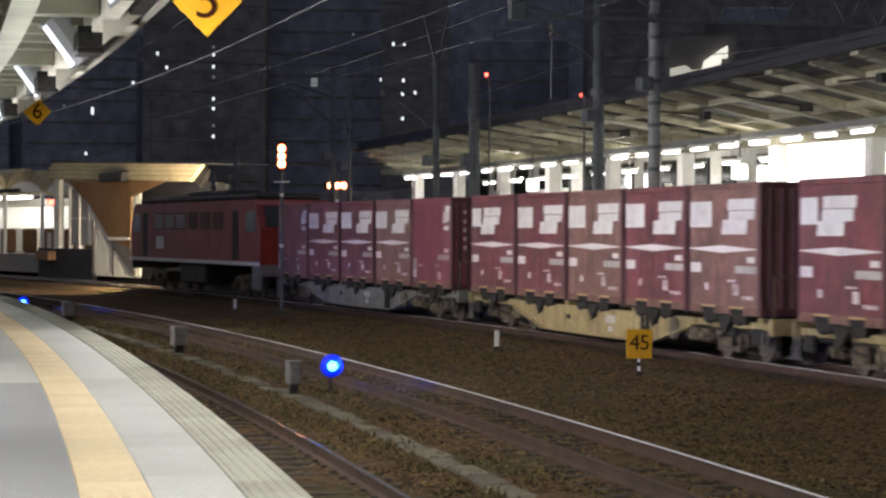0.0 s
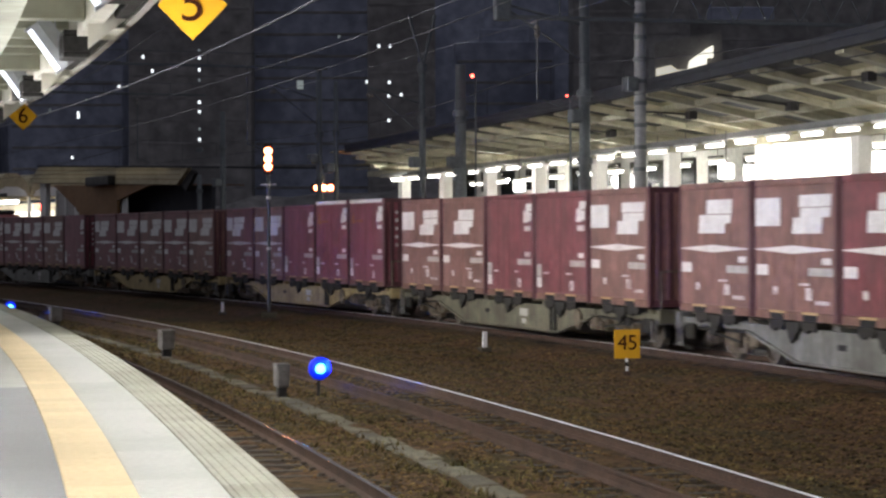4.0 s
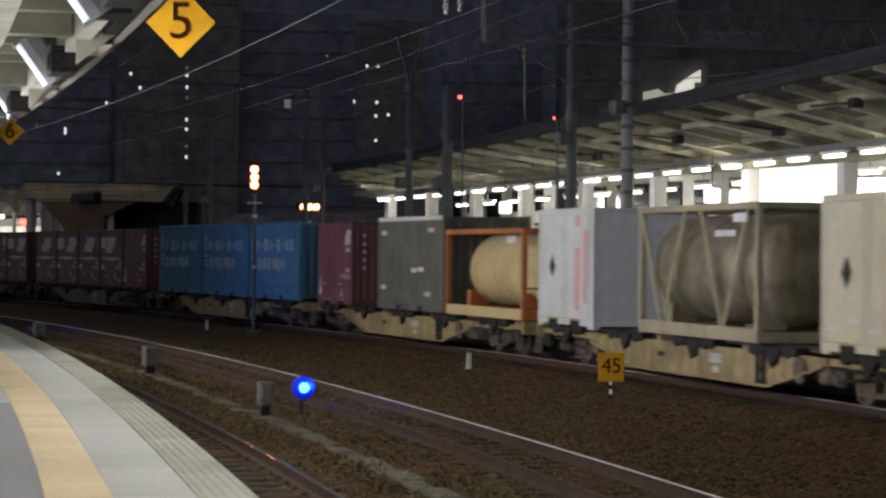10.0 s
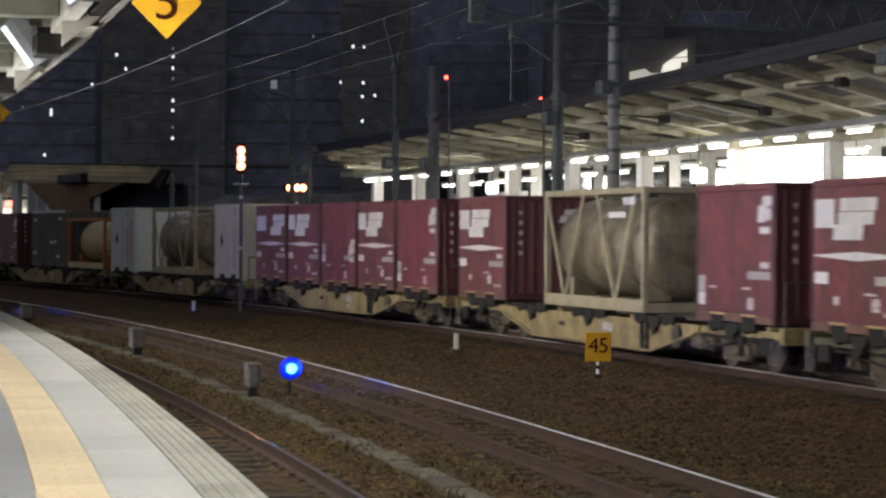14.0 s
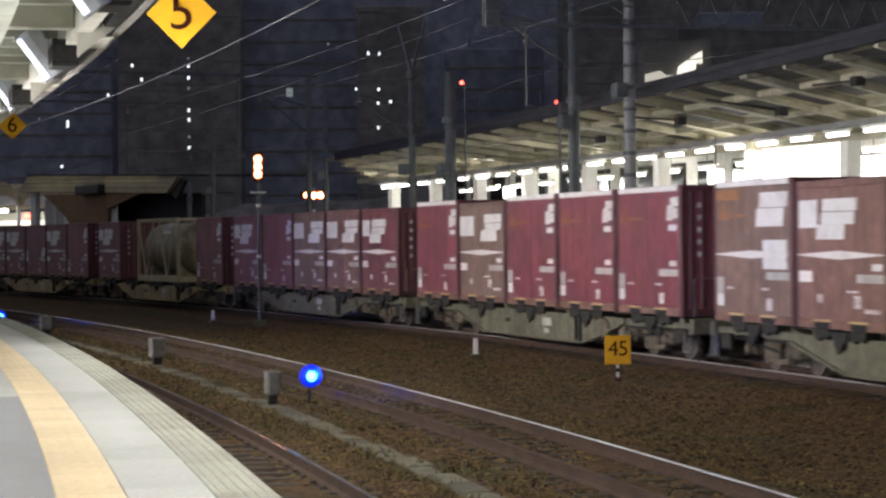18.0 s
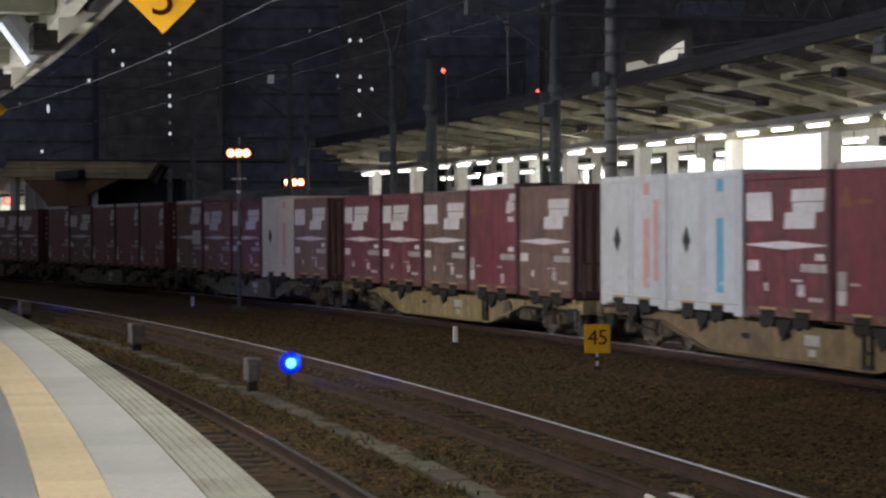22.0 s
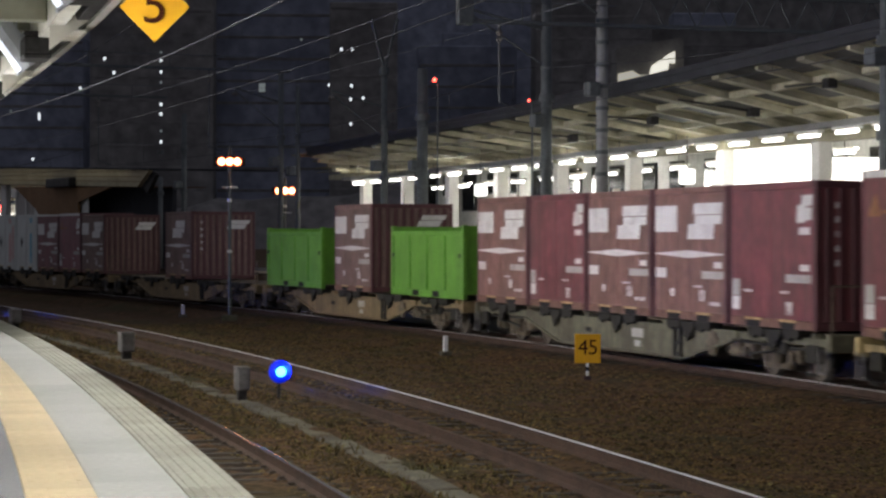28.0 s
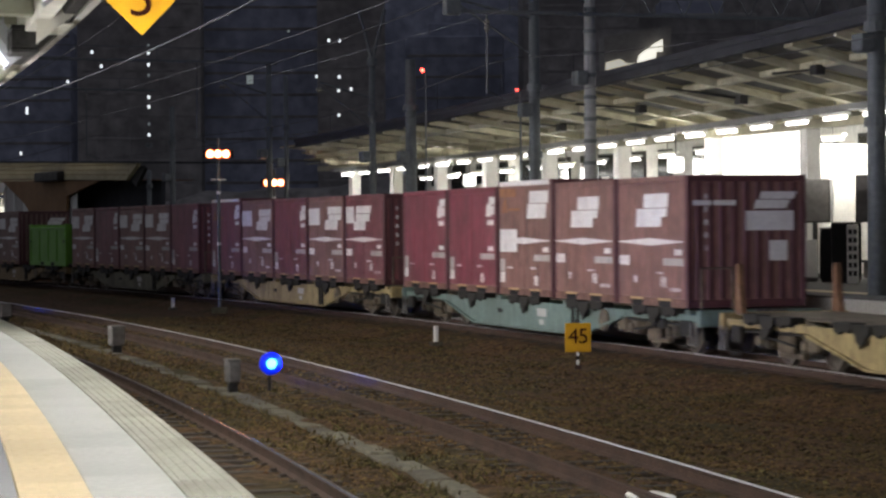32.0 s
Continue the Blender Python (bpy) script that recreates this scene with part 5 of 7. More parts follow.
def make_locomotive():
    t = thing("locomotive", ID, "red box-bodied freight locomotive with a pale lower band", "locomotive")
    hl = 9.6
    body = Shape().prism([(-hl, 1.25), (hl, 1.25), (hl, 2.55), (hl - 0.5, 3.45), (hl - 0.9, 3.62), (-hl + 0.9, 3.62), (-hl + 0.5, 3.45), (-hl, 2.55)], -1.4, 1.4)
    part("body", body, M_LOCORED, t)
    part("roof", Shape().soft(-hl + 1.0, hl - 1.0, -1.25, 1.25, 3.6, 3.86, 0.1), M_DARK, t, "dark grey roof")
    for y in (-1, 1):
        part("waist_band", Shape().soft(-hl + 0.02, hl - 0.02, y * 1.4, y * 1.425, 1.22, 1.36, 0.008), M_MARK, t, "pale lower band")
        for a in (-hl + 0.45, hl - 1.75):
            part("cab_window", Shape().soft(a, a + 1.2, y * 1.4, y * 1.412, 2.45, 3.2, 0.02), M_GLASS, t)
        for a in (-hl + 2.1, hl - 3.5):
            part("cab_door", Shape().soft(a, a + 0.75, y * 1.4, y * 1.415, 1.42, 3.25, 0.02), M_DARK, t, "dark cab doorway")
        for k in range(6):
            a = -hl + 4.2 + 1.75 * k
            lv = part("louvre", Shape().soft(a, a + 1.4, y * 1.4, y * 1.41, 2.55, 3.2, 0.01), M_DARK, t, "grille with slats")
            sl = Shape()
            for q in range(6):
                sl.soft(a + 0.05, a + 1.35, y * 1.405, y * 1.425, 2.62 + 0.095 * q, 2.655 + 0.095 * q, 0.008)
            # white on the first three grilles paints in a pale reflection
            part("slat", sl, M_LOCORED if k > 2 else M_MARK, lv)
        part("emblem", Shape().soft(-hl + 4.4, -hl + 5.6, y * 1.4, y * 1.412, 1.75, 2.25, 0.01), M_MARK, t)
        part("skirt", Shape().soft(hl - 1.1, hl - 0.02, y * 1.38, y * 1.3, 0.35, 1.24, 0.03), M_GREYBOX, t)
    for x in (-1, 1):
        part("windscreen", Shape().prism([(x * (hl - 0.02), 2.62), (x * (hl - 0.44), 3.38), (x * (hl - 0.40), 3.40), (x * (hl + 0.015), 2.64)], -1.15, 1.15), M_GLASS, t)
        part("end_sill", Shape().soft(x * hl, x * (hl + 0.12), -1.35, 1.35, 0.85, 1.27, 0.03), M_GREYBOX, t)
        part("coupler", Shape().soft(x * (hl + 0.1), x * (hl + 0.6), -0.14, 0.14, 0.74, 1.0, 0.04), M_DARK, t)
    for y in (-0.85, 0.85):
        h = part("headlight", Shape().lathe([(-hl - 0.13, 0.155), (-hl - 0.13, 0.17), (-hl + 0.02, 0.19), (-hl + 0.02, 0.16), (-hl - 0.13, 0.155)], 14, "x", False), M_DARK, t, "hooded headlight", m=Matrix.Translation((0, y, 2.3)))
        part("lens", Shape().lathe([(-hl - 0.03, 0.15), (-hl - 0.02, 0.15)], 14), M_HEADLIGHT, h, "glowing headlight lens")
    part("fuel_tank", Shape().soft(-1.9, 1.9, -1.25, 1.25, 0.4, 1.2, 0.08), M_DARK, t)
    for x in (-6.3, -0.0, 6.3):
        if x:
            b = part("bogie", BOGIE["frame"], M_BOGIE, t, "dark bogie", m=Matrix.Translation((x, 0, 0)))
            bogie_fittings(b)
            for a in (-0.95, 0.95):
                part("wheelset", BOGIE["wheel"], M_WHEEL, b, "steel wheelset", m=Matrix.Translation((a, 0, 0.425)))
    part("roof_box", Shape().soft(-3, 3, -0.7, 0.7, 3.84, 4.05, 0.06), M_DARK, t)
    return t


# wagon colour, then loads as (kind, paint, distance of the load's middle from the front of the load deck)
MAR, BRO, CRI, TAU = M_MAROON, M_BROWN, M_CRIMSON, M_TAUPE


def five(*kinds):
    return [(k, p, L12 / 2 + 3.76 * i) for i, (k, p) in enumerate(kinds)]


TRAIN = {
    -1: ("grey", five(("B", MAR), ("a", MAR), ("a", MAR), ("a", BRO), ("B", CRI))),
    0: ("tan", five(("m", MAR), ("a", MAR), ("a", BRO), ("a", MAR), ("a", BRO))),
    1: ("tan", five(("m", MAR), ("a", BRO), ("B", CRI), ("C", CRI), ("C", CRI))),
    2: ("green", five(("a", BRO), ("f", BRO), ("B", MAR), ("B", MAR), ("a", BRO))),
    3: ("grey", five(("f", BRO), ("a", BRO), ("f", MAR), ("m", MAR), ("B", MAR))),
    4: ("tan", [("blue", None, 3.25), ("blue", None, 9.53), ("blue", None, 15.81)]),
    5: ("tan", [("B", MAR, 0.6 + L12 / 2), ("grey", None, 9.9), ("orange", None, 16.15)]),
    6: ("tan", [("W", M_REEFER, L12 / 2 - 0.1), ("steel", None, 9.35), ("K", M_CREAM, 16.95)]),
    7: ("tan", five(("a", MAR), ("m", MAR), ("D", CRI), ("m", MAR), ("B", CRI))),
    8: ("tan", [("m", MAR, L12 / 2), ("steel", None, 9.45), ("B", MAR, 17.1)]),
    9: ("green", five(("m", MAR), ("B", MAR), ("a", TAU), ("a", BRO), ("m", MAR))),
    10: ("green", five(("C", CRI), ("a", TAU), ("C", CRI), ("C", CRI), ("C", CRI))),
    11: ("green", five(("H", TAU), ("m", BRO), ("a", MAR), ("K", M_CREAM), ("a", TAU))),
    12: ("tan", five(("m", MAR), ("m", MAR), ("a", TAU), ("C", CRI), ("R", TAU))),
    13: ("ochre", five(("W", M_REEFER), ("X", M_REEFER), ("a", MAR), ("C", CRI), ("a", TAU))),
    14: ("ochre", [("f", TAU, 2 * 3.76 + L12 / 2)]),
    15: ("ochre", [("open", None, 3.4), ("a", TAU, 7.75 + L12 / 2), ("open", None, 16.3)]),
    16: ("green", five(("a", BRO), ("B", MAR), ("a", BRO), ("a", BRO), ("B", MAR))),
    17: ("tan", five(("C", MAR), ("a", BRO), ("B", MAR), ("a", BRO), ("m", MAR))),
    18: ("teal", five(("B", CRI), ("B", CRI), ("H", BRO), ("f", BRO), ("T", BRO))),
    19: ("tan", []),
}
MOVING = []            # (thing, its station at 0 s, its height)


def build_train():
    protos = {}

    def load(kind, paint):
        key = (kind, paint.name if paint else "")
        if key not in protos:
            protos[key] = (make_long_container(kind) if kind in ("blue", "grey") else make_tank(kind) if kind in ("orange", "steel")
                           else make_open_container() if kind == "open" else make_container(kind, paint))
            return protos[key]
        return copy_thing(protos[key], ID)

    for k, (colour, loads) in TRAIN.items():
        front = U0 + PITCH * k
        if colour not in protos:
            protos[colour] = w = make_wagon(colour)
        else:
            w = copy_thing(protos[colour], ID)
        MOVING.append((w, front + 9.378, 0.0))
        for kind, paint, mid in loads:
            MOVING.append((load(kind, paint), front + mid, 0.908))
    MOVING.append((make_locomotive(), U0 - PITCH - 1.65 - 10.0, 0.0))
    for ob, u, z in MOVING:
        ob.matrix_basis = put(u, 0, z)


def motions():
    """The whole train runs away from the camera along the bend at an even speed; the signal turns from upright to level."""
    for ob, u, z in MOVING:
        walk(ob, [(t, put(u - SPEED * t, 0, z)) for t in range(33)])
    turn_wheels()
    turn_signal()


def turn_wheels():
    """All wheelsets roll alike: two actions, one for each end of a bogie, shared by the rest."""
    first = {}
    for ob in [o for o in scene.objects if o.name.split(".")[0] == "wheelset"]:
        x = -0.95 if ob.location.x < 0 else 0.95
        if x not in first:
            first[x] = ob
            step = 1.0 / 24
            walk(ob, [(k * step, Matrix.Translation((x, 0, 0.425)) @ Matrix.Rotation(-SPEED * k * step / 0.425, 4, "Y")) for k in range(24 * 32 + 1)])
        else:
            ob.rotation_mode = "QUATERNION"
            source = first[x].animation_data
            keys = ob.animation_data_create()
            keys.action = source.action
            keys.action_slot = source.action_slot

# ---- trackside ----
def build_trough():
    root = thing("cable_trough", ID, "pale concrete cable trough lying between the tracks", "trough", "", "structure")
    lid = Shape().soft(-0.49, 0.49, -0.15, 0.15, -0.13, -0.03, 0.02).mesh("trough_lid", M_TROUGH)
    rnd = random.Random(4)
    s = -60.0
    while s < 34:
        part("trough_lid", lid, M_TROUGH, root, "", put(s, -10.5 + rnd.uniform(-0.03, 0.03), rnd.uniform(-0.16, -0.12), rnd.uniform(-2, 2)) @ Matrix.Rotation(rnd.uniform(-0.03, 0.03), 4, "X"))
        s += 1.0


def build_relay_box(s, d, w, h, words):
    t = thing("relay_box", put(s, d, -0.3, 6), words, "box", "trackside boxes")
    part("plinth", Shape().soft(-w * 1.6, w * 1.6, -w * 1.5, w * 1.5, -0.02, 0.07, 0.03), M_TROUGH, t)
    part("leg", Shape().soft(-w * 0.6, w * 0.6, -w * 0.6, w * 0.6, 0.06, 0.29, 0.02), M_DARK, t, "dark steel stand")
    part("case", Shape().soft(-w, w, -w * 0.95, w * 0.95, 0.28, h + 0.28, 0.035), M_RELAY, t)
    part("lid", Shape().soft(-w * 1.08, w * 1.08, -w * 1.02, w * 1.02, h + 0.26, h + 0.31, 0.02), M_RELAY, t)
    part("hinge", Shape().tube((w + 0.01, -w * 0.5, h + 0.18), (w + 0.01, w * 0.5, h + 0.18), 0.014, 6), M_RELAY, t)
    part("cable", Shape().tube((-w * 0.5, 0, 0.05), (-w * 2.6, -0.25, 0.02), 0.03, 6), M_BLACK, t)


def build_low_box(s, d):
    t = thing("concrete_box", put(s, d, -0.25, 6), "low pale concrete cable box between the tracks", "box", "trackside boxes")
    part("body", Shape().soft(-0.2, 0.2, -0.15, 0.15, 0, 0.14, 0.03), M_CONCRETE, t)
    part("lid", Shape().soft(-0.22, 0.22, -0.17, 0.17, 0.135, 0.19, 0.02), M_WHITE, t, "whitish lid")


def build_blue_lamp(s, d, z, watts, aim):
    z = z + 0.25 - 0.255
    t = thing("blue_marker_lamp", put(s, d, -0.25), "small trackside lamp on a post, shining bright blue", "lamp", "blue lamps between the tracks")
    part("post", Shape().tube((0, 0, 0), (0, 0, z + 0.12), 0.03, 8), M_DARK, t)
    part("base", Shape().soft(-0.13, 0.13, -0.13, 0.13, 0, 0.06, 0.015), M_TROUGH, t)
    h = part("housing", Shape().soft(-0.11, 0.09, -0.14, 0.14, z + 0.12, z + 0.40, 0.05), M_BLACK, t)
    # outer disc overhangs the housing to draw the lamp's glare halo
    part("lens", Shape().lathe([(0.09, 0.19), (0.12, 0.18), (0.15, 0.11), (0.155, 0.01)], 18), M_BLUE_HALO, h, "glowing blue disc for lens and glare halo", m=Matrix.Translation((0, 0, z + 0.255)))
    part("inner_lens", Shape().lathe([(0.12, 0.14), (0.16, 0.12), (0.165, 0.01)], 16), M_BLUE_LIGHT, h, "bright blue ring", m=Matrix.Translation((0, 0, z + 0.255)))
    part("bulb", Shape().lathe([(0.13, 0.085), (0.17, 0.08), (0.178, 0.01)], 12), M_BLUE_CORE, h, m=Matrix.Translation((0, 0, z + 0.255)))
    # added spot, aimed apart from the lens, tints train and ground blue
    data = bpy.data.lights.new("blue_light", "SPOT")
    data.energy, data.color, data.shadow_soft_size = watts, (0.03, 0.10, 1.0), 0.1
    data.spot_size, data.spot_blend = radians(120), 1.0
    beam = new("blue_light", data)
    beam.matrix_world = put(s + 0.3, d + 0.1, z + 0.03) @ Matrix.Rotation(radians(aim), 4, "Z") @ Matrix.Rotation(radians(-110), 4, "Y")


def build_speed_sign():
    t = thing("speed_sign", put(8.0, -2.9, -0.2) @ Matrix.Rotation(radians(80), 4, "Z"), "yellow speed restriction sign with black 45 on a short post", "sign")
    part("post", Shape().tube((0, 0.04, 0), (0, 0.04, 0.8), 0.028, 8), M_WHITE, t)
    part("band", Shape().tube((0, 0.04, 0.12), (0, 0.04, 0.2), 0.033, 8), M_BLACK, t)
    part("foot", Shape().soft(-0.07, 0.07, -0.03, 0.11, -0.05, 0.03, 0.02), M_RUST, t)
    part("plate", Shape().soft(-0.25, 0.25, -0.012, 0.012, 0.27, 0.82, 0.01), M_YELLOW, t)
    letters("digit", "4", 0.41, M_DIGIT, t, Matrix.Translation((-0.09, -0.017, 0.56)) @ Matrix.Rotation(radians(90), 4, "X"))
    letters("digit", "5", 0.41, M_DIGIT, t, Matrix.Translation((0.10, -0.017, 0.56)) @ Matrix.Rotation(radians(90), 4, "X"))


def build_marker_post(s, d, h):
    t = thing("marker_post", put(s, d, -0.22), "short white trackside marker post", "post", "white marker posts")
    part("post", Shape().soft(-0.05, 0.05, -0.05, 0.05, 0, 0.68 * h, 0.015), M_WHITE, t)
    part("foot", Shape().soft(-0.13, 0.13, -0.13, 0.13, -0.05, 0.05, 0.02), M_TROUGH, t)


SIGNAL_HEADS = []


def build_repeater(s, d, z, upright, words):
    """A round repeater signal with three lamps in a row, on a pole."""
    t = thing("repeater_signal", put(s, d, -0.2) @ Matrix.Rotation(radians(72), 4, "Z"), words, "signal", "repeater signals")
    zz = z + 0.2
    part("pole", Shape().tube((0, 0.16, 0), (0, 0.16, zz + 0.5), 0.055, 10), M_STEELPOLE, t)
    part("base", Shape().soft(-0.25, 0.25, -0.1, 0.42, -0.05, 0.15, 0.03), M_TROUGH, t)
    for q in (1.75, 3.4):
        part("reflector_band", Shape().tube((0, 0.16, q + 0.4), (0, 0.16, q + 0.5), 0.075, 10), M_MARK, t, "white reflective band")
    part("step_bracket", Shape().soft(-0.25, 0.25, 0.1, 0.22, zz - 0.85, zz - 0.8, 0.01), M_MARK, t)
    part("back_board", Shape().lathe([(0.04, 0.1), (0.04, 0.15), (0.06, 0.16), (0.09, 0.15), (0.09, 0.1)], 28, "y"), M_BLACK, t, "round black hub", m=Matrix.Translation((0, 0, zz)))
    turn = 0 if upright else 90
    head = part("lamp_bar", Shape().soft(-0.14, 0.14, -0.03, 0.03, -0.5, 0.5, 0.03), M_BLACK, t, "bar of three lamps", m=Matrix.Translation((0, 0, zz)) @ Matrix.Rotation(radians(turn), 4, "Y"))
    for k in (-1, 0, 1):
        part("lens", Shape().lathe([(-0.03, 0.145), (-0.06, 0.14), (-0.085, 0.09), (-0.09, 0.01)], 16, "y"), M_ORANGE_LIGHT, head, "glowing orange-white lens", m=Matrix.Translation((0, 0, 0.25 * k)))
        part("bulb", Shape().lathe([(-0.07, 0.115), (-0.1, 0.09), (-0.11, 0.01)], 12, "y"), M_SIGNAL_CORE, head, "", m=Matrix.Translation((0, 0, 0.25 * k)))
    if upright:
        SIGNAL_HEADS.append((head, zz))


def turn_signal():
    for head, zz in SIGNAL_HEADS:
        def m(a):
            return Matrix.Translation((0, 0, zz)) @ Matrix.Rotation(radians(a), 4, "Y")
        walk(head, [(0, m(0)), (19.0, m(0)), (19.15, m(45)), (19.3, m(90)), (32, m(90))])


def build_mast(s, d, h, r, kind, arm=0.0):
    words = "tall banded concrete overhead-line pole" if kind == "pole" else "dark steel overhead-line mast"
    t = thing("overhead_line_mast", put(s, d, -0.3), words + " beside the goods track", "mast", "overhead line masts")
    if kind == "pole":
        part("shaft", Shape().tube((0, 0, 0), (0, 0, h), r, 14, r * 0.75), M_POLE, t, smooth=True)
        for k in range(16):
            z = 3.2 + 0.55 * k
            if z < h - 0.3:
                part("band", Shape().tube((0, 0, z), (0, 0, z + 0.1), r * 1.04 - 0.0012 * z, 14), M_STEELPOLE, t)
    else:
        part("shaft", Shape().tube((0, 0, 0), (0, 0, h), r, 12, r * 0.8), M_STEELPOLE, t, smooth=True)
        for z in (4.6, 6.4):
            part("clamp", Shape().tube((0, 0, z), (0, 0, z + 0.18), r * 1.25, 12), M_STEELPOLE, t)
    if arm:
        part("arm", Shape().tube((0, 0, h - 1.2), (0, -arm, h - 0.7), 0.04, 6).tube((0, 0, h - 2.2), (0, -arm, h - 0.8), 0.03, 6), M_STEELPOLE, t)
        part("insulator", Shape().lathe([(-arm - 0.1, 0.05), (-arm - 0.05, 0.09), (-arm, 0.05), (-arm + 0.06, 0.09), (-arm + 0.12, 0.05)], 8, "y"), M_GREYBOX, t, m=Matrix.Translation((0, 0, h - 0.95)))
    part("switch_box", Shape().soft(-0.22, 0.22, -0.42, -0.12, h * 0.6, h * 0.6 + 0.35, 0.03), M_STEELPOLE, t)


def build_stay(s, d):
    t = thing("mast_fork", put(s, d, 0), "steel fork on top of a line mast", "bracket")
    for y in (-0.45, 0.45):
        part("prong", Shape().tube((0, 0, 7.9), (0, y, 9.6), 0.06, 8), M_STEELPOLE, t)
    part("clamp", Shape().tube((0, 0, 7.75), (0, 0, 8.0), 0.17, 10), M_STEELPOLE, t)


def build_gantry(s, z, truss=0.0, start=-15.5):
    t = thing("overhead_gantry", put(s, 0, 0), "slim dark gantry beam spanning the tracks", "gantry", "gantries over the tracks")
    a, b = start, 2.6
    part("chord", Shape().soft(-0.05, 0.05, a, b, z - 0.05, z + 0.05, 0.01), M_STEELPOLE, t)
    part("tie_rod", Shape().tube((0, a, z + 0.5), (0, b, z + 0.5), 0.018, 5), M_STEELPOLE, t)
    y = a + 1.5
    while y < b:
        part("strut", Shape().tube((0, y, z), (0, y, z + 0.5), 0.018, 5), M_STEELPOLE, t)
        y += 3.0
    if truss:
        part("drop_post", Shape().soft(-0.14, 0.14, a - 0.2, a + 0.2, z - 0.1, z + 3.0, 0.03), M_STEELPOLE, t, "grey post above the beam")
        for y, q in ((a - 1.15, 0.72), (a - 0.8, 0.82)):
            part("insulator", Shape().lathe([(z + q - 0.2, 0.02), (z + q - 0.16, 0.07), (z + q - 0.08, 0.045), (z + q, 0.08), (z + q + 0.08, 0.045), (z + q + 0.16, 0.07), (z + q + 0.22, 0.02)], 8, "z"), M_WHITE, t, "white porcelain insulator", m=Matrix.Translation((0, y, 0)))
        part("insulator_arm", Shape().soft(-0.03, 0.03, a - 1.2, a - 0.2, z + 1.04, z + 1.1, 0.01), M_STEELPOLE, t)
        part("top_chord", Shape().soft(-0.05, 0.05, 3.0, truss, z + 0.80, z + 0.9, 0.01), M_STEELPOLE, t)
        part("chord", Shape().soft(-0.05, 0.05, b, truss, z - 0.05, z + 0.05, 0.01), M_STEELPOLE, t)
        y = 3.0
        while y < truss - 0.8:
            part("diagonal", Shape().tube((0, y, z), (0, y + 0.45, z + 0.85), 0.02, 5).tube((0, y + 0.45, z + 0.85), (0, y + 0.9, z), 0.02, 5), M_STEELPOLE, t)
            y += 0.9
    part("drop_arm", Shape().tube((0, -0.5, z), (0, -0.5, 5.75), 0.03, 6).tube((0, -0.5, 5.8), (0, 0.05, 5.6), 0.02, 6), M_STEELPOLE, t)
    part("insulator", Shape().lathe([(z - 0.5, 0.04), (z - 0.42, 0.085), (z - 0.34, 0.04), (z - 0.26, 0.085), (z - 0.18, 0.04)], 8, "z"), M_GREYBOX, t, m=Matrix.Translation((0, -0.5, 0)))


def build_wires():
    t = thing("overhead_wires", ID, "thin overhead contact wires above the tracks", "wire", "", "structure")
    for d, zc, r in ((D_A, 5.62, 0.006), (D_B, 5.5, 0.006), (0.0, 5.55, 0.009)):
        part("contact_wire", Shape().sweep([(d - r, zc - r), (d + r, zc - r), (d + r, zc + r), (d - r, zc + r)], -160, 60, 2.0), M_WIRE, t)
        if d:
            continue
        v, f, n = [], [], 110
        for i in range(n + 1):
            s = -160 + 220 * i / n
            q = ((s + 4.8) % 46) / 46
            z = zc + 0.35 + 0.75 * (2 * q - 1) ** 2
            for dd, dz in ((-r, -r), (r, -r), (r, r), (-r, r)):
                v.append(tuple(at(s, d + dd, z + dz)))
        for i in range(n):
            for j in range(4):
                f.append((i * 4 + j, i * 4 + (j + 1) % 4, i * 4 + 4 + (j + 1) % 4, i * 4 + 4 + j))
        part("messenger_wire", Shape().add(v, f), M_WIRE, t)
        dr = Shape()
        for s in range(-120, 50, 5):
            q = ((s + 4.8) % 46) / 46
            dr.tube(at(s, d, zc), at(s, d, zc + 0.35 + 0.75 * (2 * q - 1) ** 2), 0.006, 4)
        part("dropper", dr, M_WIRE, t)


def build_feeders():
    t = thing("feeder_wires", ID, "pale grey feeder wires strung high between the tracks", "wire", "", "structure")
    for d, z, r, s0 in ((-9.9, 6.22, 0.013, -160), (-6.4, 6.73, 0.006, -22), (-3.5, 6.8, 0.005, -19)):
        part("feeder_wire", Shape().sweep([(d - r, z - r), (d + r, z - r), (d + r, z + r), (d - r, z + r)], s0, 60, 2.0), M_BRIGHTWIRE, t)


# ---- platform and canopy across the tracks ----
def edge_z(s):
    return 6.2 + 0.0224 * min(12, s)


def canopy_z(s, d):
    """Butterfly roof: lowest over the columns, rising to the track side."""
    q = (8.0 - d) / 5.0
    return 5.12 + (edge_z(s) - 5.12) * q if d <= 8 else 5.12 + 0.12 * (d - 8)


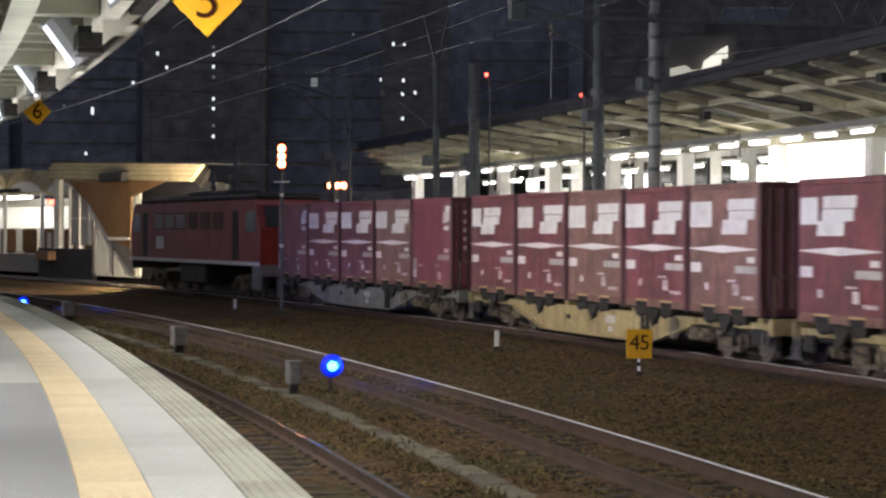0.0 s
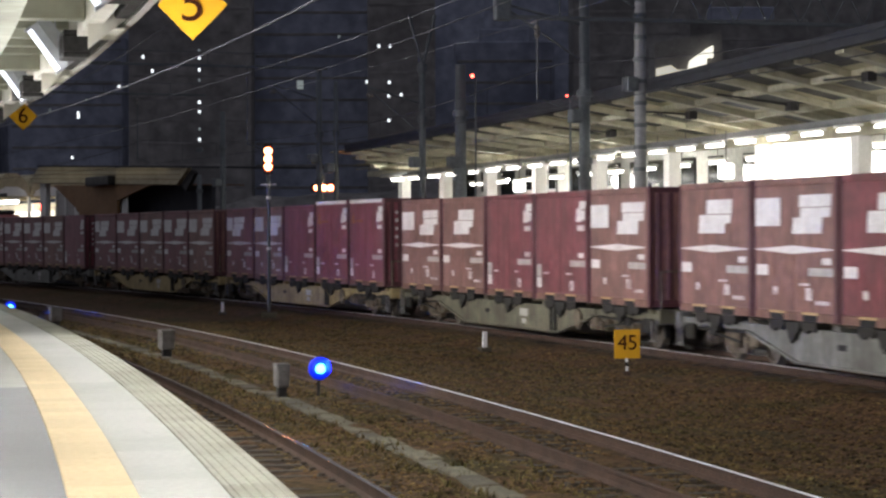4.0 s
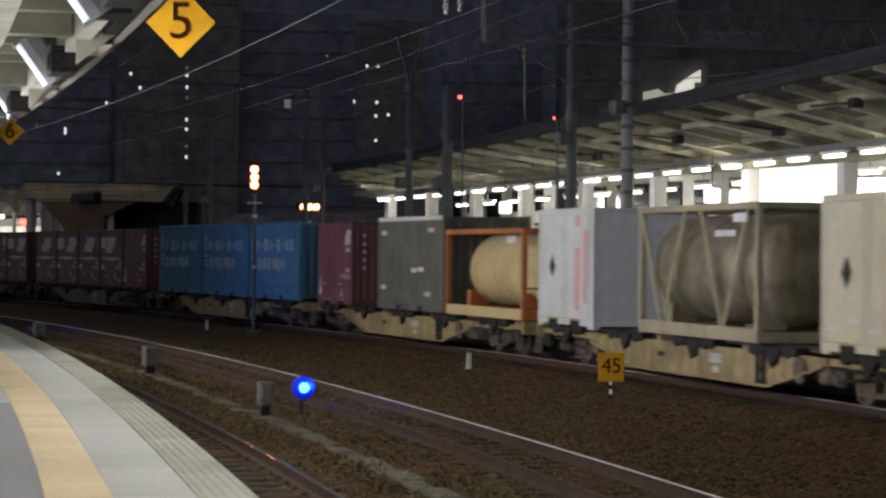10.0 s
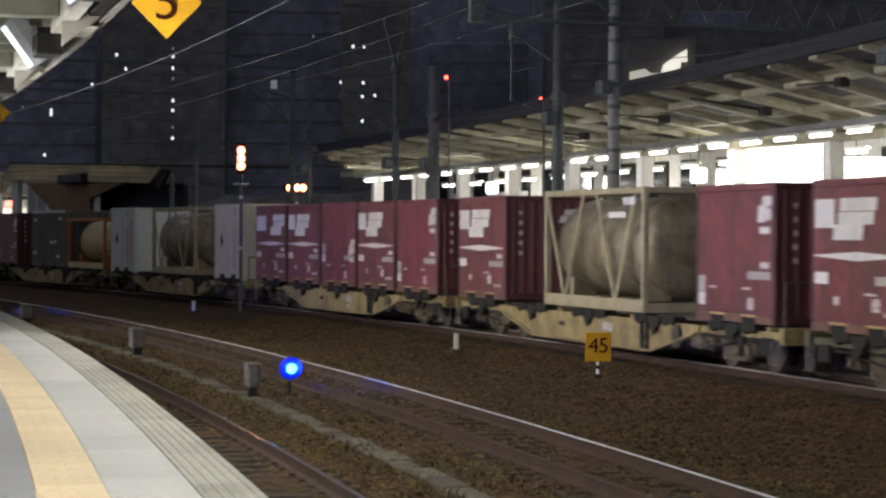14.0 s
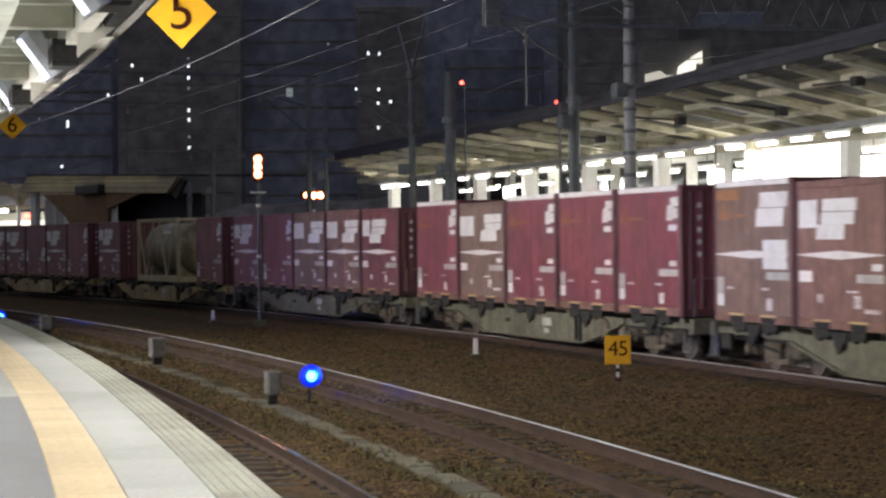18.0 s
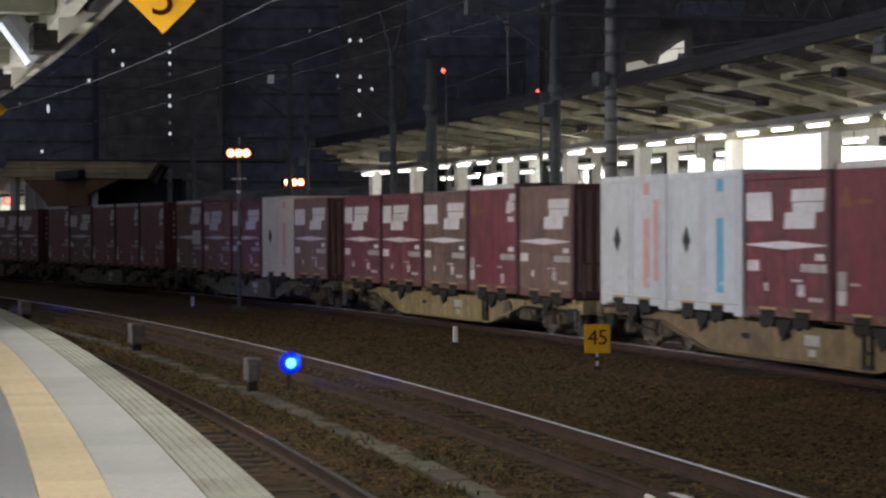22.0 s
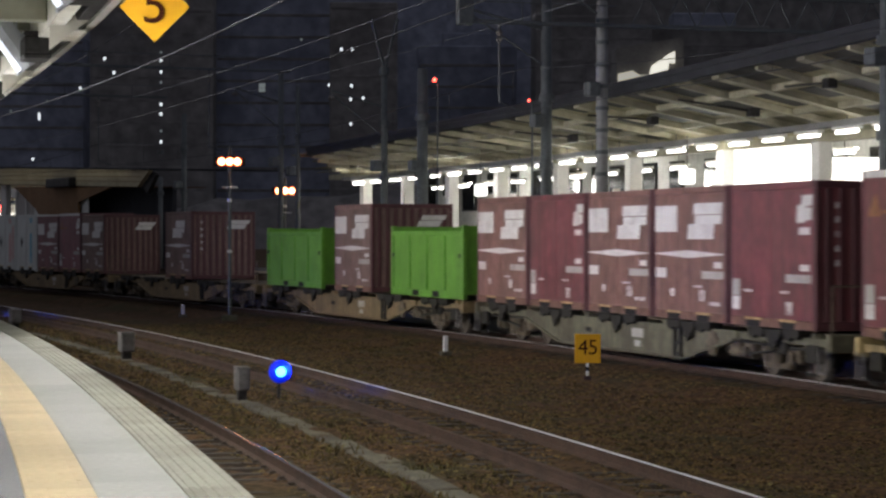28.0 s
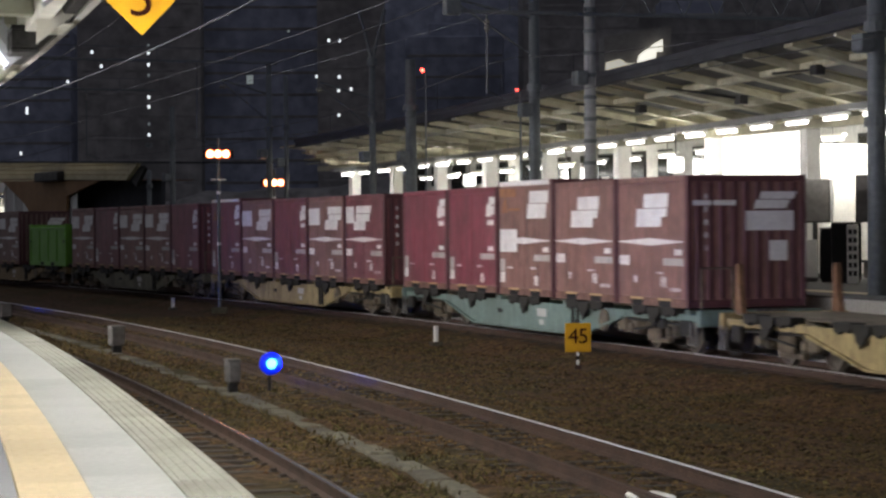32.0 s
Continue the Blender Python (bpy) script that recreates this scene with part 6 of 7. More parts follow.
def build_far_platform():
    root = thing("far_platform", ID, "pale platform across the goods track", "platform", "", "structure")
    part("bed", Shape().sweep([(1.75, -0.6), (15.0, -0.6), (15.0, ZP), (1.75, ZP)], -50, 70), M_CONCRETE, root)
    part("paving", Shape().sweep([(1.72, ZP + 0.004), (15.0, ZP + 0.004), (15.0, ZP + 0.05), (1.72, ZP + 0.05)], -50, 70), M_FARPAVE, root, "dark asphalt paving")
    part("tactile_strip", Shape().sweep([(2.6, ZP + 0.052), (3.0, ZP + 0.052), (3.0, ZP + 0.06), (2.6, ZP + 0.06)], -50, 70), M_TACTILE, root)
    can = thing("far_canopy", ID, "butterfly platform canopy with pale rafters, lit from below", "canopy", "", "structure")
    lot = random.Random(21)
    s_far = -33.0

    def quad(sh, s0, s1, d0, d1, lift, thick):
        c = [(s0, d0), (s1, d0), (s1, d1), (s0, d1)]
        lo = [at(s, d, canopy_z(s, d) + lift) for s, d in c]
        hi = [at(s, d, canopy_z(s, d) + lift + thick) for s, d in c]
        sh.add(lo + hi, [(0, 3, 2, 1), (4, 5, 6, 7), (0, 1, 5, 4), (1, 2, 6, 5), (2, 3, 7, 6), (3, 0, 4, 7)])
    # sheets between the rafters
    s, k = -46.0, 0
    while s < 40:
        for d0, d1 in ((3.0, 4.6), (4.6, 6.3), (6.3, 8.0), (8.0, 10.5), (10.5, 13.0)):
            end = s_far - (0.5 * (d0 + d1) - 3) * 2.0
            if s + 1.1 < end:
                continue
            sh = Shape()
            quad(sh, s + 0.02, s + 2.18, d0 + 0.015, d1 - 0.015, 0.12, 0.03)
            part("roof_sheet", sh, M_CANOPY, can)
            if d0 < 6 or (d0 < 7 and k % 3 == 0):
                a, b = lot.uniform(0.2, 0.7), lot.uniform(1.5, 2.05)
                c, e = lot.uniform(0.15, 0.45), lot.uniform(0.2, 0.6)
                sh = Shape()
                quad(sh, s + a, s + b, d0 + c, d1 - e, 0.10, 0.018)
                part("skylight", sh, M_SKYLIGHT, can, "dark glazed roof light")
        if s > s_far - 9:
            sh = Shape()
            d_in = max(3.12, min(8.0, 3.12 + (s_far - s) / 2.0 if s < s_far else 3.12))
            wide = 0.2 if k % 2 else 0.07
            quad(sh, s - wide, s + wide, d_in, 8.0, -0.05, 0.15)
            part("rafter", sh, M_RAFTER, can, "pale painted rafter")
            sh = Shape()
            quad(sh, s - 0.08, s + 0.08, 8.0, 13.0, -0.05, 0.15)
            part("rafter", sh, M_RAFTER, can)
        s += 2.2
        k += 1
    for d in (4.5, 6.2):
        sh = Shape()
        s = s_far - (d - 3) * 2.0 + 1
        while s < 40:
            quad(sh, s, s + 2.2, d - 0.06, d + 0.06, -0.02, 0.13)
            s += 2.2
        part("purlin", sh, M_RAFTER, can)
    sh, top, roof = Shape(), Shape(), Shape()
    s = s_far
    while s < 40:
        quad(sh, s, s + 2.2, 2.94, 3.06, 0.0, 0.18)
        quad(top, s, s + 2.2, 2.9, 3.1, 0.18, 0.13)
        s += 2.2
    s = s_far - 8
    while s < 40:
        quad(roof, s, s + 2.2, max(3.1, 3 + (s_far - s) / 2), 13.0, 0.3, 0.06)
        s += 2.2
    part("edge_beam", sh, M_ROOFTOP, can)
    # short dark conduits hung under the sheets
    for s0, s1, d0, d1 in ((-9.2, -7.6, 3.7, 4.9), (-3.5, -2.6, 3.8, 5.4), (1.6, 3.4, 4.2, 4.4), (6.0, 7.2, 3.6, 5.2), (-15.5, -14.4, 4.0, 5.4)):
        pipe = Shape()
        for k in range(3):
            sa, sb = s0 + (s1 - s0) * k / 3, s0 + (s1 - s0) * (k + 1) / 3
            da, db = d0 + (d1 - d0) * k / 3, d0 + (d1 - d0) * (k + 1) / 3
            pipe.tube(at(sa, da, canopy_z(sa, da) - 0.09), at(sb, db, canopy_z(sb, db) - 0.09), 0.03, 6)
        part("conduit", pipe, M_DARK, can, "dark conduit")
        part("conduit_box", Shape().soft(-0.16, 0.16, -0.12, 0.12, -0.22, 0.0, 0.02), M_DARK, can, "", put(s1, d1, canopy_z(s1, d1)))
    part("edge_parapet", top, M_ROOFTOP, can, "dark roof edge")
    part("roof_deck", roof, M_ROOFTOP, can, "dark roof deck")
    part("valley_beam", Shape().sweep([(7.8, 4.9), (8.2, 4.9), (8.2, 5.1), (7.8, 5.1)], -44, 40), M_RAFTER, can)
    # columns
    for s in (-40.2, -35.7, -31.2, -26.6, -21.4, -15.8, -9.6, -4.0, 2.0):
        t = thing("canopy_column", put(s, 8.0, ZP + 0.05), "white painted steel canopy column", "column", "columns of the far canopy")
        part("shaft", Shape().soft(-0.21, 0.21, -0.2, 0.2, 0, 3.83, 0.02), M_WHITE, t)
        part("base", Shape().soft(-0.24, 0.24, -0.22, 0.22, 0, 0.12, 0.02), M_GREYBOX, t)
    v = [at(s, d, 5.02 + 0.0105 * s + z) for s in range(-40, 14, 2) for d, z in ((6.86, 0.15), (7.14, 0.15), (7.14, 0.29), (6.86, 0.29))]
    f = [(4 * i + j, 4 * i + (j + 1) % 4, 4 * i + 4 + (j + 1) % 4, 4 * i + 4 + j) for i in range(len(v) // 4 - 1) for j in range(4)]
    part("lamp_trunking", Shape().add(v, f + [(3, 2, 1, 0), tuple(range(len(v) - 4, len(v)))]), M_POLE, can, "pale trunking that carries the lamps")
    # tube lamps in two rows
    for row, d, z0 in ((0, 7.0, 5.02), (1, 10.4, 4.86)):
        s = -38.4
        while s < 12:
            z = z0 + 0.0105 * s
            t = thing("ceiling_tube_lamp", put(s, d, z), "long white fluorescent lamp under the far canopy", "lamp", "lamps of the far canopy")
            part("tube", Shape().tube((-0.55, 0, 0), (0.55, 0, 0), 0.042, 8), M_TUBE, t, "glowing tube")
            part("housing", Shape().soft(-0.66, 0.66, -0.09, 0.09, 0.06, 0.14, 0.02), M_WHITE, t)
            part("hanger", Shape().tube((0, 0, 0.13), (0, 0, canopy_z(s, d) + 0.1 - z), 0.015, 6), M_GREYBOX, t)
            s += 1.98 if row == 0 else 2.6
    # back wall with windows, stair housing and kiosks
    wall = thing("waiting_room", ID, "white waiting room along the far platform with dark windows", "building", "", "structure")
    part("back_wall", Shape().sweep([(13.0, ZP), (13.2, ZP), (13.2, 5.5), (13.0, 5.5)], -46, 40), M_BACKWALL, wall)
    rnd = random.Random(12)
    s = -45.5
    while s < 12:
        w = rnd.uniform(0.7, 1.7)
        z0 = rnd.uniform(3.3, 3.75)
        win = part("window", Shape().soft(-w / 2, w / 2, -0.07, 0.0, z0, 5.1, 0.01), M_DARK, wall, "dark-framed window", m=put(s + w / 2, 13.0))
        part("pane", Shape().soft(-w / 2 + 0.07, w / 2 - 0.07, -0.08, -0.06, z0 + 0.07, 5.03, 0.005), M_GLASS, win)
        if rnd.random() < 0.45:
            part("notice", Shape().soft(-0.3, 0.3, -0.1, -0.08, z0 + 0.1, 4.25, 0.01), M_WHITE, win)
        s += w + rnd.uniform(0.45, 1.5)
    hs = thing("stair_housing", put(-9.3, 10.6, ZP + 0.05), "white stair housing with a glowing side wall, far platform", "building")
    # the wall itself glows, standing in for bright light on white paint
    part("side_wall", Shape().soft(-2.65, 2.65, -1.2, -1.05, 1.7, 4.06, 0.02), M_WALL_SIGN_GLOW, hs, "white wall with its lamplight put in as glow")
    part("dado", Shape().soft(-2.65, 2.65, -1.22, -1.05, 0, 1.7, 0.02), M_EAVES, hs, "dull beige-grey lower wall")
    for x in (-1.9, -0.65, 0.6, 1.85):
        part("dado_joint", Shape().box(x - 0.02, x + 0.02, -1.226, -1.215, 0.05, 1.66), M_DARK, hs)
    part("cap_rail", Shape().soft(-2.65, 2.65, -1.24, -1.19, 1.68, 1.75, 0.01), M_GREYBOX, hs)
    part("end_wall", Shape().soft(-2.4, -2.25, -1.05, 1.2, 0, 3.55, 0.02), M_WHITE, hs)
    part("end_wall", Shape().soft(2.25, 2.4, -1.05, 1.2, 0, 3.55, 0.02), M_WHITE, hs)
    part("handrail", Shape().tube((-2.4, -1.29, 1.0), (2.4, -1.29, 1.0), 0.03, 8), M_GREYBOX, hs)
    for s, w, h in ((-15.2, 1.9, 2.75), (-21.5, 1.4, 2.6), (-28, 1.6, 2.5), (0.5, 2.2, 2.6)):
        t = thing("kiosk", put(s, 10.8, ZP + 0.05), "white platform kiosk, fronts glowing for lamplight except the nearest", "kiosk", "kiosks on the far platform")
        part("body", Shape().soft(-w, w, -0.5, 0.7, 0, h, 0.03), M_WHITE, t)
        # front glow replaces lamplight on the kiosks, all but the nearest
        part("front_panel", Shape().soft(-w * 0.9, w * 0.9, -0.53, -0.5, 1.2, h - 0.12, 0.01), M_FRONT_GLOW if s < -4 else M_GREYBOX, t, "front panel")
        part("roof", Shape().soft(-w - 0.1, w + 0.1, -0.65, 0.8, h, h + 0.1, 0.02), M_GREYBOX, t)
    # boards, stands and cabinets seen between the loads
    for s, d in ((-1.1, 6.0), (3.4, 6.32)):
        t = thing("information_board", put(s, d, ZP + 0.05, 64), "dark information board standing on two posts", "sign", "boards of the far platform")
        part("case", Shape().soft(-0.9, 0.9, -0.07, 0.07, 1.4, 2.45, 0.03), M_GREYBOX, t, "dark grey board")
        part("side", Shape().soft(0.9, 1.0, -0.08, 0.08, 1.4, 2.45, 0.02), M_WHITE, t, "pale edge")
        for x in (-0.35, 0.55):
            part("post", Shape().tube((x, 0, 0), (x, 0, 1.42), 0.06, 8), M_DARK, t)
    for s, d, w, h in ((0.3, 6.35, 0.3, 1.25), (-2.2, 6.12, 0.55, 0.85), (-4.3, 6.1, 0.5, 0.82), (-16.4, 6.6, 0.32, 0.9), (-9.9, 6.4, 0.5, 0.9), (1.05, 6.3, 0.34, 1.38)):
        t = thing("dark_cabinet", put(s, d, ZP + 0.05, 64), "low black cabinet on the far platform", "cabinet", "cabinets of the far platform")
        part("body", Shape().soft(-w, w, -0.25, 0.25, 0.06, h, 0.03), M_BLACK, t)
        part("foot", Shape().soft(-w * 0.9, w * 0.9, -0.2, 0.2, 0, 0.07, 0.01), M_DARK, t)
        part("top", Shape().soft(-w - 0.02, w + 0.02, -0.27, 0.27, h, h + 0.03, 0.01), M_GREYBOX, t)
    t = thing("notice_panel", put(-0.6, 6.2, ZP + 0.05, 64), "narrow white notice panel on the far platform", "sign")
    part("panel", Shape().soft(-0.18, 0.18, -0.03, 0.03, 0.1, 1.0, 0.01), M_WHITE, t)
    part("foot", Shape().soft(-0.16, 0.16, -0.15, 0.15, 0, 0.1, 0.02), M_DARK, t)
    t = thing("leaflet_rack", put(1.7, 6.12, ZP + 0.05, 64), "tall narrow white leaflet rack with dark pockets", "rack")
    part("frame", Shape().soft(-0.13, 0.13, -0.06, 0.06, 0, 1.35, 0.02), M_WHITE, t)
    for k in range(6):
        for x in (-0.055, 0.055):
            part("pocket", Shape().soft(x - 0.04, x + 0.04, -0.075, -0.06, 0.18 + 0.19 * k, 0.29 + 0.19 * k, 0.005), M_DARK, t, "dark pocket")
    t = thing("glass_screen", put(-10.2, 6.6, ZP + 0.05, 64), "tinted glass screen with a white top rail", "screen")
    part("pane", Shape().soft(-0.45, 0.45, -0.02, 0.02, 0.95, 1.8, 0.01), M_STEELTANK, t, "tinted pane")
    part("rail", Shape().soft(-0.47, 0.47, -0.035, 0.035, 1.8, 1.86, 0.01), M_WHITE, t, "white top rail")
    for x in (-0.45, 0.45):
        part("post", Shape().soft(x - 0.03, x + 0.03, -0.03, 0.03, 0, 1.8, 0.01), M_WHITE, t)
    t = thing("poster_case", put(1.9, 8.0, ZP + 0.05, 64), "glowing white panel in an orange case", "sign")
    # this white panel glows of itself
    part("light_panel", Shape().soft(-0.4, 0.25, -0.05, 0.0, 1.2, 2.4, 0.01), M_FRONT_GLOW, t, "white panel that glows")
    part("case", Shape().soft(-0.45, 0.5, 0.0, 0.15, 1.1, 2.5, 0.02), M_ORANGE, t)
    part("post", Shape().soft(-0.05, 0.05, 0.02, 0.12, 0, 1.12, 0.01), M_DARK, t)
    for s, d, z in ((-23.5, 6.0, 4.05), (-7.8, 6.0, 4.1)):
        t = thing("lit_sign_box", put(s, d, z), "small glowing white sign box under the canopy", "sign", "lit signs of the far platform")
        part("case", Shape().soft(-0.3, 0.3, -0.12, 0.12, -0.2, 0.2, 0.04), M_WALL_SIGN_GLOW, t)
        part("hanger", Shape().tube((0, 0, 0.19), (0, 0, 1.1), 0.02, 6), M_GREYBOX, t)
    for s in (-12, -2, 6):
        t = thing("platform_bench", put(s, 9.0, ZP + 0.05), "row of dark platform seats", "bench", "seats of the far platform")
        part("seat", Shape().soft(-0.9, 0.9, -0.22, 0.22, 0.4, 0.46, 0.02), M_DARK, t)
        part("backrest", Shape().soft(-0.9, 0.9, 0.2, 0.25, 0.5, 0.85, 0.02), M_DARK, t)
        for x in (-0.7, 0.7):
            part("leg", Shape().soft(x - 0.03, x + 0.03, -0.2, 0.2, 0, 0.4, 0.01), M_GREYBOX, t)


def build_far_station():
    """The end of the far platform seen beyond the train: timber canopy, slatted screen, lit hall."""
    a, b = at(-80.5, 3.2), at(-53.5, 3.2)
    front = Matrix.Translation((a.x, a.y, 0)) @ Matrix.Rotation(math.atan2(b.y - a.y, b.x - a.x), 4, "Z")
    can = thing("timber_canopy", front, "pale timber-faced canopy at the far end of the station", "canopy", "", "structure")
    part("fascia", Shape().prism([(-1.35, 5.46), (24.6, 4.80), (26.1, 5.44), (26.3, 5.56), (1.1, 6.32)], -0.1, 0.1), M_BEIGE, can, "pale beige fascia boards")
    for k in range(3):
        z = 0.22 + 0.22 * k
        part("board_joint", Shape().prism([(-1.2 + 0.6 * z, 5.46 + z), (25.0 + 0.5 * z, 4.80 + z), (25.0 + 0.5 * z, 4.825 + z), (-1.2 + 0.6 * z, 5.485 + z)], -0.115, -0.095), M_WOOD, can)
    part("vent_box", Shape().soft(11.2, 15.2, -0.5, -0.1, 4.98, 5.46, 0.05), M_DARK, can, "dark box on the fascia")
    part("roof", Shape().prism([(1.0, 6.30), (26.3, 5.54), (26.3, 5.62), (1.0, 6.38)], -0.2, 7.0), M_ROOFTOP, can, "dark roof")
    part("soffit", Shape().prism([(-1.2, 5.42), (20.0, 4.88), (20.0, 4.94), (-1.2, 5.48)], 0.1, 5.0), M_LOCKER, can, "timber soffit")
    part("back_wall", Shape().prism([(8.0, 0.0), (8.0, 5.2), (25.6, 4.75), (25.3, 0.0)], 1.3, 1.5), M_ROOFTOP, can, "dark wall behind the stair")
    part("end_brace", Shape().prism([(24.6, 4.8), (26.1, 5.44), (26.6, 5.3), (25.4, 4.5)], 0.12, 0.3), M_DARK, can)
    part("white_post", Shape().soft(0.1, 1.2, 0.2, 0.5, 1.4, 5.5, 0.04), M_SLAT, can, "white roof post")
    screen = thing("slatted_screen", front, "white corrugated screen below the timber stair", "screen", "", "structure")
    slat = Shape().soft(-0.2, 0.2, -0.05, 0.05, 0.0, 1.0, 0.06).mesh("slat", M_SLAT)
    x = 7.0
    while x < 16.4:
        lo = 1.7 if x < 8 else 0.1
        part("slat", slat, M_SLAT, screen, "", Matrix.Translation((x, 0.25, lo)) @ Matrix.Diagonal((1, 1, 4.95 - lo, 1)))
        x += 0.47
    for x0 in (3.2, 5.1):
        part("window_pane", Shape().soft(x0 + 0.1, x0 + 1.7, 0.3, 0.34, 1.7, 4.8, 0.01), M_LABEL, screen, "dull grey window pane")
        part("window_frame", Shape().soft(x0 - 0.1, x0 + 0.1, 0.2, 0.4, 1.5, 4.95, 0.03), M_SLAT, screen, "white window post")
        part("window_bar", Shape().soft(x0 + 0.1, x0 + 1.7, 0.26, 0.36, 3.1, 3.2, 0.01), M_SLAT, screen)
    for x0, x1 in ((8.0, 8.25), (11.6, 11.8)):
        part("screen_post", Shape().soft(x0, x1, 0.1, 0.2, 0.2, 4.6 - 0.2 * x0, 0.02), M_GREYBOX, screen)
    part("base_wall", Shape().soft(-3.0, 7.9, 0.15, 0.45, -0.2, 1.5, 0.03), M_ROOFTOP, screen, "dark wall below the screen")
    part("crate", Shape().soft(-1.6, 1.0, -0.4, 0.1, 0.8, 1.35, 0.04), M_LOCKER, screen)
    stair = thing("timber_stair", front, "orange timber-clad stair falling from the far canopy", "stair")
    part("side_panel", Shape().prism([(3.7, 5.2), (20.5, 4.86), (15.3, 4.2), (15.2, 1.5), (11.4, 2.2), (7.8, 3.96)], -0.04, 0.08), M_WOOD, stair, "orange-brown timber panel")
    part("lower_panel", Shape().prism([(11.4, 1.98), (15.1, 1.95), (15.9, 0.2)], -0.03, 0.08), M_GREYBOX, stair)
    part("ledge", Shape().soft(11.4, 15.2, -0.1, -0.04, 2.0, 2.16, 0.02), M_SLAT, stair, "white ledge")
    for d in (3.7, 6.1, 8.5, 10.9):
        t = thing("arched_roof", put(-94, d, 0) @ Matrix.Rotation(radians(90), 4, "Z"), "pale arched shelter roof far down the platform", "roof", "arched shelter roofs")
        out = [(-1.2, 4.9), (1.2, 4.9), (1.12, 5.5), (0.8, 6.05), (0.3, 6.35), (-0.3, 6.35), (-0.8, 6.05), (-1.12, 5.5)]
        part("shell", Shape().prism(out, 0.0, 30.0), M_BEIGE, t)
        part("front_arch", Shape().prism([(-1.0, 4.92), (1.0, 4.92), (0.85, 5.25), (0.4, 5.5), (-0.4, 5.5), (-0.85, 5.25)], -0.06, 0.0), M_SLAT, t, "white arched front")
        part("post", Shape().soft(-1.3, -1.1, 0.2, 0.45, 0.9, 4.95, 0.02), M_SLAT, t)
    solid("hall_lintel", Shape().sweep([(2.6, 4.72), (2.75, 4.72), (2.75, 4.92), (2.6, 4.92)], -94.5, -84.5), M_DARK, "dark beam over the lit hall", "beam", "structure")
    hall = thing("lit_hall", ID, "lit hall wall beyond the tracks", "building", "", "structure")
    part("floor", Shape().sweep([(4.6, 0.0), (14.0, 0.0), (14.0, ZP), (4.6, ZP)], -140, -84), M_CONCRETE, hall)
    part("wall", Shape().sweep([(12.5, ZP), (12.7, ZP), (12.7, 4.7), (12.5, 4.7)], -140, -92), M_SLAT, hall, "white wall")
    # emission put on the wall for the hall's brightness
    part("light_panel", Shape().sweep([(12.35, 2.7), (12.45, 2.7), (12.45, 4.1), (12.35, 4.1)], -138, -96), M_FRONT_GLOW, hall, "glowing wall panel")
    for s in (-131, -125, -119, -113, -107, -101, -95):
        t = thing("ceiling_tube_lamp", put(s, 6.0, 4.55), "long white fluorescent lamp under the shelter roofs", "lamp", "lamps of the far canopy")
        part("tube", Shape().tube((-2.4, 0, 0), (2.4, 0, 0), 0.1, 8), M_TUBE, t, "glowing tube")
        part("housing", Shape().soft(-2.5, 2.5, -0.12, 0.12, 0.1, 0.25, 0.02), M_WHITE, t)
    for k in range(8):
        t = thing("brown_locker", put(-99, 3.9 + 1.42 * k, ZP), "brown standing panel on the far platform", "panel", "brown panels by the lit hall")
        part("body", Shape().soft(-0.25, 0.25, -0.48, 0.42, 0, 1.55, 0.12), M_LOCKER, t)
        part("front", Shape().soft(0.25, 0.27, -0.36, -0.1, 0.2, 1.3, 0.01), M_SLAT if k % 3 == 1 else M_WOOD, t)
    part("red_sign", Shape().soft(-0.75, 0.75, -0.05, 0.05, 4.02, 4.3, 0.02), M_RED_LIGHT, hall, "small red glowing sign", m=put(-85.5, 5.0))


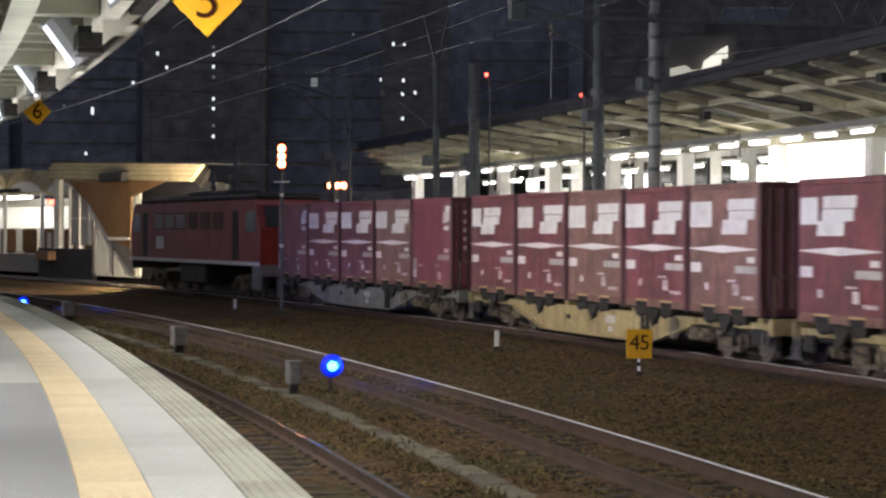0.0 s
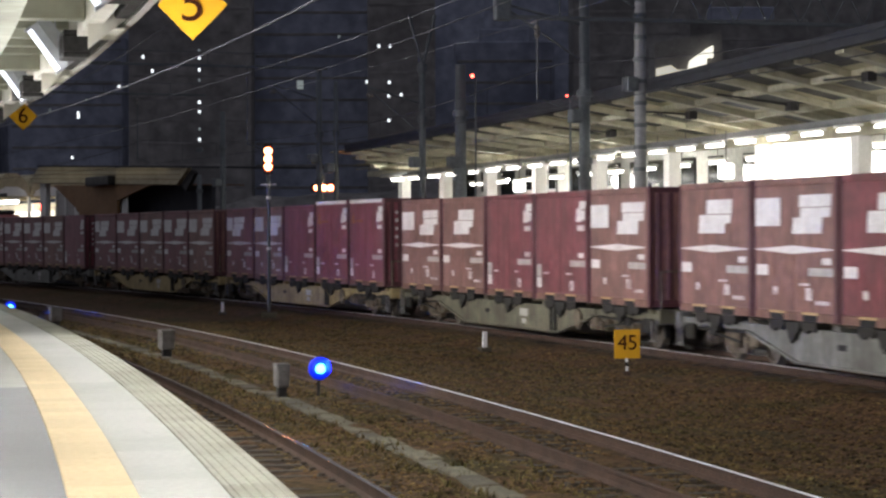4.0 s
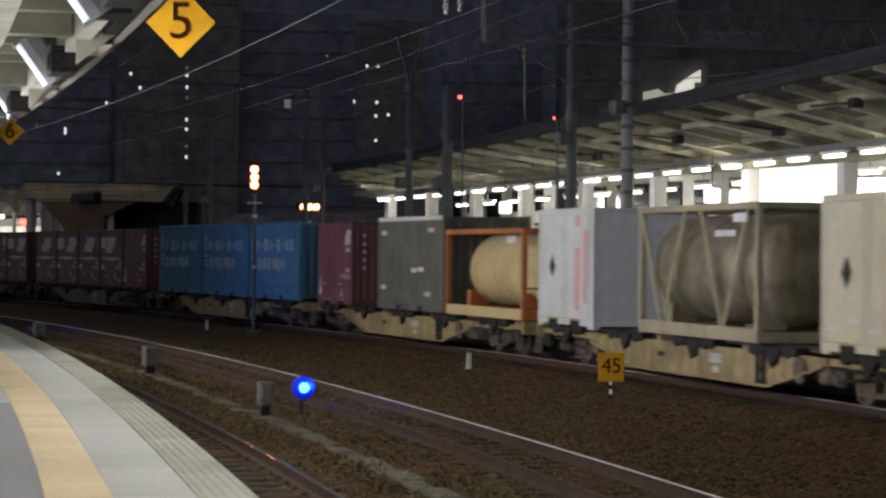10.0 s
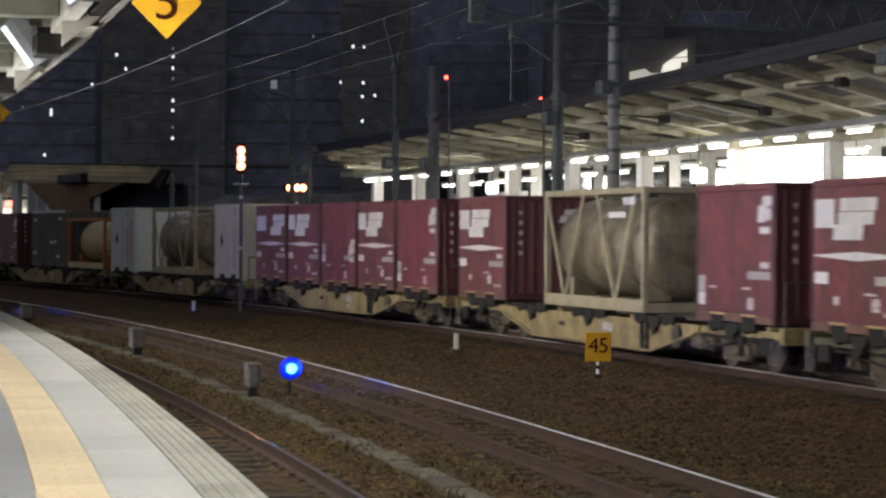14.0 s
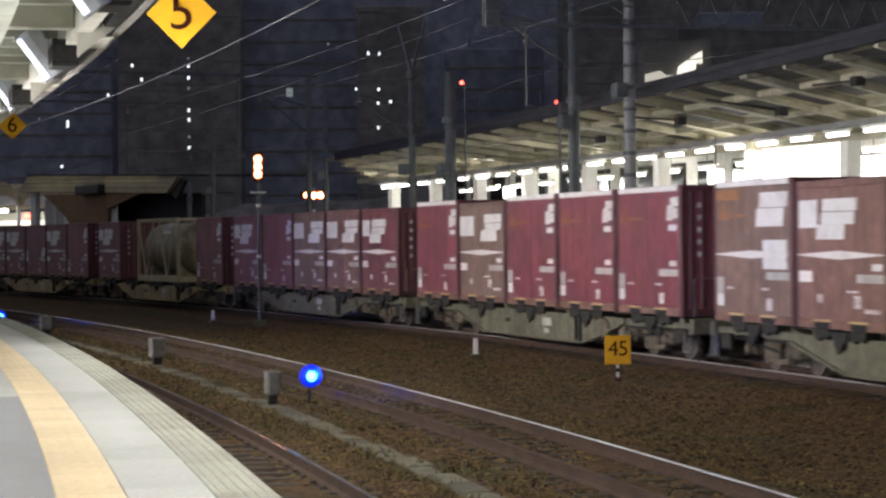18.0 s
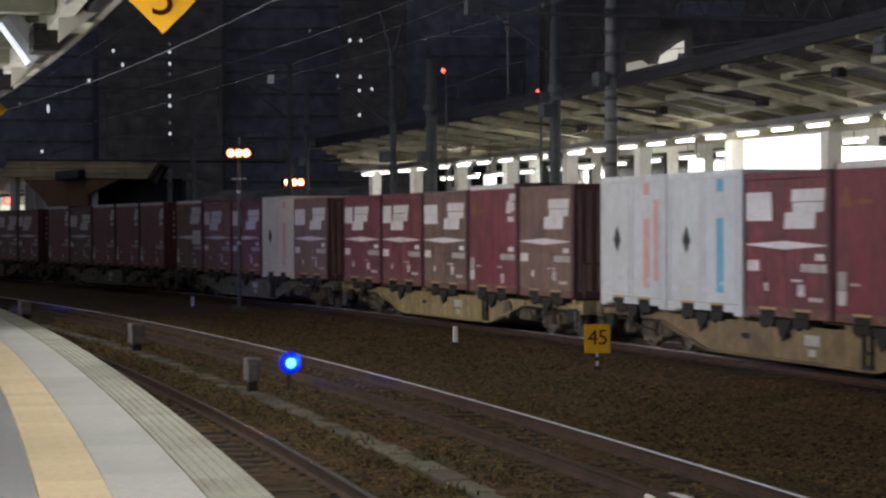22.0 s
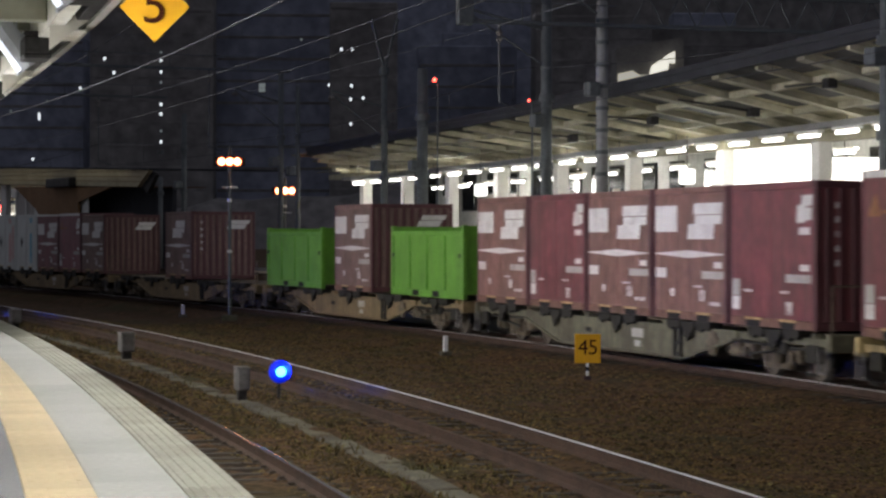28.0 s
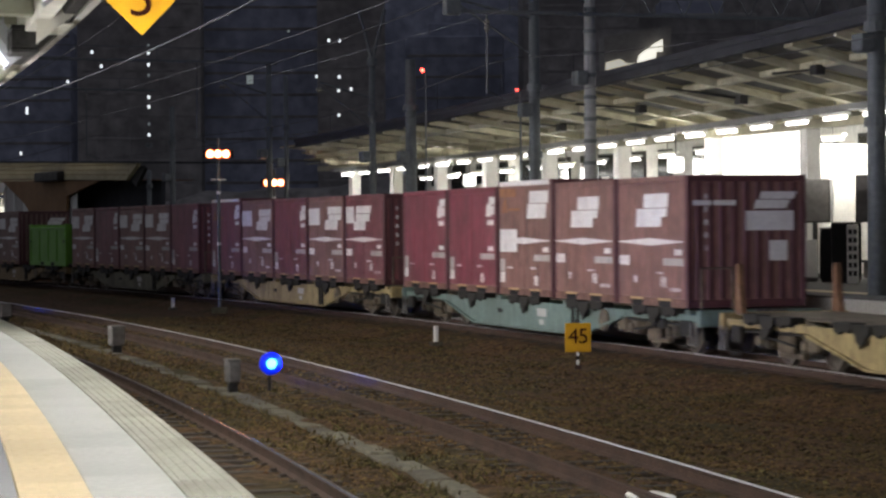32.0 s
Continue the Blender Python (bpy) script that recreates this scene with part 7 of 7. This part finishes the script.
# ---- distance ----
def build_city():
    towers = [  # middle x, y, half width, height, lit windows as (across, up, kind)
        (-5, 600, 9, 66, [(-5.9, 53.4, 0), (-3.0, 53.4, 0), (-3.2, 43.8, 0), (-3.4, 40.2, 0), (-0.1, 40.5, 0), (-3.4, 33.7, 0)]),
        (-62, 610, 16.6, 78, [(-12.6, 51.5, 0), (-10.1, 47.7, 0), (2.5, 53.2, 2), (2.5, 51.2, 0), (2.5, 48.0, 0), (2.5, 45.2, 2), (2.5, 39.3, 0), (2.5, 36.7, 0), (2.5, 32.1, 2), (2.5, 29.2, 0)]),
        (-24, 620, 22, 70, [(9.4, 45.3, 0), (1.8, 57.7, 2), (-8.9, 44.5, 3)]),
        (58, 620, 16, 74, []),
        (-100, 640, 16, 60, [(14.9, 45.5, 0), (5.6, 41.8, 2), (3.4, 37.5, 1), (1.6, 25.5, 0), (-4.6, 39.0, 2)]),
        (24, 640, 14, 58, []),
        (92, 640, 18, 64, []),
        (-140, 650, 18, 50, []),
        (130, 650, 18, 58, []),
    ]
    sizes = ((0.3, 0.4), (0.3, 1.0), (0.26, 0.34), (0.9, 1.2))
    for x, y, w, h, windows in towers:
        t = thing("tower_block", Matrix.Translation((x, y, -1)), "dark tower block far behind the station with few lit windows", "building", "tower blocks on the skyline")
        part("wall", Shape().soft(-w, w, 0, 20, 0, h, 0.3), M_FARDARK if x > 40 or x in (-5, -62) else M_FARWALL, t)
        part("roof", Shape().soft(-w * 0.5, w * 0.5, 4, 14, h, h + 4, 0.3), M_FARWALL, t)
        for k in range(int(h / 6)):
            part("balcony", Shape().soft(-w * 0.96, w * 0.96, -0.12, 0.0, 4 + 6 * k, 4.7 + 6 * k, 0.05), M_FARDARK, t)
        for u, z, kind in windows:
            a, b = sizes[kind]
            win = part("window", Shape().soft(-a - 0.1, a + 0.1, -0.5, 0.0, z - b - 0.1, z + b + 0.1, 0.05), M_FARWALL, t, "lit window", m=Matrix.Translation((u, 0, 0)))
            part("pane", Shape().box(-a, a, -0.56, -0.5, z - b, z + b), M_WINDOW_DIM if kind >= 2 else M_WINDOW_LIGHT, win)
    # added slabs close every gap so the raised sky stays hidden
    for k in range(7):
        t = thing("apartment_slab", Matrix.Translation((-195 + 62 * k, 720 + 0.5 * (k % 2), -1)), "long dark slab added to cover the brightened sky", "building", "apartment slabs on the skyline")
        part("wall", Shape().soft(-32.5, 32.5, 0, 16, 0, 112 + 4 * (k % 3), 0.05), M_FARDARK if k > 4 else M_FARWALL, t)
        part("roof_house", Shape().soft(-8, 8, 4, 12, 112, 118, 0.1), M_FARWALL, t)
    hill = Shape()
    n = 60
    rnd = random.Random(2)
    v = []
    for i in range(n + 1):
        x = -260 + 520 * i / n
        hh = 16 + 7 * math.sin(x * 0.021) + rnd.uniform(-2, 2)
        v += [(x, 560, -3), (x, 575, hh), (x, 600, hh + 1), (x, 680, -3)]
    f = [(i * 4 + j, i * 4 + j + 1, i * 4 + 5 + j, i * 4 + 4 + j) for i in range(n) for j in range(3)]
    solid("dark_hill", hill.add(v, f), M_FARDARK, "dark wooded rise below the tower blocks", "hill", "structure")


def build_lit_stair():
    """A covered stair high behind the far canopy; surfaces glow in place of lamplight."""
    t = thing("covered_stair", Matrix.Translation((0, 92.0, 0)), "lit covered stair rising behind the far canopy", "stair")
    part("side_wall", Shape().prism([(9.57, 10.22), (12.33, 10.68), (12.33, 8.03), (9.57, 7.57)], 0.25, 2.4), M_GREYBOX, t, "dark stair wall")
    # soffit and flight carry their lamplight as emission
    part("soffit", Shape().prism([(10.99, 9.48), (11.64, 9.94), (11.94, 10.1), (11.94, 9.6), (11.68, 9.6), (11.66, 9.34), (10.9, 9.14)], 0.0, 0.2), M_STAIR_GLOW, t, "white soffit glowing in place of lamplight")
    part("lower_flight", Shape().prism([(9.61, 9.16), (10.21, 9.3), (10.49, 9.11), (10.9, 9.14), (10.9, 8.61), (9.61, 8.38)], 0.02, 0.2), M_STAIR_DIM, t, "lower flight glowing dimly in place of lamplight")
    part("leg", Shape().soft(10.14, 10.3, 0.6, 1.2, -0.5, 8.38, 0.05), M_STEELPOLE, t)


def build_red_lamp(s, d, z, r, words):
    t = thing("red_lamp", put(s, d, 0), words, "lamp", "red lamps on the masts")
    part("lens", Shape().lathe([(z - r, r * 0.4), (z - r * 0.5, r), (z + r * 0.5, r), (z + r, r * 0.4)], 12, "z"), M_RED_LIGHT, t, "glowing red lens")
    part("pole", Shape().tube((0, 0.1, -0.3), (0, 0.1, z - r), 0.03, 6), M_STEELPOLE, t)


# ---- put it all up ----
build_ground()
build_train()
for s, d, z in ((28.0, -14.75, 4.86), (19.3, -14.63, 4.86), (10.8, -14.56, 4.95), (2.6, -14.56, 4.96), (37.0, -14.75, 4.85)):
    lampt = build_tube_lamp(s, d, z)
build_number_sign(30.2, D_EDGE + 0.13, 4.39, 0.298, "5", 75)
build_number_sign(4.9, D_EDGE + 0.13, 4.71, 0.272, "6", 75)
build_near_canopy()
build_trough()
build_relay_box(12.7, -10.44, 0.118, 0.36, "grey trackside relay box on a concrete plinth")
build_relay_box(-0.3, -10.43, 0.16, 0.40, "grey trackside relay box on a concrete plinth")
build_relay_box(-18.1, -10.43, 0.17, 0.38, "grey trackside relay box on a concrete plinth")
build_low_box(29.2, -9.12)
build_blue_lamp(12.7, -9.83, 0.28, 520, 128)
# this beam on the train's far end stands in for blue flare haze
build_blue_lamp(-26.6, -10.5, 0.15, 600, 85)
build_speed_sign()
build_marker_post(-1.7, -2.8, 0.6)
build_marker_post(-28.3, -3.0, 0.55)
build_repeater(-23.8, -2.6, 4.9, True, "repeater signal of three orange lamps on a slim pole")
build_repeater(-35.7, 3.0, 4.23, False, "repeater signal with three level lamps behind the train")
build_mast(-4.8, 2.3, 10.5, 0.17, "pole", 2.2)
build_mast(-8.7, 2.3, 9.5, 0.17, "mast", 2.2)
build_mast(-19.0, 2.3, 8.0, 0.2, "mast")
build_mast(-22.7, 2.3, 8.2, 0.13, "mast", 1.8)
build_mast(-34.1, 2.3, 9.0, 0.13, "mast", 1.8)
build_mast(-33.0, 2.6, 8.4, 0.1, "mast")
build_mast(-50.2, 2.3, 5.4, 0.12, "mast")
build_mast(-46.8, 2.3, 8.0, 0.14, "mast")
build_mast(9.8, 2.47, 10.0, 0.19, "mast")
build_stay(-22.7, 2.3)
build_gantry(-4.6, 7.76, 16.0, -1.4)
build_gantry(-34.0, 8.65)
build_gantry(-50.2, 8.6)
build_wires()
build_feeders()
build_far_platform()
build_far_station()
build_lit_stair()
build_red_lamp(-17.9, 2.3, 7.28, 0.055, "small red lamp on a mast above the goods track")
build_red_lamp(-10.8, 2.6, 6.25, 0.03, "tiny red lamp on a mast above the canopy edge")
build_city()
build_platform()
build_track(D_A, -150, 70, -40, 40, "near platform track with one worn bright rail", (1,))
build_track(D_B, -150, 70, -20, 34, "middle track with a bright worn rail", (1,))
build_track(0.0, -450, 450, -40, 22, "goods track under the train", (-1, 1))
build_stones()
build_weeds()
motions()
